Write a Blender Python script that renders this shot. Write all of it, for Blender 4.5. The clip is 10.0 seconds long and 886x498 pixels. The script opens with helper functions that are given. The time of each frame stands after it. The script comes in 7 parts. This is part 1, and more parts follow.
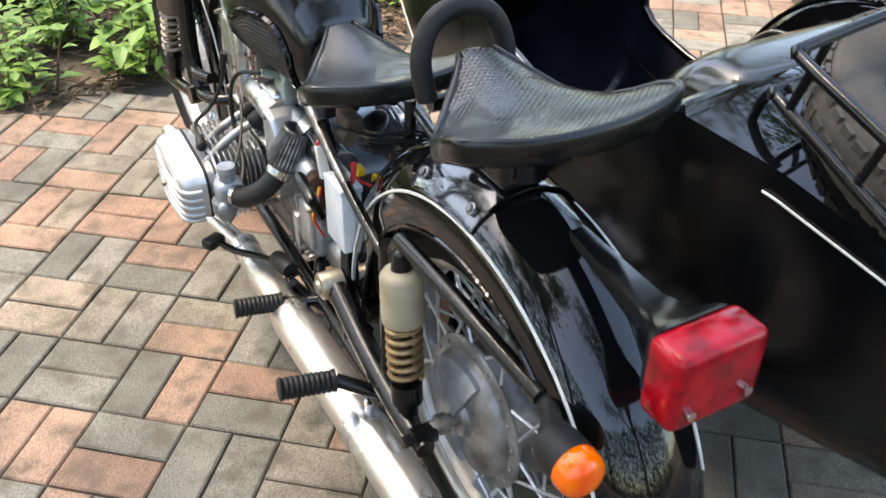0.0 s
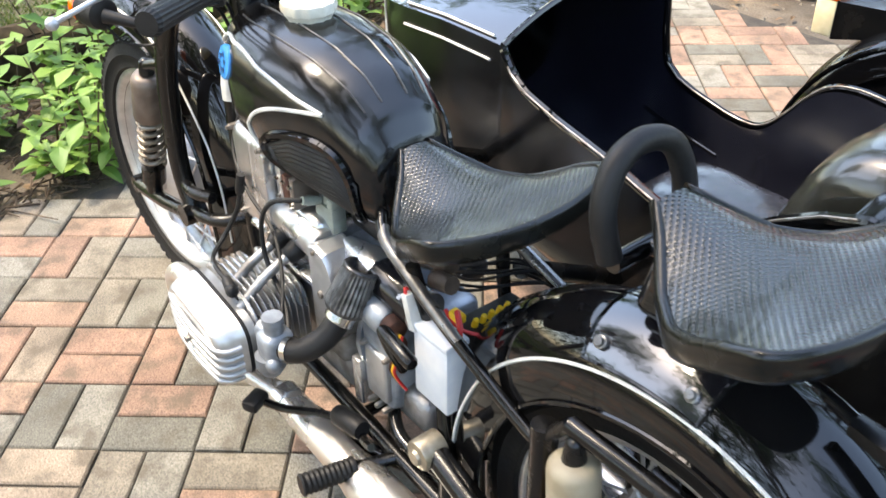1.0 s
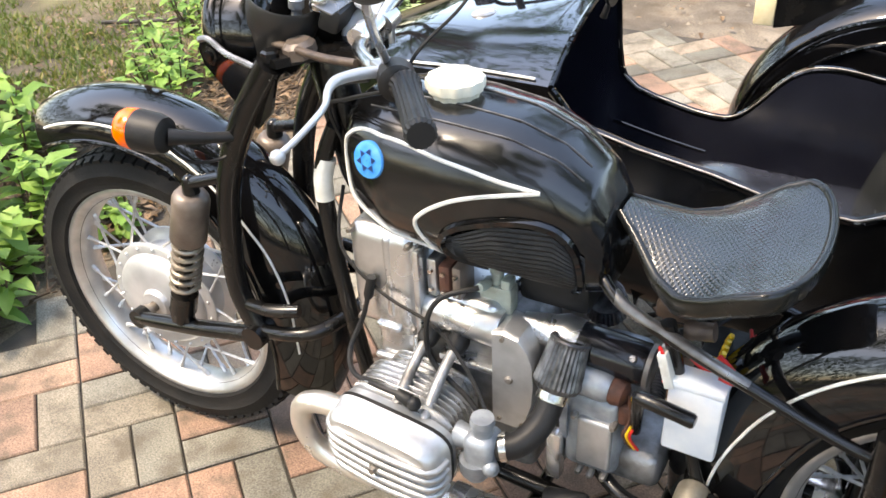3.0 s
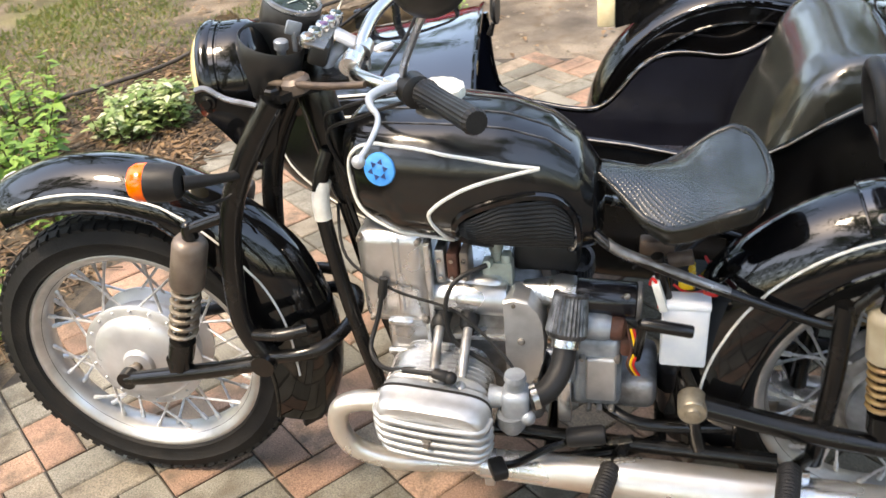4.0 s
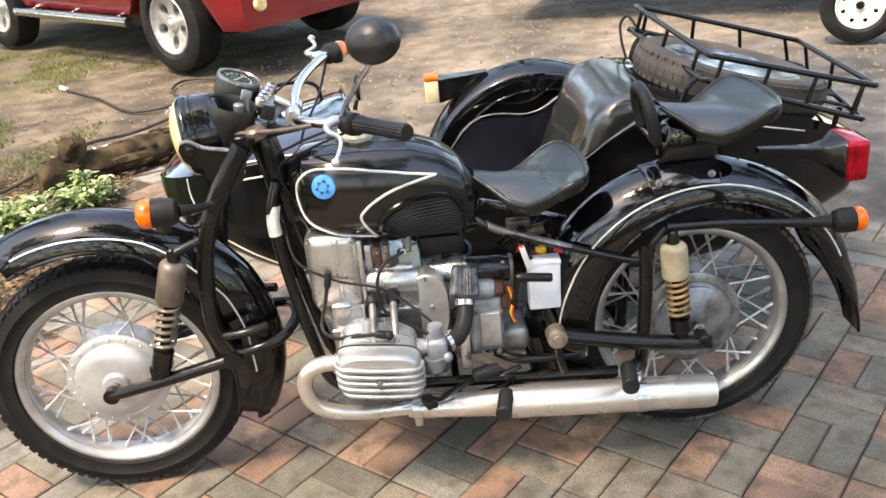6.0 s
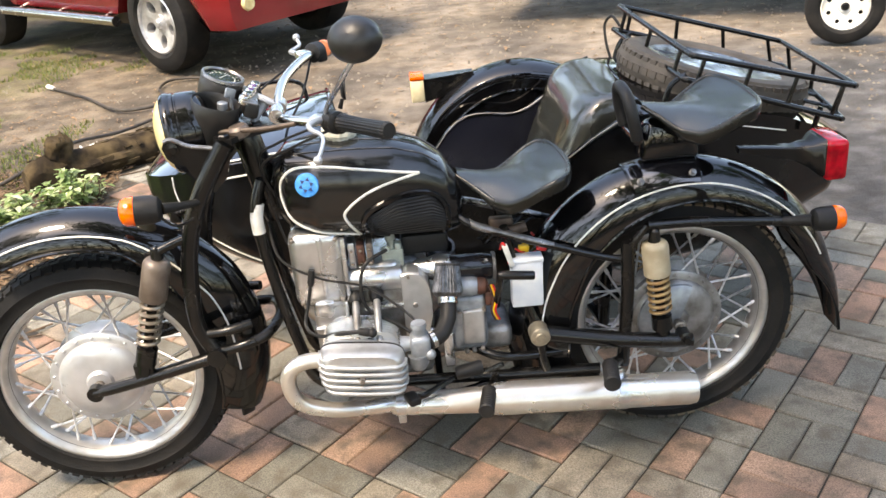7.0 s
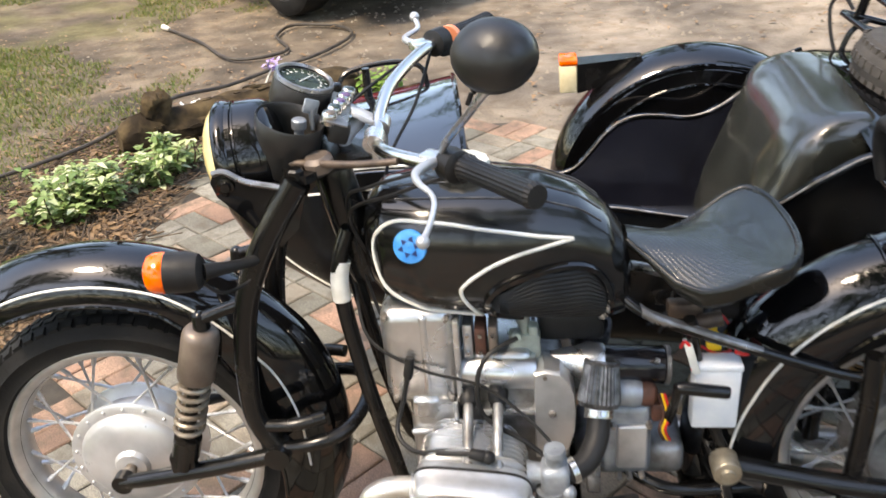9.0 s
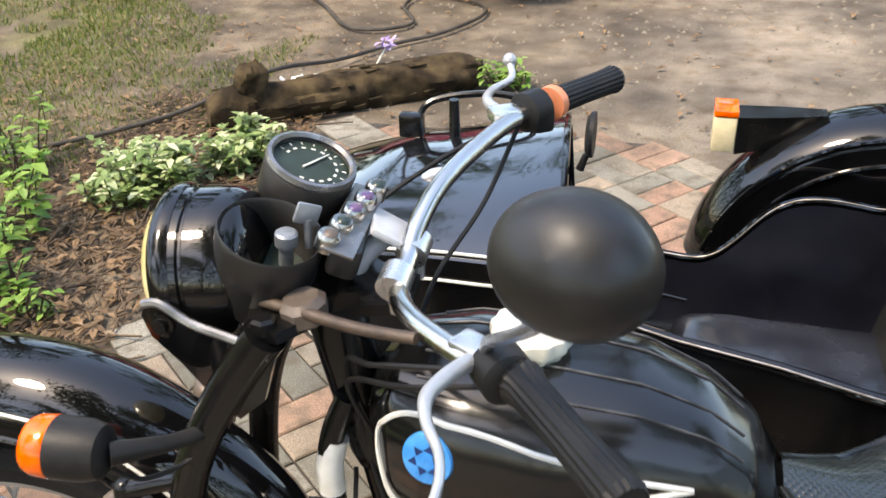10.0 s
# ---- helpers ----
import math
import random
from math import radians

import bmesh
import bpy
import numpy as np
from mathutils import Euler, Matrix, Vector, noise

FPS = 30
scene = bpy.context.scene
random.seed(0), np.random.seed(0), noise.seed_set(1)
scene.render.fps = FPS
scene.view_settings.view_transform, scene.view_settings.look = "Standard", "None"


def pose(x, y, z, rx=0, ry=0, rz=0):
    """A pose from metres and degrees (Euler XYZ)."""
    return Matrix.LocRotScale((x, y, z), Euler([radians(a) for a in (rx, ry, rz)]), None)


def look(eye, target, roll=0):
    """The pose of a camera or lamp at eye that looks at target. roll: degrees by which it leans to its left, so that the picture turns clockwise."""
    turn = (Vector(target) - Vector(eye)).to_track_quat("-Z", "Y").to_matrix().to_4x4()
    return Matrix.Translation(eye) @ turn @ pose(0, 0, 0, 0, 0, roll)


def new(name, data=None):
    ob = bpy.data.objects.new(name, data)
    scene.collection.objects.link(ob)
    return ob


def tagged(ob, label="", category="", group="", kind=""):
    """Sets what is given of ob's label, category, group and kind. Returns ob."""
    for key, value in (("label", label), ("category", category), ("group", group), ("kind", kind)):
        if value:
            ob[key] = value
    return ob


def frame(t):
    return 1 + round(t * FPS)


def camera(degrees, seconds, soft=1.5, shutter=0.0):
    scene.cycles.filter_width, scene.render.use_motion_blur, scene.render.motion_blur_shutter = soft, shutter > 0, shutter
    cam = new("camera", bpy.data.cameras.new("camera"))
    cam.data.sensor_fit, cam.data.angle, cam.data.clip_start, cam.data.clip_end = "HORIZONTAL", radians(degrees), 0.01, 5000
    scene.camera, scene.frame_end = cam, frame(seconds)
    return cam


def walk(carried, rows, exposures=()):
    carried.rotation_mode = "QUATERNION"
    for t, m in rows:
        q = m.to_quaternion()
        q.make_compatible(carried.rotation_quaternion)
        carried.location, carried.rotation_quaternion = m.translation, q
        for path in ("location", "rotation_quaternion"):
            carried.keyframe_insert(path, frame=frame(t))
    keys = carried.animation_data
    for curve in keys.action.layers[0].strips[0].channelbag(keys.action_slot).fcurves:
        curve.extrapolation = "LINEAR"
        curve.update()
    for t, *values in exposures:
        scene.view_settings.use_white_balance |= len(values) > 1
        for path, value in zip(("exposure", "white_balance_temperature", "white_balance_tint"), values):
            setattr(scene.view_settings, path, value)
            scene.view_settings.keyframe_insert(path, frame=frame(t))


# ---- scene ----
cam = camera(51.5, 10.0, 1.5, 0.25)
PATH = [
    (0, (1.648, -0.603, 1.406), (0.231, 0.201, 0.247), 0.6),
    (0.5, (1.418, -0.637, 1.409), (0.054, 0.266, 0.259), 1.5),
    (1, (1.182, -0.702, 1.42), (-0.125, 0.307, 0.292), -1.2),
    (1.5, (0.986, -0.708, 1.41), (-0.255, 0.384, 0.283), -1.0),
    (2, (0.782, -0.734, 1.425), (-0.378, 0.465, 0.322), -1.0),
    (2.5, (0.652, -0.917, 1.422), (-0.337, 0.449, 0.346), -0.5),
    (2.7, (0.609, -1.002, 1.441), (-0.313, 0.391, 0.343), -1.5),
    (3.8, (0.344, -1.334, 1.494), (-0.194, 0.271, 0.429), -5.2),
    (4, (0.286, -1.427, 1.505), (-0.139, 0.229, 0.467), -5.6),
    (4.5, (0.206, -1.653, 1.55), (-0.068, 0.031, 0.505), -6.1),
    (5, (0.202, -1.806, 1.548), (0.104, -0.044, 0.607), -3.0),
    (5.5, (0.125, -1.979, 1.564), (0.122, -0.188, 0.673), -6.2),
    (6, (0.068, -2.124, 1.573), (0.112, -0.309, 0.735), -5.5),
    (7.3, (0.104, -2.139, 1.57), (0.17, -0.325, 0.73), -5.2),
    (7.5, (0.125, -2.101, 1.566), (0.159, -0.288, 0.723), -5.2),
    (8, (0.163, -1.956, 1.551), (0.068, -0.16, 0.676), -4.3),
    (8.5, (0.115, -1.716, 1.522), (-0.021, 0.059, 0.611), -4.4),
    (9, (0.06, -1.416, 1.523), (-0.145, 0.339, 0.586), -4.9),
    (9.5, (0.091, -1.077, 1.506), (-0.288, 0.659, 0.588), -3.1),
    (10, (0.068, -0.79, 1.488), (-0.402, 0.878, 0.49), -1.8),
]
walk(cam, [(t, look(eye, target, roll)) for t, eye, target, roll in PATH], [(0, 2.76, 7700, 10), (1, 2.95, 7600, 10), (2.5, 2.97, 7800, 11), (4, 2.7, 8200, 12), (4.5, 2.73, 8300, 12), (7.5, 2.74, 8100, 12), (9, 2.54, 7900, 11.5), (10, 2.41, 7800, 11)])

# ---- world, sun, exposure ----
world = bpy.data.worlds.new("sky")
scene.world = world
world.use_nodes = True
wn = world.node_tree
sky = wn.nodes.new("ShaderNodeTexSky")
sky.sky_type = "NISHITA"
sky.sun_disc = False
SUN_ELEV, SUN_ROT = radians(62), radians(-135)
sky.sun_elevation, sky.sun_rotation = SUN_ELEV, SUN_ROT
sky.dust_density, sky.air_density = 1.5, 1.0
bgn = wn.nodes["Background"]
wn.links.new(sky.outputs[0], bgn.inputs[0])
bgn.inputs[1].default_value = 0.15
sun = new("sun", bpy.data.lights.new("sun", "SUN"))
sun.data.energy, sun.data.angle, sun.data.color = 1.0, radians(11), (1, .94, .86)
# a hazy sun over the front left of the motorcycle
sun.matrix_world = look((-math.cos(SUN_ELEV) * .7, -math.cos(SUN_ELEV) * .7, math.sin(SUN_ELEV)), (0, 0, 0))


# ---- materials ----
def mat(name, col, rough=.5, metal=0., col2=None, scale=8., bump=0., bscale=None, coat=0., rvar=0., mixlo=.35, mixhi=.65, detail=6., spec=.5, fine=0.):
    m = bpy.data.materials.new(name)
    m.use_nodes = True
    n, l = m.node_tree.nodes, m.node_tree.links
    b = n["Principled BSDF"]
    b.inputs["Roughness"].default_value = rough
    b.inputs["Metallic"].default_value = metal
    b.inputs["Specular IOR Level"].default_value = spec
    b.inputs["Coat Weight"].default_value = coat
    b.inputs["Coat Roughness"].default_value = .04
    c4 = (*col, 1)
    b.inputs["Base Color"].default_value = c4
    tc = n.new("ShaderNodeTexCoord")
    nz = n.new("ShaderNodeTexNoise")
    nz.inputs["Scale"].default_value = scale
    nz.inputs["Detail"].default_value = detail
    l.new(tc.outputs["Object"], nz.inputs["Vector"])
    if col2:
        r = n.new("ShaderNodeValToRGB")
        r.color_ramp.elements[0].position, r.color_ramp.elements[1].position = mixlo, mixhi
        r.color_ramp.elements[0].color, r.color_ramp.elements[1].color = c4, (*col2, 1)
        l.new(nz.outputs[0], r.inputs[0])
        l.new(r.outputs[0], b.inputs["Base Color"])
    if rvar:
        mr = n.new("ShaderNodeMapRange")
        mr.inputs["From Min"].default_value, mr.inputs["From Max"].default_value = .3, .7
        mr.inputs["To Min"].default_value, mr.inputs["To Max"].default_value = max(0, rough - rvar), min(1, rough + rvar)
        l.new(nz.outputs[0], mr.inputs[0])
        l.new(mr.outputs[0], b.inputs["Roughness"])
    if bump:
        bz = n.new("ShaderNodeTexNoise")
        bz.inputs["Scale"].default_value = bscale or scale * 6
        bz.inputs["Detail"].default_value = 5
        l.new(tc.outputs["Object"], bz.inputs["Vector"])
        bp = n.new("ShaderNodeBump")
        bp.inputs["Strength"].default_value = bump
        bp.inputs["Distance"].default_value = .004
        l.new(bz.outputs[0], bp.inputs["Height"])
        l.new(bp.outputs[0], b.inputs["Normal"])
    return m


BLACK = mat("black_gloss_paint", (.003, .003, .0034), .05, 0, (.0065, .0062, .0056), 5, coat=.1, rvar=.035, mixlo=.5, mixhi=.8, bump=.03, bscale=14, spec=.5)
POLISH = mat("polished_black_paint", (.0045, .0045, .006), .07, 0, (.01, .01, .011), 5, coat=.5, rvar=.04, mixlo=.5, mixhi=.8, bump=.05, bscale=12, spec=1.0)
TANKP = mat("dusty_black_paint", (.0045, .0045, .0047), .15, 0, (.012, .0115, .0105), 6, coat=.2, rvar=.08, mixlo=.45, mixhi=.8, bump=.05, bscale=10, spec=.5)
TUBP = mat("weathered_black_paint", (.0035, .0035, .0038), .2, 0, (.009, .0088, .008), 7, rvar=.08, mixlo=.5, mixhi=.8, bump=.12, bscale=7, spec=.38)
BLACKF = mat("black_frame_paint", (.004, .004, .004), .22, 0, (.012, .01, .008), 14, rvar=.1, bump=.05, bscale=90, mixlo=.5, mixhi=.8, spec=.42)
INNER = mat("dark_inner_paint", (.007, .0075, .012), .2, 0, (.014, .015, .022), 6, rvar=.08, bump=.1, bscale=9, spec=.6)
RUBBER = mat("tyre_rubber", (.009, .009, .009), .7, 0, (.022, .0195, .017), 9, spec=.2, bump=.25, bscale=160, mixlo=.45, mixhi=.75)
RUBBERD = mat("dusty_tyre_rubber", (.026, .021, .016), .88, 0, (.15, .112, .074), 7, bump=.3, bscale=160, mixlo=.36, mixhi=.62)
SHELL = mat("worn_black_plastic", (.011, .0105, .01), .4, 0, (.022, .02, .018), 9, rvar=.1, bump=.1, bscale=60)
SOFT = mat("black_soft_rubber", (.009, .009, .0095), .48, 0, (.018, .017, .016), 20, bump=.12, bscale=200, spec=.26)
ALU = mat("cast_aluminium", (.72, .725, .73), .27, .92, (.42, .42, .42), 9, bump=.08, bscale=420, rvar=.1, mixlo=.42, mixhi=.75)
ALUSAT = mat("blasted_aluminium", (.56, .56, .555), .4, .8, (.4, .4, .395), 26, bump=.12, bscale=500, rvar=.07, mixlo=.4, mixhi=.75)
ALUD = mat("grimy_aluminium", (.34, .34, .34), .48, .7, (.14, .13, .12), 20, bump=.3, bscale=200, rvar=.12)
ALUP = mat("silver_paint", (.58, .59, .6), .36, .55, (.42, .42, .43), 12, bump=.06, bscale=150, rvar=.1)
RIM = mat("rim_aluminium", (.58, .575, .565), .4, .8, (.42, .415, .4), 16, rvar=.12, bump=.05, bscale=120)
CHROME = mat("chrome", (.56, .545, .52), .2, 1, (.55, .52, .48), 22, rvar=.08, mixlo=.45, mixhi=.8)
PIPE = mat("aged_chrome_pipe", (.8, .77, .72), .3, .85, (.62, .55, .47), 9, rvar=.12, bump=.03, bscale=90, mixlo=.4, mixhi=.75)
STEEL = mat("dull_steel", (.36, .34, .32), .5, .8, (.2, .17, .14), 30, rvar=.15, bump=.1)
# for worn metal fittings, and for painted highlights on frame tube and headlamp ear
STEELB = mat("worn_steel_and_highlight", (.26, .255, .25), .32, .8, (.09, .085, .08), 26, rvar=.12, bump=.06, mixlo=.42, mixhi=.75)
BRASS = mat("dull_brass", (.46, .4, .3), .42, .8, (.3, .26, .2), 40, rvar=.1, bump=.1)
WHITE = mat("white_line_paint", (.78, .77, .72), .4, 0, (.62, .6, .54), 30)
CREAM = mat("cream_enamel", (.78, .76, .66), .3, 0, (.6, .57, .46), 26, rvar=.08, bump=.05)
BEIGE = mat("beige_paint", (.4, .34, .235), .42, 0, (.31, .25, .16), 22, bump=.08, bscale=120)
YOKE = mat("dark_rusty_steel", (.05, .034, .026), .5, .3, (.12, .085, .06), 30, bump=.2)
TANKLINE = mat("worn_grey_line", (.1, .1, .1), .35, .2, (.03, .03, .03), 40)
TAUPE = mat("faded_brown_paint", (.1, .075, .058), .42, .25, (.17, .135, .11), 24, bump=.1)
SPRINGF = mat("dark_spring_steel", (.32, .28, .22), .4, .5, (.16, .13, .1), 30)
SPRINGR = mat("gold_brown_spring", (.42, .28, .12), .38, .5, (.22, .13, .06), 30)
ORANGE = mat("orange_lens", (1, .17, .0), .1, 0, (.9, .08, .0), 30, coat=.3)
RED = mat("red_lens", (.42, .003, .012), .1, 0, (.2, .0015, .006), 34, coat=.1, bump=.2, bscale=40, mixlo=.4, mixhi=.62, spec=.3)
CREAML = mat("cream_lens", (.8, .68, .42), .2, 0, (.7, .58, .34), 40)
BLUE = mat("blue_badge_enamel", (.02, .22, .62), .25, 0, (.05, .3, .7), 60, coat=.4)
BLUED = mat("dark_blue_badge_mark", (.01, .03, .12), .3)
BATTERY = mat("white_battery_plastic", (.72, .74, .75), .4, 0, (.55, .6, .66), 18, bump=.03)
YELLOW = mat("yellow_plastic", (.85, .52, .02), .4)
REDW = mat("red_wire", (.6, .02, .02), .4)
RUST = mat("rusty_brown", (.11, .042, .026), .7, .2, (.06, .028, .02), 40, bump=.3)
GLASSY = mat("dial_face", (.02, .03, .025), .25, 0, (.03, .05, .04), 30)
HLGLASS = mat("yellowed_headlamp_glass", (.72, .6, .32), .12, 0, (.6, .46, .2), 20, coat=.5)
BRICKL = mat("grey_blue_cast_metal", (.36, .39, .42), .4, .5, (.18, .195, .21), 24, bump=.12, bscale=140, rvar=.1)
FILTER = mat("dark_filter_steel", (.16, .16, .165), .35, .7, (.05, .05, .05), 60)
REDPAINT = mat("dark_red_car_paint", (.2, .008, .012), .25, .2, (.15, .005, .008), 4, coat=.8)
WHITEP = mat("white_wheel_paint", (.75, .74, .7), .4, 0, (.6, .57, .5), 20)
GLASS = bpy.data.materials.new("clear_glass")
GLASS.use_nodes = True
GLASS.node_tree.nodes["Principled BSDF"].inputs["Transmission Weight"].default_value = 1
GLASS.node_tree.nodes["Principled BSDF"].inputs["Roughness"].default_value = .02
GLASS.node_tree.nodes["Principled BSDF"].inputs["IOR"].default_value = 1.1


def seat_material():
    """Dark vinyl pressed with a fine woven grain."""
    m = mat("pressed_black_vinyl", (.0065, .0078, .0055), .17, 0, (.012, .0145, .01), 12, rvar=.06, spec=.75, coat=.2)
    n, l = m.node_tree.nodes, m.node_tree.links
    tc = [x for x in n if x.type == "TEX_COORD"][0]
    w1, w2 = n.new("ShaderNodeTexWave"), n.new("ShaderNodeTexWave")
    for w, turn in ((w1, 38), (w2, -38)):
        mp = n.new("ShaderNodeMapping")
        mp.inputs["Rotation"].default_value = (0, 0, radians(turn))
        l.new(tc.outputs["Object"], mp.inputs["Vector"])
        w.bands_direction = "X"
        w.inputs["Scale"].default_value = 47
        w.inputs["Distortion"].default_value = .3
        l.new(mp.outputs[0], w.inputs["Vector"])
    mx = n.new("ShaderNodeMath")
    mx.operation = "MULTIPLY"
    l.new(w1.outputs[1], mx.inputs[0])
    l.new(w2.outputs[1], mx.inputs[1])
    bp = n.new("ShaderNodeBump")
    bp.inputs["Strength"].default_value, bp.inputs["Distance"].default_value = .55, .0022
    l.new(mx.outputs[0], bp.inputs["Height"])
    l.new(bp.outputs[0], n["Principled BSDF"].inputs["Normal"])
    return m


SEAT = seat_material()
LEATHER = mat("dark_olive_leather", (.018, .0185, .015), .16, 0, (.034, .034, .027), 7, rvar=.08, bump=.08, bscale=60, spec=.9)
LEDGE = mat("dull_dark_leather", (.014, .015, .019), .22, 0, (.028, .029, .036), 9, rvar=.1, bump=.45, bscale=24, spec=.85)
VINYL = mat("smooth_black_vinyl", (.0055, .006, .005), .24, 0, (.011, .011, .009), 14, rvar=.08, bump=.08, bscale=90, spec=.42)


def paver_material():
    """Concrete pavers, rust-red to grey by the piece, with speckle and stains."""
    m = bpy.data.materials.new("concrete_paver")
    m.use_nodes = True
    n, l = m.node_tree.nodes, m.node_tree.links
    b = n["Principled BSDF"]
    b.inputs["Roughness"].default_value = .85
    at = n.new("ShaderNodeAttribute")
    at.attribute_name = "tint"
    oi = n.new("ShaderNodeObjectInfo")
    ge = n.new("ShaderNodeNewGeometry")
    pick = n.new("ShaderNodeMix")
    l.new(at.outputs["Fac"], pick.inputs["Factor"])
    l.new(oi.outputs["Random"], pick.inputs["A"])
    l.new(ge.outputs["Random Per Island"], pick.inputs["B"])
    r = n.new("ShaderNodeValToRGB")
    els = r.color_ramp.elements
    r.color_ramp.interpolation = "CONSTANT"
    cols = [(0, (.178, .166, .134)), (.16, (.212, .198, .162)), (.33, (.142, .134, .107)), (.46, (.222, .192, .147)), (.58, (.29, .175, .121)), (.7, (.33, .21, .145)), (.83, (.25, .156, .109)), (.92, (.27, .214, .157))]
    els[0].position, els[0].color = 0, (*cols[0][1], 1)
    els[1].position, els[1].color = cols[1][0], (*cols[1][1], 1)
    for p, c in cols[2:]:
        e = els.new(p)
        e.color = (*c, 1)
    l.new(pick.outputs["Result"], r.inputs[0])
    tc = n.new("ShaderNodeTexCoord")
    ps = ge.outputs["Position"]
    sp = n.new("ShaderNodeTexNoise")
    sp.inputs["Scale"].default_value, sp.inputs["Detail"].default_value = 260, 3
    st = n.new("ShaderNodeTexNoise")
    st.inputs["Scale"].default_value, st.inputs["Detail"].default_value = 3.2, 8
    l.new(ps, sp.inputs["Vector"])
    l.new(ps, st.inputs["Vector"])
    r2 = n.new("ShaderNodeMapRange")
    r2.inputs["From Min"].default_value, r2.inputs["From Max"].default_value = .3, .7
    r2.inputs["To Min"].default_value, r2.inputs["To Max"].default_value = .55, 1.38
    l.new(sp.outputs[0], r2.inputs[0])
    r3 = n.new("ShaderNodeMapRange")
    r3.inputs["From Min"].default_value, r3.inputs["From Max"].default_value = .3, .68
    r3.inputs["To Min"].default_value, r3.inputs["To Max"].default_value = .48, 1.12
    l.new(st.outputs[0], r3.inputs[0])
    mu = n.new("ShaderNodeMath")
    mu.operation = "MULTIPLY"
    l.new(r2.outputs[0], mu.inputs[0])
    l.new(r3.outputs[0], mu.inputs[1])
    mm = n.new("ShaderNodeVectorMath")
    mm.operation = "SCALE"
    l.new(r.outputs[0], mm.inputs[0])
    l.new(mu.outputs[0], mm.inputs["Scale"])
    ag = n.new("ShaderNodeTexNoise")
    ag.inputs["Scale"].default_value, ag.inputs["Detail"].default_value = 14, 9
    l.new(ps, ag.inputs["Vector"])
    ar = n.new("ShaderNodeMapRange")
    ar.inputs["From Min"].default_value, ar.inputs["From Max"].default_value = .48, .66
    ar.inputs["To Min"].default_value, ar.inputs["To Max"].default_value = 0, .7
    l.new(ag.outputs[0], ar.inputs[0])
    am = n.new("ShaderNodeMix")
    am.data_type = "RGBA"
    am.inputs[7].default_value = (.075, .062, .042, 1)
    l.new(ar.outputs[0], am.inputs["Factor"])
    l.new(mm.outputs[0], am.inputs[6])
    l.new(am.outputs[2], b.inputs["Base Color"])
    bp = n.new("ShaderNodeBump")
    bp.inputs["Strength"].default_value, bp.inputs["Distance"].default_value = .6, .003
    l.new(sp.outputs[0], bp.inputs["Height"])
    l.new(bp.outputs[0], b.inputs["Normal"])
    return m


PAVER = paver_material()


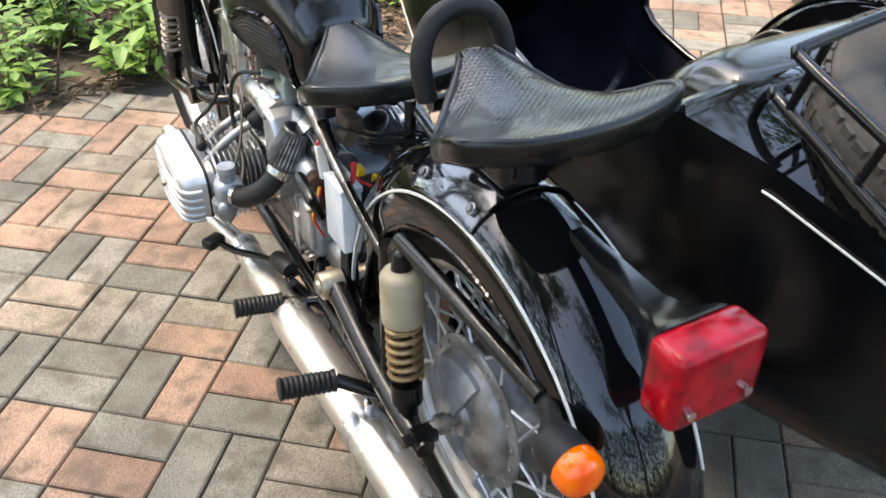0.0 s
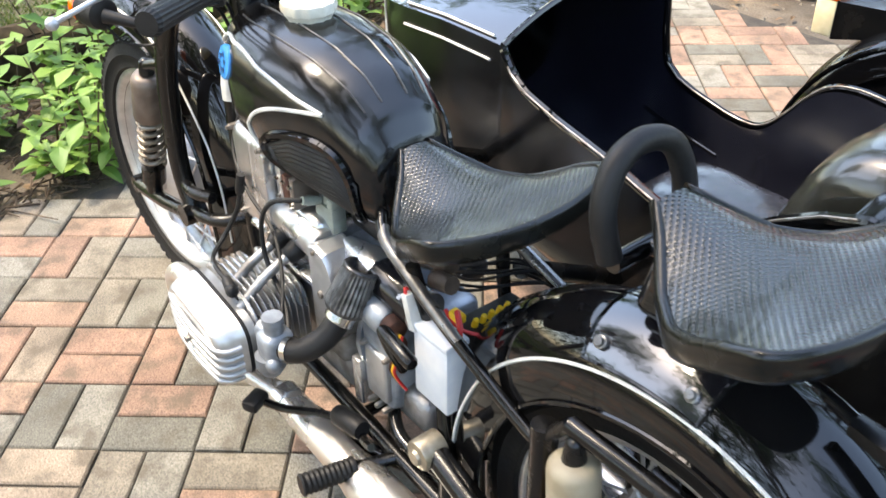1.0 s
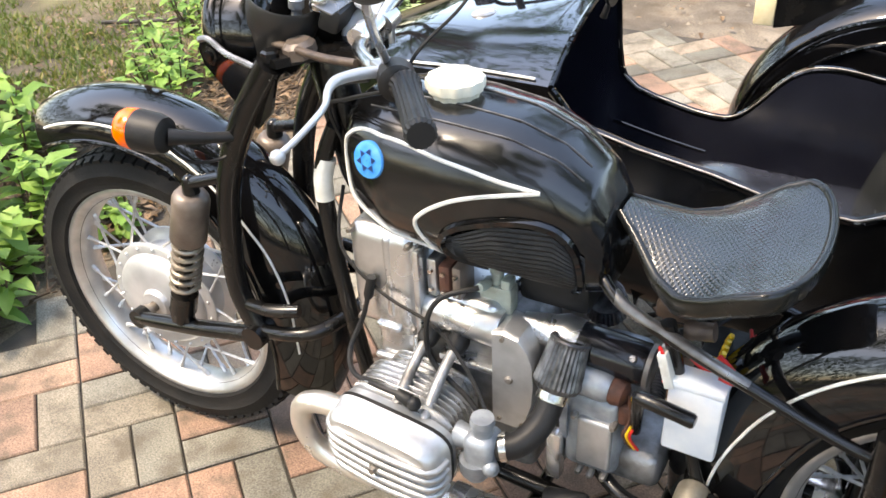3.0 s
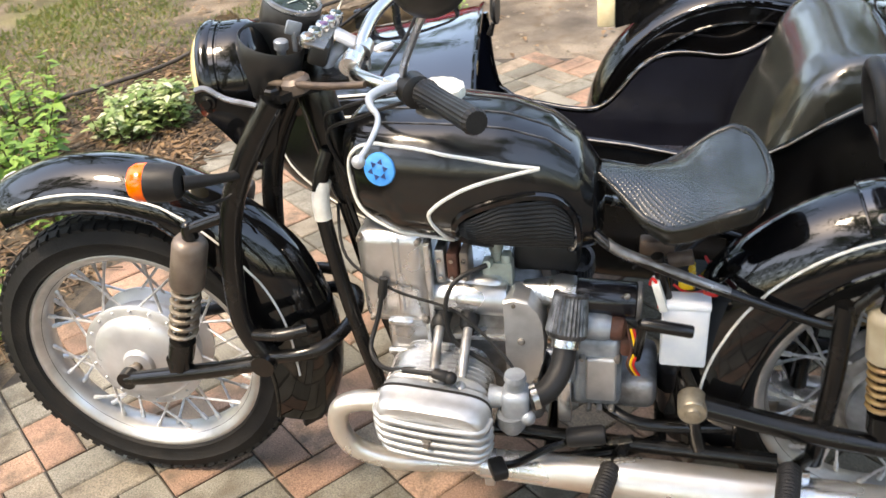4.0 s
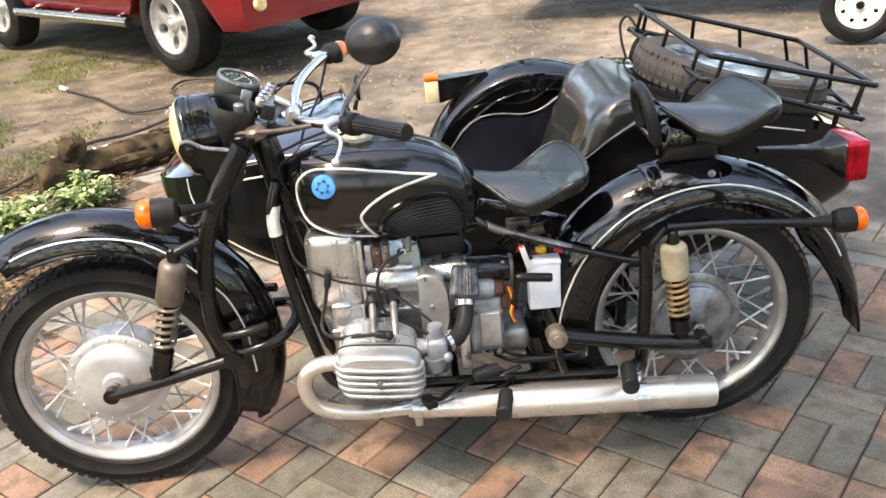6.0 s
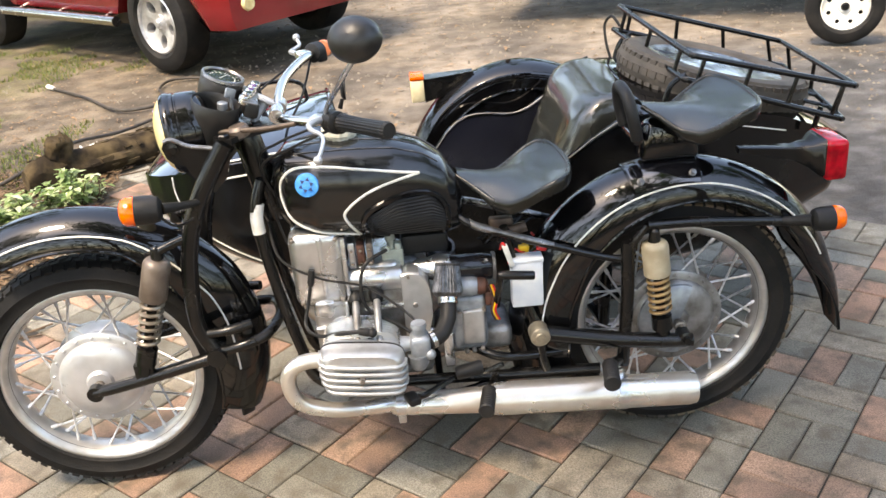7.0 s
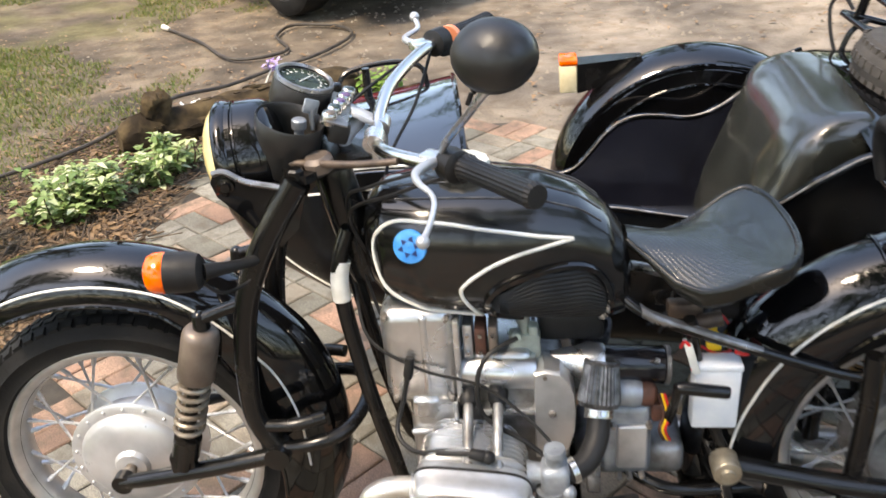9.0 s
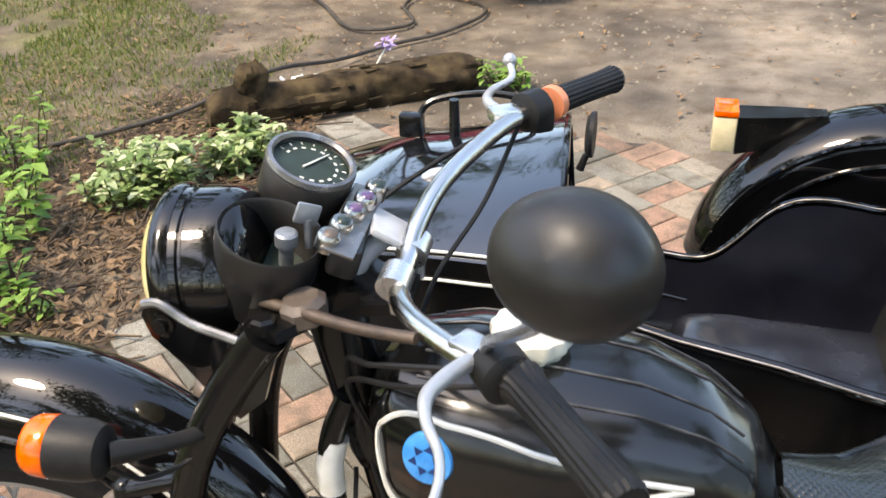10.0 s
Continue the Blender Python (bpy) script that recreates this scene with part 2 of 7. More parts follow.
def ground_material():
    """Worn asphalt and bare earth, drier and browner away from the paving."""
    m = bpy.data.materials.new("worn_asphalt_and_earth")
    m.use_nodes = True
    n, l = m.node_tree.nodes, m.node_tree.links
    b = n["Principled BSDF"]
    b.inputs["Roughness"].default_value = .92
    ge = n.new("ShaderNodeNewGeometry")

    def noise_ramp(scale, lo, hi, c0, c1, detail=8):
        z = n.new("ShaderNodeTexNoise")
        z.inputs["Scale"].default_value, z.inputs["Detail"].default_value = scale, detail
        l.new(ge.outputs["Position"], z.inputs["Vector"])
        r = n.new("ShaderNodeValToRGB")
        r.color_ramp.elements[0].position, r.color_ramp.elements[1].position = lo, hi
        r.color_ramp.elements[0].color, r.color_ramp.elements[1].color = (*c0, 1), (*c1, 1)
        l.new(z.outputs[0], r.inputs[0])
        return r, z
    asph, _ = noise_ramp(1.3, .38, .66, (.115, .097, .078), (.25, .21, .163))
    earth, _ = noise_ramp(2.6, .35, .68, (.055, .043, .029), (.175, .138, .096))
    grit, gz = noise_ramp(150, .3, .75, (.55, .55, .55), (1.4, 1.4, 1.4), 4)
    leaf, _ = noise_ramp(9, .52, .72, (1, 1, 1), (.74, .66, .56), 9)
    sx = n.new("ShaderNodeSeparateXYZ")
    l.new(ge.outputs["Position"], sx.inputs[0])
    wob = n.new("ShaderNodeTexNoise")
    wob.inputs["Scale"].default_value, wob.inputs["Detail"].default_value = .9, 6
    l.new(ge.outputs["Position"], wob.inputs["Vector"])
    ad = n.new("ShaderNodeMath")
    ad.operation = "MULTIPLY_ADD"
    l.new(wob.outputs[0], ad.inputs[0])
    ad.inputs[1].default_value = 1.6
    l.new(sx.outputs[0], ad.inputs[2])
    # earth on the lawn's side of the drive, asphalt beyond
    k = n.new("ShaderNodeMapRange")
    k.inputs["From Min"].default_value, k.inputs["From Max"].default_value = -.3, 1.3
    k.inputs["To Min"].default_value, k.inputs["To Max"].default_value = 1, 0
    l.new(ad.outputs[0], k.inputs[0])
    m1 = n.new("ShaderNodeMix")
    m1.data_type = "RGBA"
    l.new(k.outputs[0], m1.inputs["Factor"])
    l.new(asph.outputs[0], m1.inputs[6])
    l.new(earth.outputs[0], m1.inputs[7])
    moss = n.new("ShaderNodeTexNoise")
    moss.inputs["Scale"].default_value, moss.inputs["Detail"].default_value = 1.9, 7
    l.new(ge.outputs["Position"], moss.inputs["Vector"])
    mr = n.new("ShaderNodeMapRange")
    mr.inputs["From Min"].default_value, mr.inputs["From Max"].default_value = .42, .6
    mr.inputs["To Min"].default_value, mr.inputs["To Max"].default_value = 0, .6
    l.new(moss.outputs[0], mr.inputs[0])
    far = n.new("ShaderNodeMapRange")
    far.inputs["From Min"].default_value, far.inputs["From Max"].default_value = -2.2, -1.6
    far.inputs["To Min"].default_value, far.inputs["To Max"].default_value = 1, 0
    l.new(ad.outputs[0], far.inputs[0])
    mf_ = n.new("ShaderNodeMath")
    mf_.operation = "MULTIPLY"
    l.new(mr.outputs[0], mf_.inputs[0])
    l.new(far.outputs[0], mf_.inputs[1])
    m2 = n.new("ShaderNodeMix")
    m2.data_type = "RGBA"
    m2.inputs[7].default_value = (.125, .12, .04, 1)
    l.new(mf_.outputs[0], m2.inputs["Factor"])
    l.new(m1.outputs[2], m2.inputs[6])
    blot, _ = noise_ramp(.7, .35, .65, (.66, .66, .66), (1.16, 1.16, 1.16), 6)
    scuff, _ = noise_ramp(5.5, .38, .62, (.74, .72, .69), (1.18, 1.18, 1.18), 9)
    # a darker asphalt patch beyond the paving's slanted edge
    pd = n.new("ShaderNodeVectorMath")
    pd.operation = "DISTANCE"
    pd.inputs[1].default_value = (2.7, 1.9, 0)
    l.new(ge.outputs["Position"], pd.inputs[0])
    pw = n.new("ShaderNodeMath")
    pw.operation = "MULTIPLY_ADD"
    l.new(wob.outputs[0], pw.inputs[0])
    pw.inputs[1].default_value = 1.2
    l.new(pd.outputs["Value"], pw.inputs[2])
    pk = n.new("ShaderNodeMapRange")
    pk.inputs["From Min"].default_value, pk.inputs["From Max"].default_value = 2.0, 2.9
    pk.inputs["To Min"].default_value, pk.inputs["To Max"].default_value = .92, 0
    l.new(pw.outputs[0], pk.inputs[0])
    tar, _ = noise_ramp(7, .4, .68, (.045, .044, .043), (.11, .105, .1))
    m3 = n.new("ShaderNodeMix")
    m3.data_type = "RGBA"
    l.new(pk.outputs[0], m3.inputs["Factor"])
    l.new(m2.outputs[2], m3.inputs[6])
    l.new(tar.outputs[0], m3.inputs[7])
    last = m3.outputs[2]
    for r in (grit, leaf, blot, scuff):
        mu = n.new("ShaderNodeMix")
        mu.data_type, mu.blend_type = "RGBA", "MULTIPLY"
        mu.inputs["Factor"].default_value = 1
        l.new(last, mu.inputs[6])
        l.new(r.outputs[0], mu.inputs[7])
        last = mu.outputs[2]
    l.new(last, b.inputs["Base Color"])
    bp = n.new("ShaderNodeBump")
    bp.inputs["Strength"].default_value, bp.inputs["Distance"].default_value = .6, .006
    l.new(gz.outputs[0], bp.inputs["Height"])
    l.new(bp.outputs[0], b.inputs["Normal"])
    return m


GROUND = ground_material()


def leaf_material(name, c0, c1, var=None):
    m = bpy.data.materials.new(name)
    m.use_nodes = True
    n, l = m.node_tree.nodes, m.node_tree.links
    b = n["Principled BSDF"]
    b.inputs["Roughness"].default_value = .5
    b.inputs["Transmission Weight"].default_value = 0
    ge = n.new("ShaderNodeNewGeometry")
    r = n.new("ShaderNodeValToRGB")
    r.color_ramp.elements[0].color, r.color_ramp.elements[1].color = (*c0, 1), (*c1, 1)
    if var:
        e = r.color_ramp.elements.new(.72)
        e.color = (*c1, 1)
        r.color_ramp.elements[-1].color = (*var, 1)
    l.new(ge.outputs["Random Per Island"], r.inputs[0])
    l.new(r.outputs[0], b.inputs["Base Color"])
    b.inputs["Subsurface Weight"].default_value = .0
    tr = n.new("ShaderNodeBsdfTranslucent")
    l.new(r.outputs[0], tr.inputs[0])
    ms = n.new("ShaderNodeMixShader")
    ms.inputs[0].default_value = .35
    l.new(b.outputs[0], ms.inputs[1])
    l.new(tr.outputs[0], ms.inputs[2])
    l.new(ms.outputs[0], n["Material Output"].inputs[0])
    return m


LEAF = leaf_material("bright_green_leaf", (.095, .21, .03), (.27, .41, .085))
IVY = leaf_material("variegated_ivy_leaf", (.11, .19, .045), (.3, .38, .15), (.68, .7, .47))
GRASS = leaf_material("grass_blade", (.06, .105, .014), (.16, .2, .04), (.3, .24, .085))
LITTER = leaf_material("dry_leaf", (.1, .06, .03), (.3, .19, .1))
LOGM = mat("dark_mossy_bark", (.02, .014, .008), .95, 0, (.085, .06, .03), 12, bump=1.0, bscale=26, spec=.2, mixlo=.4, mixhi=.7)
PEBBLE = mat("yard_grit", (.1, .085, .065), .9, 0, (.2, .17, .13), 30)
WOODM = mat("weathered_log_bark", (.028, .018, .011), .9, 0, (.12, .078, .046), 11, bump=.8, bscale=40)


# ---- mesh builders ----
def V(*a):
    return Vector(a)


def spline(pts, per=6, closed=False):
    """A Catmull-Rom line through the points."""
    p = [Vector(q) for q in pts]
    n = len(p)
    out = []
    for i in range(n if closed else n - 1):
        a, b, c, d = (p[(i + k) % n] if closed else p[min(max(i + k, 0), n - 1)] for k in (-1, 0, 1, 2))
        for s in range(per):
            t = s / per
            out.append(.5 * (2 * b + (c - a) * t + (2 * a - 5 * b + 4 * c - d) * t * t + (3 * b - a - 3 * c + d) * t ** 3))
    if not closed:
        out.append(p[-1].copy())
    return out


def loft(bm, rings, wrap=True, caps=True, closed=False):
    rows = [[bm.verts.new(v) for v in r] for r in rings]
    k = len(rows[0])
    m = len(rows)
    for i in range(m if closed else m - 1):
        a, b = rows[i], rows[(i + 1) % m]
        for j in range(k if wrap else k - 1):
            q = (j + 1) % k
            bm.faces.new((a[j], a[q], b[q], b[j]))
    if caps and not closed and wrap:
        bm.faces.new(rows[0][::-1])
        bm.faces.new(rows[-1])
    return rows


def tube(bm, pts, r, seg=10, per=6, closed=False, smooth=True, flat=1.0):
    """A bar of round section along a line; r is one radius or one a point."""
    line = spline(pts, per, closed) if smooth else [Vector(q) for q in pts]
    n = len(line)
    rs = [r] * n if not isinstance(r, (list, tuple)) else [float(np.interp(i / max(1, n - 1), np.linspace(0, 1, len(r)), r)) for i in range(n)]
    rings, up = [], None
    for i, p in enumerate(line):
        a = line[(i - 1) % n] if closed or i else line[0]
        b = line[(i + 1) % n] if closed or i < n - 1 else line[-1]
        t = (b - a).normalized()
        if up is None:
            up = t.orthogonal().normalized() if abs(t.z) > .9 else (V(0, 0, 1) - t * t.z).normalized()
        else:
            up = (up - t * up.dot(t)).normalized()
        s = t.cross(up)
        rings.append([p + (up * math.cos(f) * flat + s * math.sin(f)) * rs[i] for f in (2 * math.pi * k / seg for k in range(seg))])
    loft(bm, rings, True, True, closed)


AX = {"x": (V(0, 1, 0), V(0, 0, 1), V(1, 0, 0)), "y": (V(0, 0, 1), V(1, 0, 0), V(0, 1, 0)), "z": (V(1, 0, 0), V(0, 1, 0), V(0, 0, 1))}


def lathe(bm, c, axis, prof, seg=32, a0=0., a1=360., loop=False, frame3=None):
    """Turns (radius, along) pairs about an axis through c."""
    u, v, w = frame3 or AX[axis]
    c = Vector(c)
    full = abs(a1 - a0) > 359.9
    k = seg if full else seg + 1
    rings = []
    for i in range(k):
        f = radians(a0 + (a1 - a0) * i / seg)
        d = u * math.cos(f) + v * math.sin(f)
        rings.append([c + d * r + w * h for r, h in prof])
    if full:
        loft(bm, rings, loop, False, True)
    else:
        loft(bm, rings, loop, loop, False)


def box(bm, c, s, bevel=.004, rot=None, seg=2, taper=None):
    """A box of size s at c with rounded edges."""
    t = bmesh.new()
    bmesh.ops.create_cube(t, size=1)
    for v in t.verts:
        v.co = V(v.co.x * s[0], v.co.y * s[1], v.co.z * s[2])
        if taper:
            f = taper[0] + (taper[1] - taper[0]) * (v.co.z / s[2] + .5)
            v.co.x *= f
            v.co.y *= f
    if bevel:
        bmesh.ops.bevel(t, geom=t.edges[:], offset=min(bevel, min(s) * .45), segments=seg, affect="EDGES", profile=.5)
    m = Matrix.Translation(c) @ (rot or Matrix())
    put_in(bm, t, m)


def put_in(bm, t, m=None):
    """Copies one bmesh into another."""
    t.verts.index_update()
    vs = [bm.verts.new((m @ v.co) if m else v.co) for v in t.verts]
    for f in t.faces:
        bm.faces.new([vs[v.index] for v in f.verts])
    t.free()


def ball(bm, c, r, seg=16, scale=(1, 1, 1), rot=None):
    t = bmesh.new()
    bmesh.ops.create_uvsphere(t, u_segments=seg, v_segments=max(6, seg // 2), radius=r)
    put_in(bm, t, Matrix.Translation(c) @ (rot or Matrix()) @ Matrix.Diagonal((*scale, 1)))


def rod(bm, a, b, r, seg=12, r2=None, bevel=0.):
    """A straight bar from a to b, with chamfered ends if asked."""
    a, b = Vector(a), Vector(b)
    r2 = r if r2 is None else r2
    if bevel:
        d = (b - a).normalized() * bevel
        tube(bm, [a, a + d, b - d, b], [r - bevel, r, r2, r2 - bevel], seg, smooth=False)
        return
    tube(bm, [a, b], [r, r2], seg, smooth=False)


def rods(bm, a, b, stops, seg=20):
    """A turned bar along a to b: (part of the way, radius) pairs."""
    a, b = Vector(a), Vector(b)
    w = (b - a).normalized()
    u = w.orthogonal().normalized()
    L = (b - a).length
    prof = [(max(r, .0004), s * L) for s, r in stops]
    prof = [(.0004, prof[0][1])] + prof + [(.0004, prof[-1][1])]
    lathe(bm, a, None, prof, seg, frame3=(u, w.cross(u), w))


def mesh_of(name, bm, material, sharp=38):
    bmesh.ops.recalc_face_normals(bm, faces=bm.faces)
    me = bpy.data.meshes.new(name)
    bm.to_mesh(me)
    bm.free()
    for x in (material if isinstance(material, (list, tuple)) else [material]):
        me.materials.append(x)
    me.shade_smooth()
    me.set_sharp_from_angle(angle=radians(sharp))
    return me


def thing(name, label, category, at=(0, 0, 0), group="", kind=""):
    """An empty at the base of a thing, under which its parts go."""
    e = new(name)
    e.location = at
    e.empty_display_size = .1
    return tagged(e, label, category, group, kind)


def world_of(ob):
    m = Matrix()
    while ob:
        m = ob.matrix_parent_inverse @ ob.matrix_basis if ob.parent is None else ob.matrix_parent_inverse @ ob.matrix_basis
        return m if ob.parent is None else world_of(ob.parent) @ m


def part(name, bm, material, parent, label="", sharp=38):
    """One mesh, in world places, under a thing or a part."""
    ob = new(name, mesh_of(name, bm, material, sharp))
    ob.parent = parent
    ob.matrix_parent_inverse = world_of(parent).inverted()
    return tagged(ob, label)


def B():
    return bmesh.new()

# ---- motorcycle ----
def wheel(parent, c, name, tread_mat, hub_mat, spokes=36, R=.335):
    """A wire-spoked wheel: tyre with tread blocks, rim, hub and each spoke."""
    cx, cy, cz = c
    rr = R - .335
    bm = B()
    prof = [(.236, -.026), (.252, -.036), (.258, -.039), (.262, -.0455), (.266, -.0445), (.288, -.0485), (.292, -.0515), (.296, -.0492), (.318, -.042), (.328, -.022), (.33, 0), (.328, .022), (.318, .042), (.296, .0492), (.292, .0515), (.288, .0485), (.266, .0445), (.262, .0455), (.258, .039), (.252, .036), (.236, .026)]
    lathe(bm, c, "y", [(r + rr, h) for r, h in prof], 72)
    wall, bm = bm, B()
    n = 70
    for i in range(n):
        a = 2 * math.pi * i / n
        for yy, wd, off, tilt in ((-.034, .02, 0, .35), (-.011, .018, .5, 0), (.011, .018, .0, 0), (.034, .02, .5, -.35)):
            f = a + off * 2 * math.pi / n
            d = V(math.sin(f), 0, math.cos(f))
            tdir = V(math.cos(f), 0, -math.sin(f))
            up = (d + V(0, 1, 0) * (-tilt if yy < 0 else -tilt)).normalized() if tilt else d
            wv = tdir.cross(up)
            p = Vector(c) + d * (.326 + rr - (.006 if tilt else 0)) + V(0, yy, 0)
            q = []
            for hh, k in ((-.003, 1.0), (.006, .86)):
                q += [bm.verts.new(p + up * hh + tdir * (.0108 * k * s) + wv * (wd / 2 * k * t)) for s, t in ((-1, -1), (1, -1), (1, 1), (-1, 1))]
            bm.faces.new(q[4:])
            for j in range(4):
                bm.faces.new((q[j], q[(j + 1) % 4], q[4 + (j + 1) % 4], q[4 + j]))
    tread, bm = bm, wall
    wh = part(name, B(), RIM, parent)
    part("tyre", bm, RUBBER, wh, "black rubber tyre")
    part("tread", tread, tread_mat, wh, "dusty tan block tread" if tread_mat == RUBBERD else "worn block tread")
    bm = B()
    lathe(bm, c, "y", [(.262, -.035), (.262, -.029), (.248, -.026), (.242, -.018), (.238, -.008), (.237, 0), (.238, .008), (.242, .018), (.248, .026), (.262, .029), (.262, .035), (.258, .0385), (.251, .0395), (.246, .0375), (.24, .031), (.233, .021), (.23, .01), (.229, 0), (.23, -.01), (.233, -.021), (.24, -.031), (.246, -.0375), (.251, -.0395), (.258, -.0385)], 72, loop=True)
    part("rim", bm, RIM, wh, "satin aluminium wheel rim")
    bm = B()
    lathe(bm, c, "y", [(.012, -.072), (.03, -.071), (.034, -.066), (.036, -.062), (.07, -.06), (.098, -.054), (.107, -.046), (.109, -.04), (.127, -.039), (.131, -.036), (.131, -.031), (.118, -.027), (.108, -.02), (.108, .02), (.118, .027), (.131, .031), (.131, .036), (.127, .039), (.1, .045), (.03, .06), (.012, .062)], 56)
    for i in range(18):
        f = 2 * math.pi * i / 18
        ball(bm, (cx + math.sin(f) * .12, cy - .04, cz + math.cos(f) * .12), .004, 8)
    part("hub", bm, hub_mat, wh, "full-width drum hub with rivets")
    bm = B()
    rods(bm, (cx, cy - .118, cz), (cx, cy + .118, cz), [(0, .009), (.03, .012), (.05, .012), (.06, .017), (.13, .017), (.14, .011), (.5, .011), (.86, .011), (.87, .017), (.97, .017), (1, .01)], 12)
    part("axle", bm, STEEL, wh)
    if name == "rear_wheel":
        bm = B()
        lathe(bm, c, "y", [(.012, -.078), (.03, -.077), (.05, -.072), (.09, -.066), (.1, -.06), (.103, -.03), (.012, -.03)], 30, 175, 385, loop=True)
        part("final_drive_cover", bm, BRICKL, wh, "grey-blue cast final drive cover")
    sp = B()
    rods(sp, (0, 0, 0), (0, 0, 1), [(0, .003), (.82, .003), (.83, .0052), (1, .0052)], 6)
    me = mesh_of("spoke", sp, ALUP)
    for i in range(spokes):
        side = -1 if i % 2 else 1
        lean = (1 if (i // 2) % 2 else -1) * .42
        f = 2 * math.pi * i / spokes
        a = Vector(c) + V(math.sin(f - lean) * .122, side * .034, math.cos(f - lean) * .122)
        b = Vector(c) + V(math.sin(f) * .234, side * .006, math.cos(f) * .234)
        ob = new("spoke", me)
        ob.parent = wh
        ob.matrix_parent_inverse = world_of(wh).inverted()
        d = b - a
        ob.matrix_basis = Matrix.Translation(a) @ d.to_track_quat("Z", "Y").to_matrix().to_4x4() @ Matrix.Diagonal((1, 1, d.length, 1))
    return wh


def fender_ring(c, a, rtop, redge, w, k=13, th=.003, pw=1.0):
    f = radians(a)
    d = V(math.cos(f), 0, math.sin(f))
    out, inn = [], []
    for i in range(k):
        v = -1 + 2 * i / (k - 1)
        s = math.sin(v * math.pi / 2)
        r = rtop - (rtop - redge) * (1 - math.cos(v * math.pi / 2)) ** pw
        out.append(Vector(c) + d * r + V(0, w * s, 0))
        inn.append(Vector(c) + d * (r - th) + V(0, (w - th) * s, 0))
    # a rolled bead along both edges
    return out + inn[::-1]


def fender(parent, name, c, a0, a1, rtop, redge, w, steps=48, stripe=None, label="", grow=None, tail=None, deep=None):
    bm = B()
    rings = []
    for i in range(steps + 1):
        t = i / steps
        e = min(1, min(t, 1 - t) * 9 + .45)
        e = math.sin(e * math.pi / 2)
        g = grow(t) if grow else 0
        cut = max(0, (t - tail) / (1 - tail)) if tail else 0
        dip = float(np.interp(t, *deep)) if deep else 0
        rings.append(fender_ring(c, a0 + (a1 - a0) * t, rtop + g, redge + g - dip + (rtop - redge) * .8 * cut, w * (.8 + .2 * e) * (1 - .55 * cut)))
    loft(bm, rings)
    ob = part(name, bm, BLACK, parent, label)
    for s in (-1, 1):
        eb = B()
        tube(eb, [rings[i][0 if s < 0 else 12] for i in range(0, steps + 1)], .0045, 8, smooth=False)
        part("rolled_edge", eb, BLACK, ob)
    if stripe:
        for s in (-1, 1):
            sb = B()
            pts = []
            for i in range(steps + 1):
                t = i / steps
                if stripe[0] <= t <= stripe[1]:
                    r = rings[i]
                    p, q = (r[1], r[2]) if s < 0 else (r[11], r[10])
                    k = stripe[2]
                    pts.append(p.lerp(q, k) + V(0, s * .0012, 0))
            tube(sb, pts, .0025, 6, smooth=False)
            part("pinstripe", sb, WHITE, ob, "hand-painted white pinstripe")
    return ob


def coil(bm, a, b, r, turns, wire, seg=7):
    a, b = Vector(a), Vector(b)
    w = (b - a).normalized()
    u = w.orthogonal().normalized()
    v = w.cross(u)
    n = int(turns * 14)
    pts = [a.lerp(b, i / n) + (u * math.cos(2 * math.pi * turns * i / n) + v * math.sin(2 * math.pi * turns * i / n)) * r for i in range(n + 1)]
    tube(bm, pts, wire, seg, smooth=False)


def shock(parent, top, bot, cover_mat, name, spring_mat):
    top, bot = Vector(top), Vector(bot)
    bm = B()
    rods(bm, top.lerp(bot, .28), bot.lerp(top, .02), [(0, .012), (.75, .012), (.76, .026), (.97, .026), (1, .016)], 18)
    rods(bm, bot.lerp(top, .06), bot.lerp(top, -.06), [(0, .018), (1, .018)], 14)
    body = part(name, bm, BLACKF, parent)
    bm = B()
    rods(bm, top, top.lerp(bot, .36), [(0, .018), (.03, .027), (.1, .032), (.16, .0335), (.97, .0335), (1, .031)], 24)
    part("shock_cover", bm, cover_mat, body, "painted metal shock cover")
    bm = B()
    coil(bm, top.lerp(bot, .35), top.lerp(bot, .78), .0255, 6.5, .0048)
    part("spring", bm, spring_mat, body)
    bm = B()
    rods(bm, top + V(0, 0, .028), top, [(0, .012), (.5, .014), (1, .016)], 14)
    ball(bm, top + V(0, 0, .022), .0125, 12)
    part("upper_eye", bm, BLACKF, body)
    return body


def signal(parent, c, way, r, L, name="indicator", lens_mat=None):
    """A round indicator: black bucket and domed orange lens that points along way."""
    c, way = Vector(c), Vector(way).normalized()
    bm = B()
    rods(bm, c - way * L, c, [(0, r * .55), (.12, r * .85), (.4, r * .98), (1, r)], 24)
    ob = part(name, bm, SOFT, parent, "round indicator lamp with black body")
    bm = B()
    rods(bm, c, c + way * r * 1.05, [(0, r * .97), (.08, r * 1.0), (.55, r * .97), (.8, r * .84), (.95, r * .55), (1, r * .3)], 24)
    part("lens", bm, lens_mat or ORANGE, ob, "ribbed orange lens")
    return ob


bike = thing("motorcycle", "black vintage boxer-twin motorcycle with white pinstripes on brick paving", "motorcycle", (0, 0, 0))
FC, RC = (-.75, 0, .335), (.755, 0, .335)
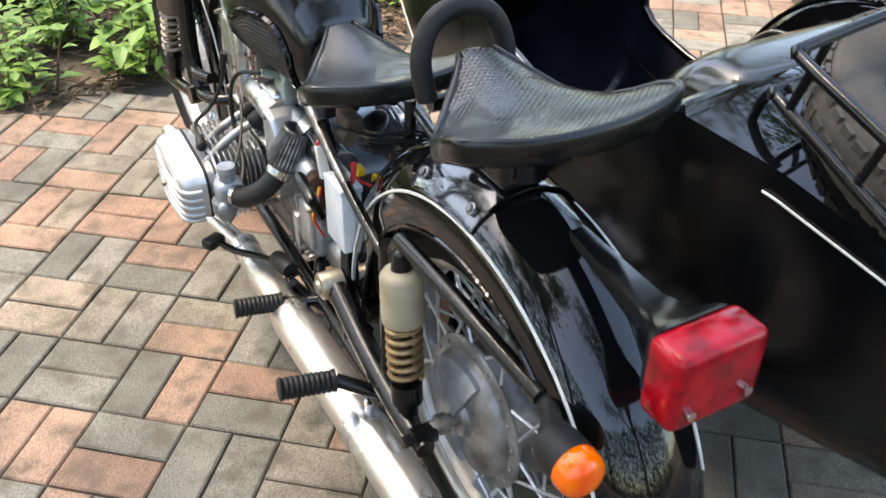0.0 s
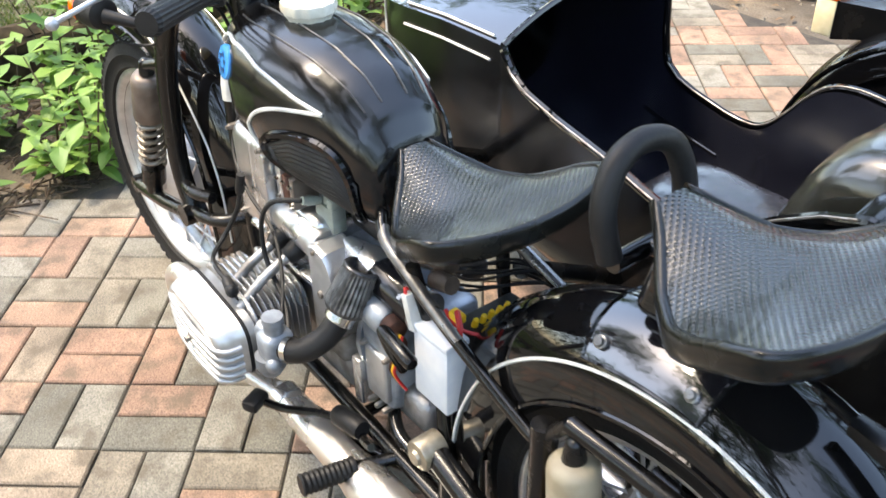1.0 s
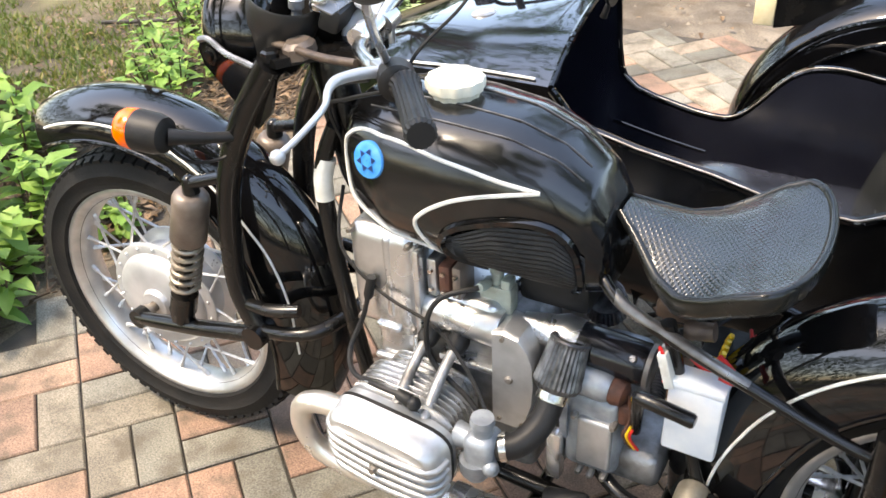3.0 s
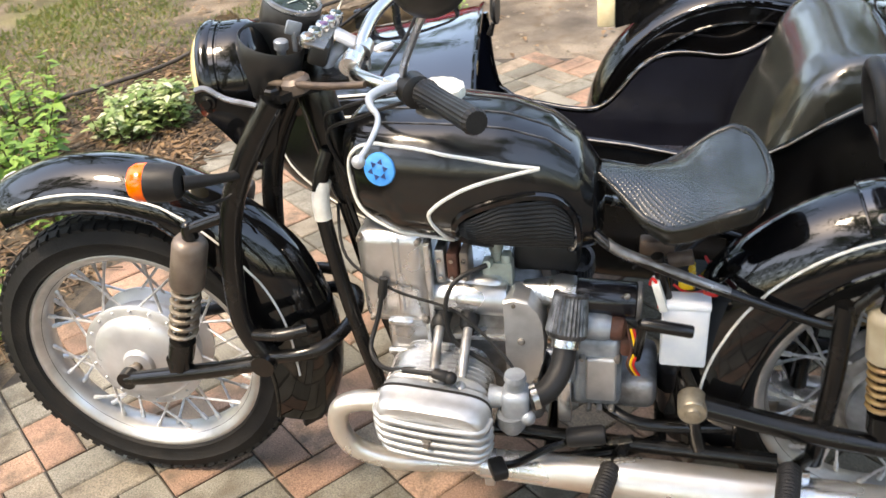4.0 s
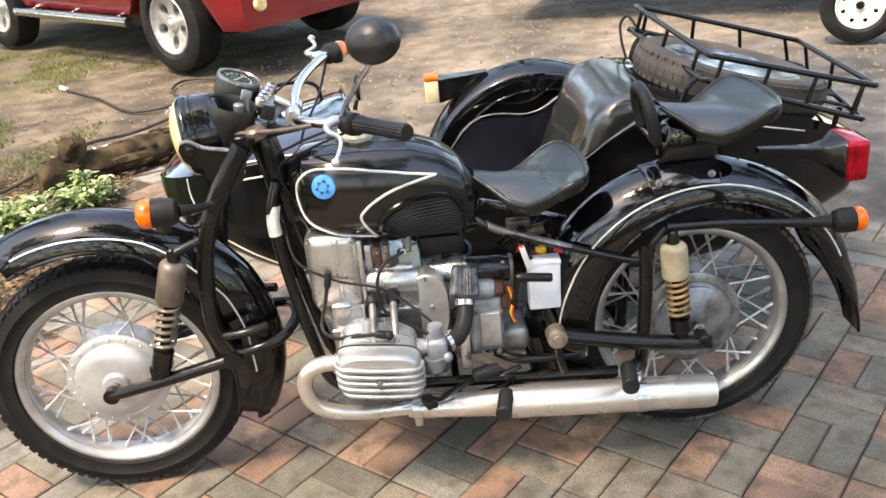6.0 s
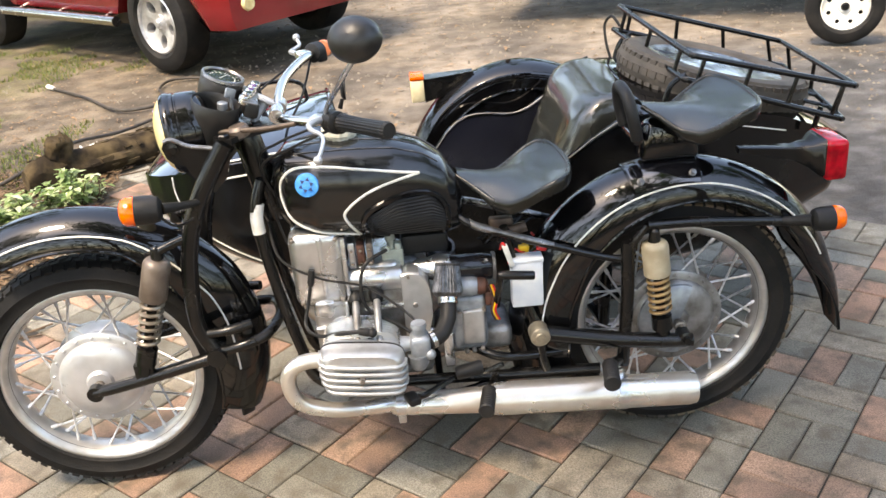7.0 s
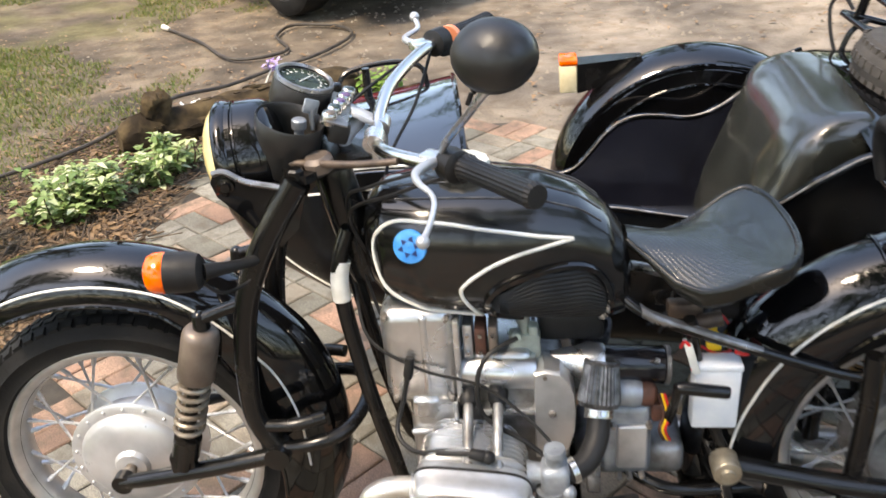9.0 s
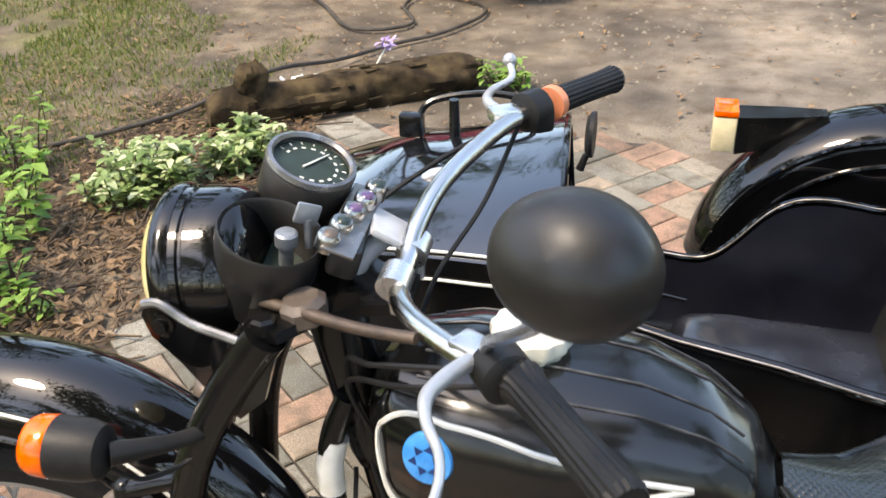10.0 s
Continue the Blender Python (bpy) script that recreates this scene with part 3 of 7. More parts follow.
# the front wheel, its mudguard and flap stand turned a little to the rider's left
STEER = Matrix.Translation((-.757, 0, 0)) @ Matrix.Rotation(radians(3), 4, "Z") @ Matrix.Translation((.75, 0, 0))
fwheel = wheel(bike, FC, "front_wheel", RUBBER, ALUP)
fwheel.matrix_basis = STEER
wheel(bike, RC, "rear_wheel", RUBBERD, ALUD)
ffend = fender(bike, "front_fender", FC, 118, -22, .462, .382, .083, 54, stripe=(.02, .86, .7), label="deep black gloss front mudguard", grow=lambda t: -.045 * max(0, (t - .6) / .4), deep=((0, .35, .55, .8, 1), (0, 0, .05, .06, .02)))
ffend.matrix_basis = STEER
fender(bike, "rear_fender", RC, 196, -12, .437, .343, .094, 64, stripe=(.03, .84, .9), label="deep black gloss rear mudguard", tail=.84, grow=lambda t: .03 * max(0, (t - .86) / .14), deep=((0, .05, .2, .4, .55, .7, 1), (.04, .05, .05, .015, -.008, -.02, -.02)))
bm = B()
tube(bm, [p + V(-.001, 0, .001) for p in fender_ring(FC, 117.2, .463, .383, .0765)[:13]], .0024, 6, smooth=False)
part("nose_pinstripe", bm, WHITE, ffend, "hand-painted white pinstripe")
# mud flap: a long curved tongue below the mudguard
bm = B()
rows = []
for i in range(13):
    t = i / 12
    w_ = .068 * (1 - .1 * t) * (1 if t < .85 else math.sqrt(max(.05, 1 - ((t - .85) / .16) ** 2)))
    row = []
    for j in range(9):
        v = -1 + 2 * j / 8
        row.append((-.352 - .035 * t - .045 * v * v * (1 - .5 * t), w_ * v, .385 - .235 * t))
    rows.append([V(*q) for q in row] + [V(x_ - .006, y_ * .95, z_) for x_, y_, z_ in row[::-1]])
loft(bm, rows)
part("mud_flap", bm, SOFT, bike, "long black rubber mud flap").matrix_basis = STEER

# fork, links and front shocks
for s in (-1, 1):
    bm = B()
    tube(bm, [(-.318, s * .098, .95), (-.378, s * .104, .86), (-.43, s * .107, .755), (-.456, s * .109, .64), (-.464, s * .11, .5), (-.43, s * .11, .41)], [.024, .022, .021, .02, .02], 14)
    rods(bm, (-.43, s * .09, .41), (-.43, s * .138, .41), [(0, .024), (1, .024)], 16)
    part("fork_leg", bm, BLACKF, bike)
    bm = B()
    tube(bm, [(-.425, s * .122, .412), (-.55, s * .125, .384), (-.69, s * .118, .35), (-.755, s * .114, .336)], [.016, .017, .016, .013], 12)
    rods(bm, (-.752, s * .1, .336), (-.752, s * .124, .336), [(0, .021), (1, .021)], 16)
    box(bm, (-.615, s * .122, .39), (.05, .022, .05), .006)
    part("fork_link", bm, BLACKF, bike)
    shock(bike, (-.522, s * .118, .69), (-.612, s * .122, .4), TAUPE, "front_shock", SPRINGF)
    bm = B()
    tube(bm, [(-.43, s * .106, .735), (-.47, s * .111, .725), (-.52, s * .118, .708)], [.014, .011, .012], 10)
    part("shock_bracket", bm, BLACKF, bike)
bm = B()
tube(bm, [(-.43, -.112, .415), (-.36, -.118, .432), (-.305, -.09, .44), (-.278, 0, .445), (-.3, .09, .44), (-.36, .116, .432), (-.43, .112, .415)], .0135, 12)
hoop = part("link_hoop", bm, BLACKF, bike, "black tube hoop behind the front wheel")
for s in (-1, 1):
    bm = B()
    tube(bm, [(-.45, s * .112, .47), (-.39, s * .12, .478), (-.335, s * .105, .484)], .0125, 12)
    part("hoop_stub", bm, BLACKF, hoop)
signal(bike, (-.522, -.197, .845), (-1, -.12, .05), .0335, .058, "front_indicator")
bm = B()
tube(bm, [(-.39, -.105, .82), (-.42, -.15, .83), (-.465, -.192, .842)], [.009, .009, .014], 10)
part("indicator_arm", bm, SOFT, bike)
bm = B()
tube(bm, [(-.47, -.19, .82), (-.45, -.17, .79), (-.42, -.13, .785), (-.4, -.11, .81)], .003, 6)
part("indicator_cable", bm, SOFT, bike)

# steering head, yokes and headlamp
bm = B()
rods(bm, (-.285, 0, .94), (-.24, 0, .72), [(0, .03), (.1, .034), (.9, .034), (1, .03)], 18)
part("steering_head", bm, BLACKF, bike)
bm = B()
rgs = []
for x, w in ((-.352, .05), (-.338, .105), (-.3, .11), (-.272, .07), (-.23, .042), (-.19, .03)):
    rgs.append([V(x, -w, .948), V(x, w, .948), V(x, w, .962), V(x, -w, .962)])
loft(bm, rgs)
for s in (-1, 1):
    rods(bm, (-.318, s * .098, .955), (-.318, s * .098, .972), [(0, .014), (.8, .014), (1, .01)], 6)
part("top_yoke", bm, BLACKF, bike, "black steel top yoke")
bm = B()
tube(bm, [(-.37, -.06, .968), (-.3, -.075, .97), (-.22, -.1, .975), (-.15, -.118, .985)], [.005, .0065, .0065, .006], 10)
part("yoke_brace", bm, YOKE, bike, "rusty brown steel brace")
bm = B()
box(bm, (-.228, .055, 1.0), (.055, .062, .01), .004, pose(0, 0, 0, 0, 35, 20))
tube(bm, [(-.235, .05, .995), (-.255, .03, .975), (-.262, .02, .955)], [.013, .011, .009], 10)
part("throttle_bracket", bm, mat("pale_grey_plastic", (.5, .52, .54), .5, 0, (.4, .41, .43), 30), bike, "pale grey plastic bracket")
bm = B()
rods(bm, (-.286, -.064, .955), (-.289, -.066, .98), [(0, .026), (.7, .026), (1, .019)], 8)
part("steering_damper_knob", bm, TAUPE, bike, "brown steering knob")
HL = V(-.442, 0, .958)
hw_ = V(-1, -.15, -.09).normalized()
bm = B()
rods(bm, HL - hw_ * .085, HL + hw_ * .015, [(0, .035), (.04, .06), (.12, .079), (.25, .088), (.45, .091), (.66, .092), (.68, .0895), (.71, .0895), (.73, .093), (1, .094)], 48)
lamp = part("headlamp", bm, BLACK, bike, "round black headlamp shell")
bm = B()
u_ = hw_.orthogonal().normalized()
fr_ = (u_, hw_.cross(u_), hw_)
lathe(bm, HL, None, [(.086, .0), (.094, -.004), (.097, .004), (.096, .014), (.091, .02), (.087, .02), (.085, .014)], 48, frame3=fr_)
part("headlamp_rim", bm, BLACK, lamp)
bm = B()
lathe(bm, HL, None, [(.0005, .052), (.03, .049), (.055, .043), (.075, .033), (.087, .022), (.09, .014)], 40, frame3=fr_)
part("headlamp_lens", bm, HLGLASS, lamp, "yellowed glass headlamp lens")
for s in (-1, 1):
    bm = B()
    out = [(-.462, .95), (-.455, .925), (-.425, .895), (-.395, .862), (-.36, .835), (-.325, .87), (-.305, .93), (-.34, .942), (-.4, .952), (-.435, .97), (-.455, .967)]
    loft(bm, [[V(x, s * (.088 + d + .12 * max(0, x + .43)), z) for x, z in out] for d in (0, .003, .007)])
    ear = part("headlamp_ear", bm, BLACK, lamp)
    bm = B()
    rods(bm, (-.435, s * .09, .946), (-.435, s * .108, .946), [(0, .02), (.35, .02), (.4, .014), (.6, .013), (.65, .009), (1, .008)], 18)
    part("ear_bolt", bm, BLACKF, ear)
    # the rolled edge's sky reflection is put into its pale steel colour
    bm = B()
    tube(bm, [V(x, s * (.097 + .12 * max(0, x + .43)), z) for x, z in ((-.455, .967), (-.435, .97), (-.4, .953), (-.34, .943), (-.31, .932))], .0052, 8, flat=1.0)
    part("ear_edge", bm, STEELB, ear, "rolled edge in pale steel that paints its sky reflection")

# instruments
def cup(c, ax, r, h, name, label):
    c, ax = Vector(c), Vector(ax).normalized()
    bm = B()
    u = ax.orthogonal().normalized()
    f3 = (u, ax.cross(u), ax)
    lathe(bm, c, None, [(.0005, -h), (r * .75, -h), (r * .93, -h * .9), (r * .96, -h * .5), (r, -h * .45), (r, 0), (r * .97, .003), (r * .93, 0), (r * .91, -h * .25), (r * .9, -h * .7)], 36, frame3=f3)
    return part(name, bm, SHELL, bike, label), c, ax, f3


gauge, gc, ga, gf = cup((-.33, .082, 1.056), (.42, -.05, 1), .052, .085, "speedometer", "black speedometer with dull metal bezel and glass")
bm = B()
lathe(bm, gc, None, [(.045, 0), (.0505, .001), (.0525, .005), (.051, .011), (.047, .012), (.044, .008)], 40, frame3=gf)
part("bezel", bm, STEELB, gauge, "dull metal bezel ring")
bm = B()
lathe(bm, gc, None, [(.0005, 0), (.046, 0), (.046, -.004), (.0005, -.004)], 36, frame3=gf)
part("dial", bm, GLASSY, gauge, "dark green dial")
bm = B()
for i in range(13):
    f = radians(-130 + i * 260 / 12)
    d = gf[0] * math.cos(f) + gf[1] * math.sin(f)
    w = ga.cross(d)
    for hh in (1,):
        p0, p1 = gc + d * .036 + ga * .001, gc + d * .041 + ga * .001
        q = [bm.verts.new(p) for p in (p0 - w * .0008, p1 - w * .0008, p1 + w * .0008, p0 + w * .0008)]
        bm.faces.new(q)
    p = gc + d * .03 + ga * .001
    q = [bm.verts.new(p + d * a * .0016 + w * b * .0026) for a, b in ((-1, -1), (1, -1), (1, 1), (-1, 1))]
    bm.faces.new(q)
part("dial_marks", bm, WHITE, gauge, "white scale marks")
bm = B()
tube(bm, [gc + ga * .003 - gf[0] * .012 - gf[1] * .006, gc + ga * .003 + gf[0] * .028 + gf[1] * .016], [.0016, .0008], 6, smooth=False)
part("needle", bm, WHITE, gauge, "white needle")
bm = B()
lathe(bm, gc, None, [(.0005, .009), (.03, .0085), (.046, .007)], 32, frame3=gf)
gl = part("cover_glass", bm, GLASS, gauge, "clear glass")
gl.visible_shadow = False
cup2, cc, _, cf = cup((-.334, -.026, 1.028), (.34, -.08, 1), .057, .095, "instrument_cup", "empty black instrument cup")
bm = B()
lathe(bm, cc, None, [(.0005, -.055), (.051, -.055), (.051, -.06), (.0005, -.06)], 28, frame3=cf)
part("cup_floor", bm, GLASSY, cup2, "dark green cup lining")
bm = B()
box(bm, cc + V(.03, .03, .01), (.028, .007, .024), .003, pose(0, 0, 0, 0, 25, 40))
rods(bm, cc + V(.028, .028, -.03), cc + V(.03, .03, .004), [(0, .004), (1, .005)], 10)
part("ignition_key", bm, BRICKL, cup2, "grey flat key head")
bm = B()
rods(bm, cc + V(.006, .014, -.045), cc + V(.012, .012, -.004), [(0, .008), (.6, .008), (.62, .0125), (.95, .0125), (1, .01)], 14)
part("switch_knob", bm, BRICKL, cup2, "pale grey switch knob")
# warning lamps
VIOLET = mat("violet_lens", (.07, .05, .16), .12, 0, (.12, .06, .12), 60, coat=.3)
bm = B()
box(bm, (-.268, .03, 1.0), (.035, .12, .04), .008, pose(0, 0, 0, 0, 20, 12))
lampbar = part("warning_lamp_bar", bm, SHELL, bike, "dark bar of warning lamps")
bm = B()
box(bm, (-.262, .03, 1.0225), (.036, .15, .004), .0015, pose(0, 0, 0, 0, 20, 6))
part("lamp_plate", bm, STEELB, lampbar, "worn metal strip that holds the lamps")
for i, m_ in enumerate((GLASSY, VIOLET, VIOLET, GLASSY, TAUPE)):
    c = V(-.258 - .003 * i, .09 - .03 * i, 1.026)
    bm = B()
    rods(bm, c - V(.002, 0, .006), c + V(.005, 0, .012), [(0, .013), (.7, .013), (.85, .0125), (1, .0105)], 20)
    lb = part("warning_lamp", bm, CHROME, lampbar, "small chrome-ringed warning lamp")
    bm = B()
    ball(bm, c + V(.004, 0, .0105), .0098, 12, (1, 1, .5))
    part("lamp_lens", bm, m_, lb)

# handlebar, controls, mirror
bm = B()
bar = [(-.03, .445, 1.05), (-.075, .38, 1.05), (-.11, .325, 1.05), (-.15, .25, 1.045), (-.187, .13, 1.03), (-.2, .06, 1.005), (-.2, .02, .985), (-.195, -.03, .98), (-.165, -.085, .985), (-.1, -.14, .99), (-.03, -.178, .992), (.055, -.3, 1.003)]
tube(bm, bar, .0113, 14, per=5)
hb = part("handlebar", bm, CHROME, bike, "chrome handlebar with dull patches")
for y in (-.025, .045):
    bm = B()
    rods(bm, (-.2, y - .014, .983), (-.2, y + .014, .983 + .006), [(0, .018), (1, .018)], 14)
    rods(bm, (-.2, y, .95), (-.2, y, .98), [(0, .011), (1, .012)], 10)
    part("handlebar_clamp", bm, ALU, hb, "cast aluminium clamp")


def grip(a, b, name):
    a, b = Vector(a), Vector(b)
    bm = B()
    w = (b - a).normalized()
    u = w.orthogonal().normalized()
    v = w.cross(u)
    L = (b - a).length
    rings = []
    for t, r in ((0, .014), (.02, .02), (.06, .021), (.1, .0175), (.5, .0165), (.9, .0175), (.95, .019), (1, .016)):
        rings.append([a + w * (t * L) + (u * math.cos(f) + v * math.sin(f)) * (r + (.0012 if k % 2 else 0)) for k, f in ((k, 2 * math.pi * k / 36) for k in range(36))])
    loft(bm, rings)
    return part(name, bm, SOFT, hb, "black ribbed rubber grip", sharp=25)


grip((-.045, -.163, .991), (.062, -.306, 1.004), "left_grip")
grip((-.1, .34, 1.05), (-.025, .452, 1.05), "right_grip")
for s, c, way in ((-1, V(-.06, -.158, .992), V(.6, -.8, 0)), (1, V(-.118, .312, 1.05), V(.55, .83, 0))):
    bm = B()
    rods(bm, c - way.normalized() * .018, c + way.normalized() * .018, [(0, .02), (.1, .026), (.9, .026), (1, .02)], 18)
    box(bm, c + V(.012, 0, -.012), (.03, .03, .03), .007, pose(0, 0, 0, 0, 0, 35 * s))
    part("switch_block", bm, SOFT, hb, "black switch block")
    bm = B()
    q = c - way.normalized() * .03
    box(bm, q + V(-.014, 0, .002), (.04, .032, .02), .006, pose(0, 0, 0, 0, 0, 30 * s))
    part("lever_perch", bm, ALU, hb)
bm = B()
tube(bm, [(-.088, -.158, .998), (-.1, -.19, 1.005), (-.109, -.224, 1.008), (-.102, -.252, 1.006), (-.083, -.285, 1.006), (-.075, -.316, 1.004), (-.078, -.35, .993), (-.086, -.378, .982)], [.0085, .008, .007, .0052, .0042, .0042, .0042, .0045], 10)
ball(bm, (-.086, -.381, .981), .0095, 14)
part("clutch_lever", bm, ALUP, hb, "silver-white clutch lever with ball end")
bm = B()
tube(bm, [(-.15, .29, 1.05), (-.18, .33, 1.05), (-.19, .4, 1.04), (-.17, .44, 1.045), (-.178, .465, 1.06)], [.008, .007, .0055, .005, .0055], 10)
ball(bm, (-.178, .467, 1.062), .0105, 14)
part("brake_lever", bm, ALUP, hb, "silver-white brake lever with ball end")
bm = B()
rods(bm, (-.1, .335, 1.05), (-.095, .348, 1.05), [(0, .023), (1, .023)], 18)
part("throttle_collar", bm, mat("orange_plastic", (.75, .25, .12), .5), hb, "faded orange collar")
MC = V(.013, -.31, 1.2)
bm = B()
mw = V(-.3, -.85, .5).normalized()
mu_ = mw.cross(V(0, 0, 1)).normalized()
lathe(bm, MC, None, [(.0005, .034), (.016, .0325), (.031, .027), (.042, .019), (.049, .008), (.052, -.006), (.05, -.01), (.0005, -.0105)], 40, frame3=(mu_ * 1.1, mw.cross(mu_) * .92, mw * 1.1))
mir = part("mirror", bm, SHELL, hb, "round black mirror seen from behind")
bm = B()
tube(bm, [(-.075, -.15, 1.0), (-.07, -.17, 1.03), (-.03, -.25, 1.1), (0, -.3, 1.15), MC - V(-.01, 0, .03)], .0058, 8)
part("mirror_stem", bm, ALU, mir)
bm = B()
mir_glass = mat("mirror_glass", (.85, .87, .88), .02, 1)
lathe(bm, MC - mw * .0105, None, [(.0005, -.001), (.049, -.001), (.049, 0), (.0005, 0)], 36, frame3=(mu_, mw.cross(mu_) * .9, mw))
part("mirror_glass", bm, mir_glass, mir)
for pts_ in ([(-.13, .29, 1.045), (-.2, .2, 1.03), (-.29, .09, .98), (-.33, .05, .9)],
             [(-.13, .295, 1.04), (-.16, .22, .96), (-.2, .12, .9), (-.22, .06, .82)],
             [(-.11, -.15, .98), (-.2, -.11, .94), (-.255, -.045, .88), (-.235, -.03, .7), (-.2, -.05, .6)],
             [(-.07, -.16, .975), (-.16, -.13, .935), (-.25, -.06, .87), (-.22, -.04, .76)],
             [(-.262, -.03, .72), (-.24, -.085, .64), (-.15, -.112, .59), (-.04, -.125, .56), (.04, -.16, .51), (.09, -.2, .47)]):
    bm = B()
    tube(bm, pts_, .0032, 6)
    part("control_cable", bm, SOFT, bike, "black control cable")

# fuel tank
TX = [-.238, -.23, -.2, -.13, -.03, .06, .13, .18, .207, .218]
TW = [.028, .055, .093, .124, .131, .12, .103, .088, .07, .028]
TT = [.83, .872, .9, .909, .909, .9, .875, .835, .79, .74]
TB = [.77, .725, .695, .678, .668, .658, .65, .645, .65, .68]


def tank_at(x):
    return [float(np.interp(x, TX, q)) for q in (TW, TT, TB)]


def tank_y(x, z, e=2.7):
    w, t, b = tank_at(x)
    k = min(.999, abs((z - (t + b) / 2) / ((t - b) / 2)))
    return w * (1 - k ** e) ** (1 / e)


def tank_skin(poly, lift, name, material, parent, r=.003, label="", per=6):
    for s in (-1, 1):
        bm = B()
        line = spline([(x, 0, z) for x, z in poly], per)
        tube(bm, [V(p.x, s * (tank_y(p.x, p.z) + lift), p.z) for p in line], r, 6, smooth=False)
        part(name, bm, material, parent, label)


bm = B()
rings = []
xs = sorted(set([round(float(v), 4) for v in np.concatenate([np.linspace(-.238, -.19, 9), np.linspace(-.19, .17, 18), np.linspace(.17, .218, 9)])]))
for x in xs:
    w, t, b = tank_at(x)
    zc, hz = (t + b) / 2, (t - b) / 2
    ring = []
    for k in range(40):
        f = 2 * math.pi * k / 40
        c, s = math.cos(f), math.sin(f)
        e = 2 / 2.7
        ring.append(V(x, w * math.copysign(abs(c) ** e, c), zc + hz * math.copysign(abs(s) ** e, s)))
    rings.append(ring)
loft(bm, rings)
tank = part("fuel_tank", bm, TANKP, bike, "teardrop black gloss fuel tank", sharp=60)
tank_skin([(.118, .831), (.0, .857), (-.1, .872), (-.172, .869), (-.208, .838), (-.211, .785), (-.186, .733), (-.125, .703), (-.036, .688)], .001, "pinstripe", WHITE, tank, .0034, "white pinstripe")
tank_skin([(.118, .831), (.05, .822), (-.012, .802), (-.055, .772), (-.066, .745), (-.036, .688)], .001, "knee_stripe", WHITE, tank, .0034, "white pinstripe round the knee panel")
tank_skin([(.03, .676), (-.012, .7), (-.024, .73), (-.006, .758), (.045, .779), (.1, .787), (.145, .776), (.172, .74), (.178, .69), (.165, .664)], .003, "knee_panel_bead", BLACK, tank, .0075)
for s in (-1, 1):
    bm = B()
    nx, nz = 14, 26
    rows = []
    for i in range(nx + 1):
        x = -.02 + .205 * i / nx
        zb = .668 if x > .0 else .7
        zt = min(.778, .74 + .5 * (x + .02)) - max(0, x - .14) * .9
        rows.append([V(x, s * (tank_y(x, zb + (zt - zb) * j / nz) + .004 + (.0022 if j % 2 else 0)), zb + (zt - zb) * j / nz) for j in range(nz + 1)])
    loft(bm, rows, wrap=False)
    part("knee_pad", bm, SOFT, tank, "ribbed black rubber knee pad", sharp=20)
    # enamel badge
    c = V(-.145, s * (tank_y(-.145, .835) + .001), .835)
    nrm = V(-.18, s * 1, .22).normalized()
    bu = nrm.orthogonal().normalized()
    bf = (bu, nrm.cross(bu), nrm)
    bm = B()
    lathe(bm, c, None, [(.0005, .0065), (.02, .0058), (.0275, .004), (.029, .001), (.0285, -.004)], 32, frame3=bf)
    bd = part("tank_badge", bm, BLUE, tank, "round blue enamel badge")
    bm = B()
    for k in range(6):
        f = 2 * math.pi * k / 6 + .5
        cen = c + (bf[0] * math.cos(f) + bf[1] * math.sin(f)) * (.014 if k % 2 else .0125) + nrm * .0072
        vs = [bm.verts.new(cen + (bf[0] * math.cos(f + g) + bf[1] * math.sin(f + g)) * .0062) for g in (0, 2.094, 4.189)]
        bm.faces.new(vs)
    part("badge_mark", bm, BLUED, bd)
def tank_top(x, y, e=2.7):
    w, t, b = tank_at(x)
    k = min(.98, abs(y) / w)
    return (t + b) / 2 + (t - b) / 2 * (1 - k ** e) ** (1 / e)


for y0 in (-.075, -.032, .032, .075):
    bm = B()
    tube(bm, [(x, y0 * tank_at(x)[0] / .131, tank_top(x, y0 * tank_at(x)[0] / .131) + .0005) for x in np.linspace(-.17, .165, 26)], .0016, 6, smooth=False)
    part("tank_line", bm, TANKLINE, tank, "faint raised line")
bm = B()
rings = []
for r, z in ((.036, .905), (.038, .914), (.043, .918), (.0445, .926), (.043, .934), (.036, .938), (.0005, .939)):
    rings.append([V(-.06 + (r + (.0013 * math.cos(f * 12) if r > .03 else 0)) * math.cos(f), (r + (.0013 * math.cos(f * 12) if r > .03 else 0)) * math.sin(f), z) for f in (2 * math.pi * k / 72 for k in range(72))])
loft(bm, rings)
part("filler_cap", bm, CREAM, tank, "cream scalloped filler cap")

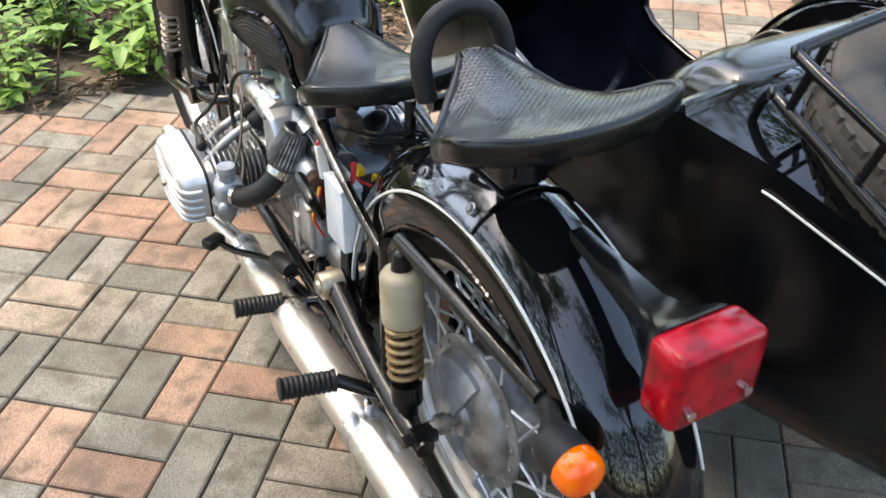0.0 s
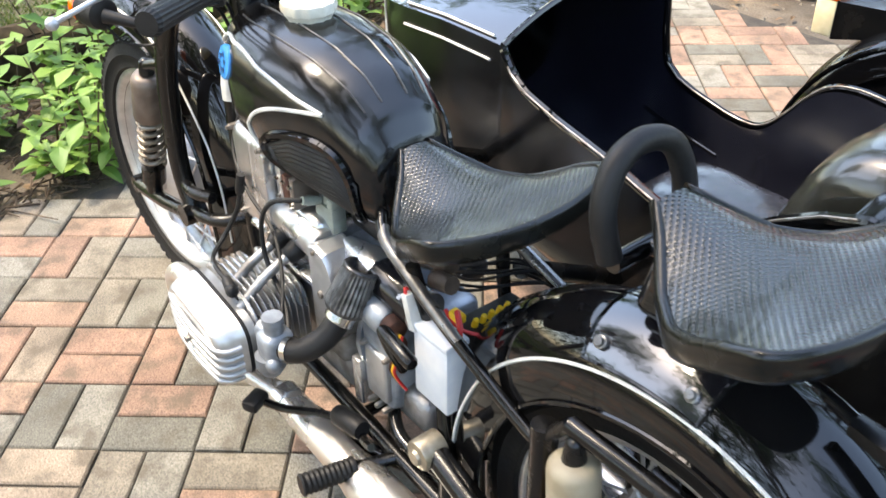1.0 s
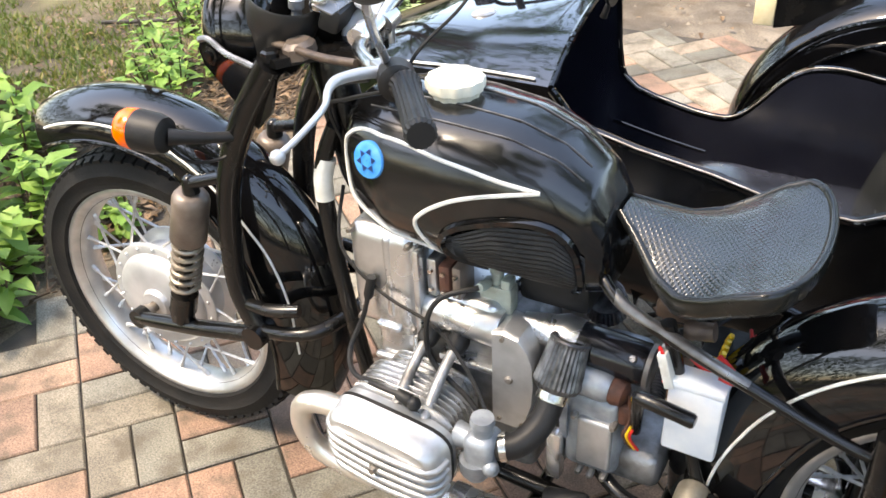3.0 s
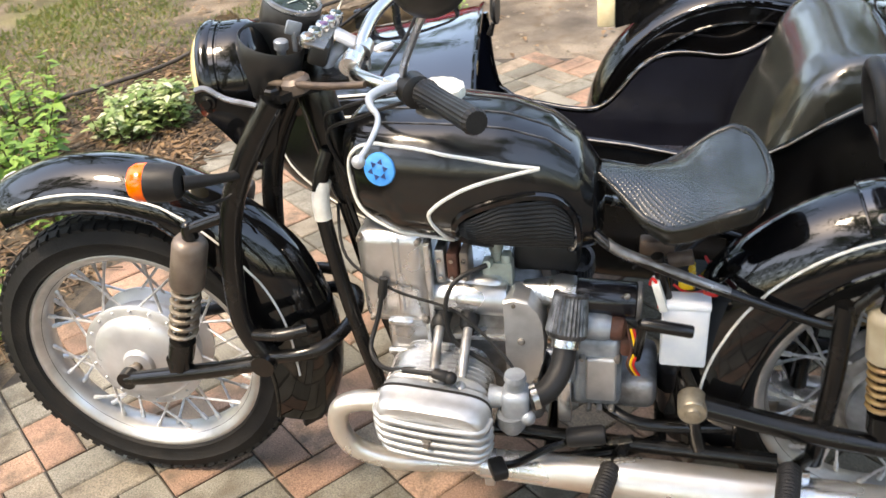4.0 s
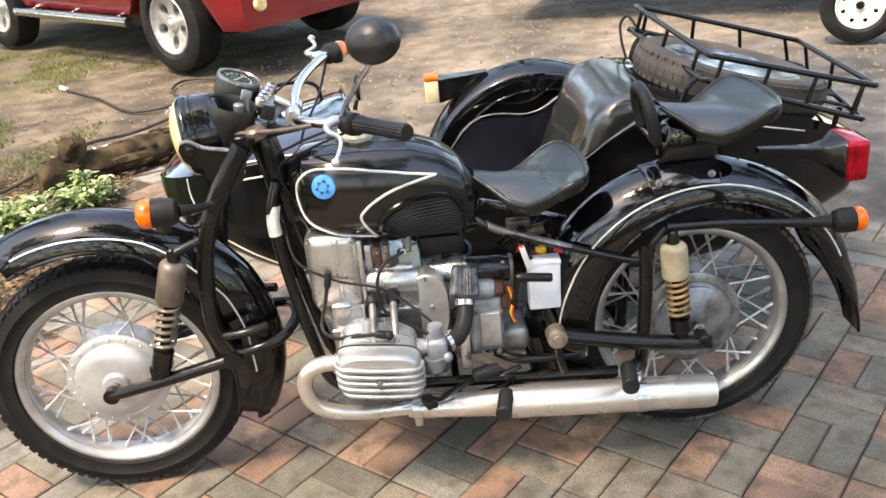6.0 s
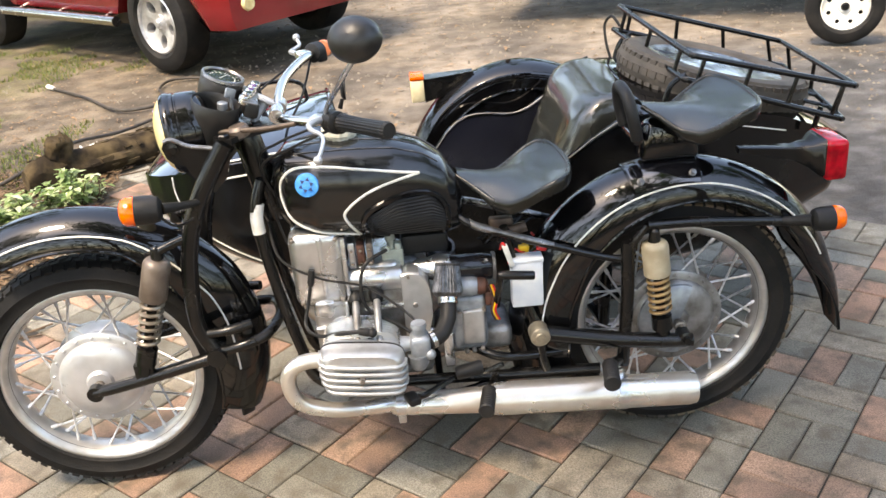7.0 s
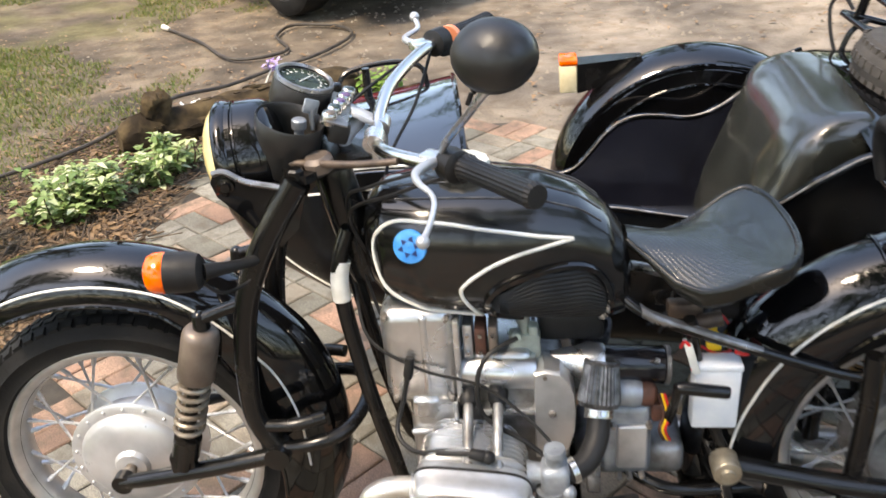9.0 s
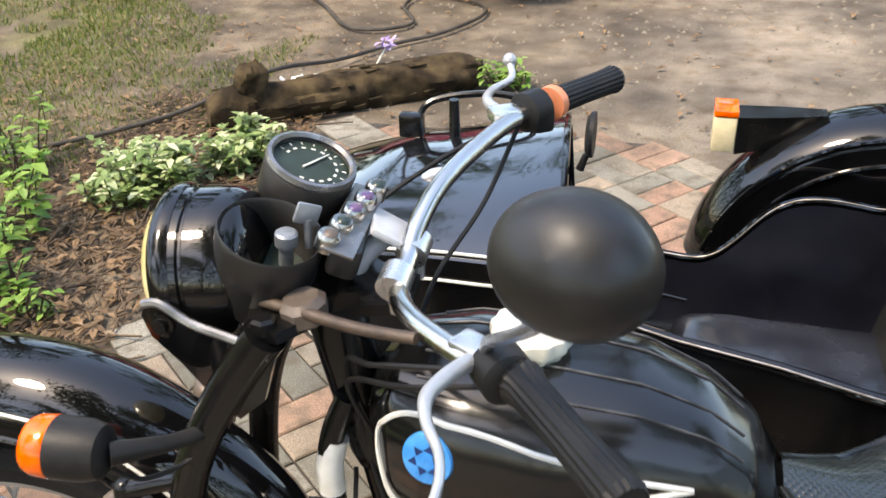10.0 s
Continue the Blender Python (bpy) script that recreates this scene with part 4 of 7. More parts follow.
# saddles
def saddle(parent, nose, L, W, name, tilt=0., label=""):
    """A pressed pan saddle: narrow raised nose, wide dished tail with a deep rolled skirt."""
    nx, ny = 34, 20
    base = Vector(nose)

    def pt(u, v, drop=0.):
        w = W * float(np.interp(u, (0, .12, .28, .42, .55, .7, .8), (.17, .33, .6, .8, .91, .985, 1)))
        if u > .8:
            w *= math.sqrt(max(0, 1 - ((u - .8) / .2001) ** 2)) * .999 + .001
        rise = float(np.interp(u, (0, .3, .6, .85, 1), (0, -.012, -.014, -.005, .004)))
        edge = float(np.interp(u, (0, .12, .28, .42, .55, .7, .82, .92, 1), (-.004, -.022, -.05, -.052, -.034, -.008, .006, .008, .004)))
        return base + V(u * L, v * w, rise + (edge - rise) * abs(v) ** 1.9 - drop + tilt * u * L)
    bm = B()
    at_u = [math.sin(math.pi / 2 * i / nx) ** 1.0 if i else 0. for i in range(nx + 1)]
    top = [[pt(at_u[i], -1 + 2 * j / ny) for j in range(ny + 1)] for i in range(nx + 1)]
    loft(bm, top, wrap=False)
    seat = part(name, bm, SEAT, parent, label, sharp=70)
    rim = [pt(at_u[i], -1) for i in range(0, nx + 1)] + [pt(at_u[i], 1) for i in range(nx - 1, -1, -1)]
    bm = B()
    cen = base + V(L * .55, 0, 0)
    rings = []
    for p in rim:
        o = (p - cen)
        o.z = 0
        o.normalize()
        u = (p.x - base.x) / L
        k_ = min(1, max(0, (u - .05) / .4))
        h = .008 + .023 * k_ * k_ * (3 - 2 * k_)
        rings.append([p + o * a + V(0, 0, z) for a, z in ((-.006, .0), (-.003, .0035), (.001, .005), (.005, .0035), (.0075, -.001), (.008, -h * .35), (.006, -h * .75), (.002, -h), (-.004, -h), (-.006, -h * .6))])
    loft(bm, rings, wrap=True, caps=True)
    part("seat_skirt", bm, VINYL, seat, "smooth black rolled skirt", sharp=80)
    bm = B()
    rod(bm, base + V(L * .1, 0, -.03), base + V(L * .75, 0, -.06), .01)
    part("seat_frame", bm, BLACKF, seat)
    return seat


saddle(bike, (.212, 0, .79), .272, .152, "rider_saddle", 0.0, "black pressed-vinyl solo saddle")
saddle(bike, (.672, 0, .918), .265, .155, "pillion_saddle", 0.0, "black pressed-vinyl pillion saddle")
bm = B()
hand = [(.648, -.062, .845), (.636, -.066, .9), (.628, -.045, .945), (.624, 0, .96), (.628, .045, .945), (.636, .066, .9), (.648, .062, .845)]
tube(bm, hand, .0148, 14)
part("grab_handle", bm, SOFT, bike, "black rubber pillion grab handle")
bm = B()
rg = []
for i in range(9):
    full = fender_ring(RC, 107 - 24 * i / 8, .4415, .347, .096)
    rg.append(full[2:11] + full[15:24])
loft(bm, rg)
mount = part("mount_plate", bm, POLISH, bike, "black plate folded over the mudguard")
bm = B()
tube(bm, [q[0] for q in rg] + list(rg[-1][1:9]) + [q[8] for q in reversed(rg[:-1])] + list(reversed(rg[0][1:8])), .0026, 6, closed=True, smooth=False)
part("plate_edge", bm, BLACK, mount)
for i_ in (1, 7):
    p = rg[i_][1]
    bm = B()
    rods(bm, p, p + V(0, -.008, .006), [(0, .009), (.5, .009), (.6, .006), (1, .005)], 10)
    part("plate_bolt", bm, STEELB, mount)
bm = B()
box(bm, (.738, 0, .822), (.135, .07, .1), .018, taper=(1.15, .85), seg=3)
rod(bm, (.65, -.06, .84), (.65, .06, .84), .012)
tube(bm, [(.65, 0, .84), (.72, 0, .85), (.86, 0, .885)], .011, 10)
part("pillion_bracket", bm, BLACK, bike)

# tail lamp and rear indicator
bm = B()
rg = []
for x, z, hw1, hh in ((.92, .77, .012, .008), (.99, .76, .016, .012), (1.06, .748, .021, .018), (1.095, .741, .032, .03), (1.116, .738, .052, .046), (1.128, .737, .056, .05)):
    rg.append([V(x, hw1 * a, z + hh * b) for a, b in ((-1, -.8), (-.8, -1), (.8, -1), (1, -.8), (1, .8), (.8, 1), (-.8, 1), (-1, .8))])
loft(bm, rg)
tl = part("tail_lamp", bm, BLACKF, bike, "black tail lamp housing with red lens")
bm = B()
box(bm, (1.152, 0, .735), (.056, .126, .104), .012, seg=3)
part("lens", bm, RED, tl, "square red lens")
bm = B()
for y, z in ((-.04, .71), (.04, .71)):
    rod(bm, (1.178, y, z), (1.186, y, z), .006)
part("lens_screws", bm, CHROME, tl)
signal(bike, (1.115, -.131, .616), (1, 0, 0), .031, .05, "rear_indicator")
bm = B()
tube(bm, [(.99, -.085, .6), (1.03, -.1, .605), (1.07, -.128, .614)], [.013, .012, .018], 10)
part("indicator_arm", bm, SOFT, bike)

# rear suspension and frame
for s in (-1, 1):
    shock(bike, (.676, s * .122, .6), (.7, s * .128, .345), BEIGE, "rear_shock", SPRINGR)
    bm = B()
    tube(bm, [(.4, s * .115, .369), (.56, s * .128, .34), (.7, s * .135, .322), (.775, s * .135, .315)], [.021, .021, .02, .017], 14)
    rods(bm, (.755, s * .11, .327), (.755, s * .166, .327), [(0, .018), (.7, .018), (.75, .011), (1, .01)], 10)
    part("swingarm", bm, BLACKF, bike)
    bm = B()
    rods(bm, (.382, s * .1, .373), (.382, s * .15, .373), [(0, .026), (.8, .026), (.86, .024), (.9, .014), (1, .012)], 20)
    part("swingarm_pivot", bm, BRASS, bike, "round dull brass pivot cap")
    for pts_, r_, lab in (
            ([(-.262, s * .035, .83), (-.285, s * .052, .74), (-.262, s * .064, .55), (-.226, s * .07, .37), (-.2, s * .078, .29), (-.12, s * .09, .262), (.067, s * .095, .258), (.32, s * .1, .247), (.54, s * .105, .24)], .0145, "cradle_tube"),
            ([(-.24, s * .02, .82), (.0, s * .025, .74), (.17, s * .045, .705), (.25, s * .085, .67), (.42, s * .098, .608), (.6, s * .104, .552), (.63, s * .112, .6), (.66, s * .116, .64)], .0095, "top_tube"),
            ([(.66, s * .116, .64), (.8, s * .108, .632), (1.0, s * .095, .606)], .0125, "rear_stay"),
            ([(.612, s * .11, .6), (.612, s * .112, .45), (.6, s * .11, .25)], .017, "upright_tube"),
            ([(.384, s * .09, .38), (.39, s * .09, .3), (.4, s * .1, .25)], .016, "pivot_tube"),
            ([(.31, s * .085, .665), (.345, s * .07, .5), (.384, s * .09, .38)], .011, "seat_tube")):
        bm = B()
        tube(bm, pts_, r_, 12)
        part(lab, bm, BLACKF, bike, "black painted frame tube")
# a pale sleeve paints the highlight along the black tube
for s in (-1, 1):
    bm = B()
    tube(bm, [(.225, s * .0735, .682), (.25, s * .0855, .6705), (.33, s * .093, .641), (.43, s * .0985, .605)], [.0092, .0099, .0099, .0092], 12)
    part("tube_highlight_sleeve", bm, STEELB, bike, "pale steel sleeve painting the highlight on the frame tube")
bm = B()
tube(bm, [(-.2775, -.0452, .775), (-.2848, -.0518, .74), (-.2838, -.0545, .702)], .0162, 14)
part("reflector_strip", bm, WHITE, bike, "white strip on the frame tube")

# engine
bm = B()
box(bm, (-.152, 0, .603), (.13, .204, .2), .026, seg=5)
box(bm, (-.135, 0, .43), (.09, .19, .22), .02, seg=4)
tc_ = part("timing_cover", bm, ALU, bike, "bright cast aluminium front cover")
bm = B()
box(bm, (-.14, 0, .612), (.02, .2065, .16), .008, seg=3)
part("cover_rib", bm, ALU, tc_)
# set back and dark, so its colour deepens the shade behind the covers
bm = B()
box(bm, (.0, 0, .43), (.2, .165, .25), .03, seg=4)
box(bm, (-.02, 0, .3), (.26, .16, .07), .02, seg=3)
part("crankcase", bm, ALUD, bike, "grimy cast aluminium crankcase, darkened to deepen the shaded gap")
bm = B()
box(bm, (-.02, 0, .572), (.13, .17, .056), .016, seg=3)
part("top_cover", bm, ALU, bike, "bright cast top cover")
for s in (-1, 1):
    bm = B()
    rods(bm, (-.084, s * .074, .563), (.05, s * .074, .556), [(0, .031), (.03, .033), (.97, .033), (1, .031)], 28)
    part("camshaft_tunnel", bm, ALU, bike, "bright cast tunnel")
    # the bell housing: flat outer face, rounded shoulder
    bm = B()
    out = [(.046, .385), (.046, .574), (.064, .58), (.092, .574), (.108, .556), (.117, .53), (.12, .49), (.117, .445), (.106, .405), (.09, .385)]
    loft(bm, [[V(.083 + (x - .083) * q, s * y, .48 + (z - .48) * q) for x, z in out] for y, q in ((.05, 1), (.098, 1), (.106, .985), (.11, .95))])
    bh = part("clutch_housing", bm, ALUSAT, bike, "smooth cast clutch housing", sharp=30)
    bm = B()
    rods(bm, (.077, s * .106, .488), (.077, s * .115, .488), [(0, .007), (.8, .007), (1, .005)], 12)
    part("plug", bm, STEEL, bh)
    for x, z, L in ((-.17, .512, .045), (-.178, .443, .045), (-.13, .37, .04)):
        bm = B()
        rods(bm, (x, s * .1, z), (x + L, s * .1, z), [(0, .005), (.1, .0075), (.9, .0075), (1, .005)], 10)
        part("boss", bm, ALU, bike)
    for x, z, w_, h_ in ((-.084, .6, .011, .17), (-.094, .44, .01, .15), (.0, .49, .1, .012)):
        bm = B()
        box(bm, (x, s * .094, z), (w_, .03, h_), .003)
        part("flange", bm, ALU, bike)
    for x, z in ((-.205, .69), (-.1, .685), (-.2, .52), (-.1, .52), (-.165, .345), (-.1, .345), (.06, .4), (.1, .4), (.066, .566), (.0, .33)):
        bm = B()
        rods(bm, (x, s * .078, z), (x, s * (.109 if x < -.06 else .114), z), [(0, .006), (.8, .006), (.85, .004), (1, .004)], 6)
        part("bolt", bm, STEEL, bike)
bm = B()
box(bm, (.032, -.05, .6), (.056, .03, .05), .006, seg=2)
box(bm, (.048, -.05, .625), (.018, .026, .03), .006)
rods(bm, (.02, -.062, .628), (.02, -.095, .64), [(0, .007), (.6, .009), (1, .007)], 12)
rods(bm, (.03, -.05, .62), (.03, -.05, .668), [(0, .01), (.5, .01), (.55, .013), (1, .013)], 12)
part("fuel_tap", bm, mat("pale_green_zinc", (.38, .43, .38), .5, .5, (.28, .3, .26), 40, bump=.1), bike, "pale green zinc fuel tap")
for x, w_, h_, m_ in ((-.066, .018, .07, ALU), (-.044, .02, .055, RUST), (-.022, .016, .06, TAUPE)):
    bm = B()
    box(bm, (x, -.066, .63), (w_, .05, h_), .004)
    coil_ = part("ignition_coil", bm, m_, bike, "brown and silver ignition coil pack")
    for z in (.61, .645):
        bm = B()
        rods(bm, (x, -.088, z), (x, -.097, z), [(0, .005), (1, .004)], 6)
        part("coil_screw", bm, CHROME, coil_)
bm = B()
box(bm, (.21, 0, .41), (.09, .19, .16), .018, seg=3)
rods(bm, (.155, 0, .43), (.172, 0, .43), [(0, .085), (.3, .1), (1, .1)], 24)
gb_ = part("gearbox", bm, BRICKL, bike, "grey-blue cast gearbox")
for s in (-1, 1):
    bm = B()
    box(bm, (.219, s * .096, .402), (.056, .016, .098), .006, seg=3)
    part("inspection_cover", bm, ALUSAT, gb_, "pale inspection cover")
    for x, z in ((.196, .332), (.216, .332), (.238, .335), (.185, .45), (.248, .45)):
        bm = B()
        rods(bm, (x, s * .088, z), (x, s * .107, z), [(0, .006), (.8, .006), (1, .004)], 6)
        part("gearbox_bolt", bm, STEEL, gb_)
bm = B()
rods(bm, (.165, -.045, .549), (.28, -.045, .543), [(0, .03), (.04, .0345), (.96, .0345), (1, .031)], 26)
gen = part("generator", bm, mat("satin_black_enamel", (.008, .008, .01), .16, 0, (.014, .013, .014), 20, rvar=.05), bike, "black generator cylinder")
bm = B()
rods(bm, (.279, -.045, .543), (.288, -.045, .5425), [(0, .036), (.8, .036), (1, .032)], 24)
part("end_plate", bm, ALUD, gen, "dull metal end plate")
bm = B()
rods(bm, (.075, -.05, .566), (.166, -.045, .549), [(0, .014), (.2, .02), (.5, .028), (.7, .037), (1, .037)], 20)
part("drive_end", bm, ALU, gen)
bm = B()
rods(bm, (.262, -.07, .568), (.262, -.078, .576), [(0, .006), (1, .005)], 8)
part("generator_terminal", bm, STEELB, gen)
bm = B()
rods(bm, (.16, -.078, .513), (.235, -.08, .508), [(0, .02), (.1, .026), (.85, .026), (1, .022)], 22)
part("oil_filter_housing", bm, BRICKL, bike, "grey-blue oil filter housing")
bm = B()
rods(bm, (.235, -.08, .508), (.262, -.083, .506), [(0, .02), (.3, .023), (.8, .02), (1, .012)], 16)
box(bm, (.262, -.084, .475), (.02, .028, .04), .007)
part("rusty_lug", bm, RUST, bike, "rust-brown lug")
for dx, m_ in ((0, RUST), (.006, YELLOW), (.011, REDW)):
    bm = B()
    tube(bm, [(.264 + dx, -.085, .51), (.272 + dx, -.1, .475), (.265 + dx, -.104, .445), (.276 + dx, -.09, .41)], .0024, 8)
    part("gearbox_lead", bm, m_, bike, "thin wire hanging beside the gearbox")
bm = B()
box(bm, (.151, -.088, .34), (.026, .024, .1), .005)
part("gearbox_lug", bm, ALU, bike)
bm = B()
box(bm, (.22, 0, .345), (.2, .15, .07), .02, seg=3)
part("gearbox_sump", bm, ALUD, bike, "grimy gearbox sump")
# an added black block stands in for the shade below the tank
bm = B()
box(bm, (.115, .01, .614), (.12, .08, .055), .012)
part("tank_shade_block", bm, SOFT, bike, "added dark block standing in for shade below the tank")
for s in (-1, 1):
    bm = B()
    tube(bm, [(.33, s * .085, .25), (.22, s * .11, .225), (.06, s * .135, .215), (.03, s * .15, .222)], [.013, .013, .012, .012], 10)
    part("centre_stand_leg", bm, BLACKF, bike, "black folded centre stand")
for x, w_, z in ((.33, .09, .252), (.12, .12, .222)):
    bm = B()
    rod(bm, (x, -w_, z), (x, w_, z), .012)
    part("stand_crossbar", bm, BLACKF, bike)
bm = B()
tube(bm, [(.2, -.06, .33), (.27, -.1, .31), (.34, -.1, .3), (.45, -.08, .29)], .012, 10)
part("brake_linkage", bm, BLACKF, bike, "black linkage rod")

CY = V(-.062, 0, .405)
for s in (-1, 1):
    # the core's dark colour supplies shade and grime between the fins
    bm = B()
    rods(bm, (CY.x, s * .09, CY.z), (CY.x, s * .225, CY.z), [(0, .05), (1, .05)], 24)
    cyl = part("cylinder", bm, FILTER, bike, "finned cylinder, its core dark for shade and grime between fins")
    for i in range(10):
        y = .104 + i * .0115
        fa, fb = (.08, .068) if i < 4 else (.096, .079)
        sq = []
        for k in range(28):
            f = 2 * math.pi * k / 28
            c_, s_ = math.cos(f), math.sin(f)
            sq.append((fa * math.copysign(abs(c_) ** .5, c_), fb * math.copysign(abs(s_) ** .5, s_)))
        bm = B()
        loft(bm, [[V(CY.x + a * q, s * (y + d), CY.z + b * q - .1 * a) for a, b in sq] for d, q in ((0, .98), (.0008, 1), (.0026, 1), (.0034, .98))])
        part("fin", bm, ALU, cyl)
    bm = B()
    sq2 = []
    for k in range(48):
        f = 2 * math.pi * k / 48
        c_, s_ = math.cos(f), math.sin(f)
        sq2.append((.1 * math.copysign(abs(c_) ** .42, c_), .058 * math.copysign(abs(s_) ** .42, s_)))
    rg = []

    def tipped(a, y, b):
        return V(CY.x + a, s * y, CY.z + .006 + b - .12 * a)
    for y, q in ((.214, .93), (.217, .98), (.231, .99), (.233, 1.01), (.24, 1.01), (.242, .99), (.262, .985), (.274, .96), (.283, .92), (.289, .86)):
        rg.append([tipped(a * q, y, b * q) for a, b in sq2])
    loft(bm, rg)
    head = part("rocker_cover", bm, ALUSAT, bike, "ribbed aluminium rocker cover", sharp=50)
    for i in range(5):
        b_ = .022 - i * .0175
        k_ = math.sqrt(max(.2, 1 - (b_ / .075) ** 4))
        bm = B()
        tube(bm, [tipped(a * k_, y, b_) for a, y in ((-.101, .25), (-.0985, .272), (-.088, .285), (-.07, .291), (0, .295), (.07, .291), (.088, .285), (.0985, .272), (.101, .25))], .0055, 10)
        part("rib", bm, ALUSAT, head)
    bm = B()
    rods(bm, (CY.x - .004, s * .286, CY.z - .004), (CY.x - .004, s * .306, CY.z - .004), [(0, .01), (.6, .01), (.65, .007), (1, .006)], 6)
    part("cover_bolt", bm, STEEL, head)
    bm = B()
    loft(bm, [[tipped(a * q, y, b * q) for a, b in sq2] for y, q in ((.231, 1.015), (.2345, 1.018), (.238, 1.015))])
    part("gasket", bm, SOFT, head)
    for x in (-.07, -.018):
        bm = B()
        tube(bm, [(x, s * .095, .525), (x, s * .16, .497), (x, s * .222, .452)], .009, 12)
        pr = part("pushrod_tube", bm, ALUD, cyl)
        bm = B()
        rods(bm, (x, s * .085, .53), (x, s * .118, .515), [(0, .016), (.3, .019), (.8, .017), (1, .013)], 14)
        part("pushrod_seal", bm, SOFT, pr, "black rubber seal")
    bm = B()
    tube(bm, [(-.05, s * .215, .487), (-.11, s * .21, .485), (-.165, s * .19, .475), (-.196, s * .15, .485), (-.182, s * .122, .54), (-.168, s * .113, .605)], .0045, 8)
    rods(bm, (-.035, s * .219, .484), (-.065, s * .214, .488), [(0, .007), (.2, .011), (1, .009)], 10)
    ball(bm, (-.033, s * .22, .484), .012, 10)
    rods(bm, (-.173, s * .117, .575), (-.166, s * .112, .615), [(0, .007), (.2, .009), (1, .008)], 10)
    part("spark_plug_lead", bm, SOFT, cyl, "black spark plug lead")
    # carburettor, elbow and pod filter
    bm = B()
    box(bm, (.078, s * .205, .43), (.05, .055, .06), .014, seg=3)
    rods(bm, (.03, s * .2, .432), (.1, s * .2, .432), [(0, .022), (.3, .018), (.7, .02), (1, .024)], 18)
    rods(bm, (.078, s * .205, .45), (.078, s * .205, .49), [(0, .017), (.7, .017), (.75, .02), (1, .018)], 16)
    rods(bm, (.07, s * .215, .41), (.07, s * .215, .37), [(0, .026), (.6, .026), (1, .016)], 16)
    ball(bm, (.1, s * .225, .41), .014, 10)
    part("carburettor", bm, BRICKL, cyl, "grey cast carburettor")
    bm = B()
    tube(bm, [(.098, s * .2, .432), (.13, s * .185, .44), (.152, s * .15, .465), (.158, s * .115, .505)], .021, 16)
    part("intake_elbow", bm, SOFT, cyl, "black rubber intake elbow")
    bm = B()
    rods(bm, (.104, s * .198, .433), (.114, s * .194, .435), [(0, .0235), (1, .0235)], 20)
    part("hose_clamp", bm, CHROME, cyl)
    bm = B()
    rods(bm, (.1565, s * .127, .49), (.1585, s * .112, .509), [(0, .0255), (.2, .0265), (.4, .0255), (.6, .0265), (1, .0255)], 22)
    part("hose_clamp", bm, CHROME, cyl)
    bm = B()
    a, b = V(.157, s * .115, .503), V(.166, s * .078, .58 if s < 0 else .555)
    w = (b - a).normalized()
    u = w.orthogonal().normalized()
    v = w.cross(u)
    rg = []
    for t, r in ((0, .024), (.05, .034), (.15, .0365), (.9, .029), (.97, .032), (1, .03), (1.0, .024), (.5, .02)):
        rg.append([a.lerp(b, t) + (u * math.cos(f) + v * math.sin(f)) * (r + (.0022 if (k % 2 and .1 < t < .95) else 0)) for k, f in ((k, 2 * math.pi * k / 60) for k in range(60))])
    loft(bm, rg)
    part("pod_air_filter", bm, FILTER, cyl, "ribbed pod air filter", sharp=20)
    bm = B()
    tube(bm, [(.02, s * .095, .64), (-.03, s * .125, .625), (-.05, s * .14, .58), (-.04, s * .145, .51), (.03, s * .155, .462), (.085, s * .185, .43)], .0045, 8)
    part("fuel_hose", bm, SOFT, cyl)
    # exhaust
    bm = B()
    tube(bm, [(-.14, s * .235, .43), (-.195, s * .24, .437), (-.236, s * .242, .418), (-.246, s * .24, .368), (-.222, s * .235, .315), (-.15, s * .222, .28), (-.06, s * .195, .258), (.0, s * .175, .245)], .0192, 16)
    ex = part("exhaust_pipe", bm, PIPE, bike, "pale aged chrome exhaust header")
    bm = B()
    rods(bm, (-.14, s * .236, .43), (-.168, s * .238, .434), [(0, .03), (.6, .03), (.7, .025), (1, .025)], 18)
    part("exhaust_nut", bm, ALU, ex)
    bm = B()
    rods(bm, (-.01, s * .172, .242), (.782, s * .145, .174), [(0, .024), (.02, .0265), (.04, .0265), (.06, .029), (.27, .034), (.3, .036), (.34, .042), (.36, .043), (.72, .044), (.98, .044), (1, .041)], 30)
    mf = part("muffler", bm, PIPE, bike, "long satin chrome muffler")
    bm = B()
    rods(bm, (.0, s * .1717, .2411), (.026, s * .1708, .2389), [(0, .03), (1, .03)], 18)
    box(bm, (.013, s * .172, .2), (.02, .014, .03), .004)
    part("pipe_clamp", bm, ALU, mf)
    bm = B()
    rods(bm, (.57, s * .1522, .1922), (.596, s * .1513, .19), [(0, .0462), (1, .0462)], 28)
    box(bm, (.583, s * .145, .243), (.02, .01, .03), .003)
    part("muffler_clamp", bm, ALU, mf)
    # the open outlet is drawn as a black disc
    bm = B()
    rods(bm, (.76, s * .1457, .1759), (.7835, s * .145, .174), [(0, .035), (1, .035)], 20)
    part("muffler_end", bm, SOFT, mf, "black disc filling the muffler outlet")


def peg(a, b, r):
    a, b = Vector(a), Vector(b)
    bm = B()
    st = []
    n = 22
    for i in range(n + 1):
        st.append((i / n, r * (1 if i % 2 else .9)))
    rods(bm, a, b, [(0, r * .7), (.001, r)] + st[1:-1] + [(.97, r * 1.05), (1, r * .9)], 18)
    return bm


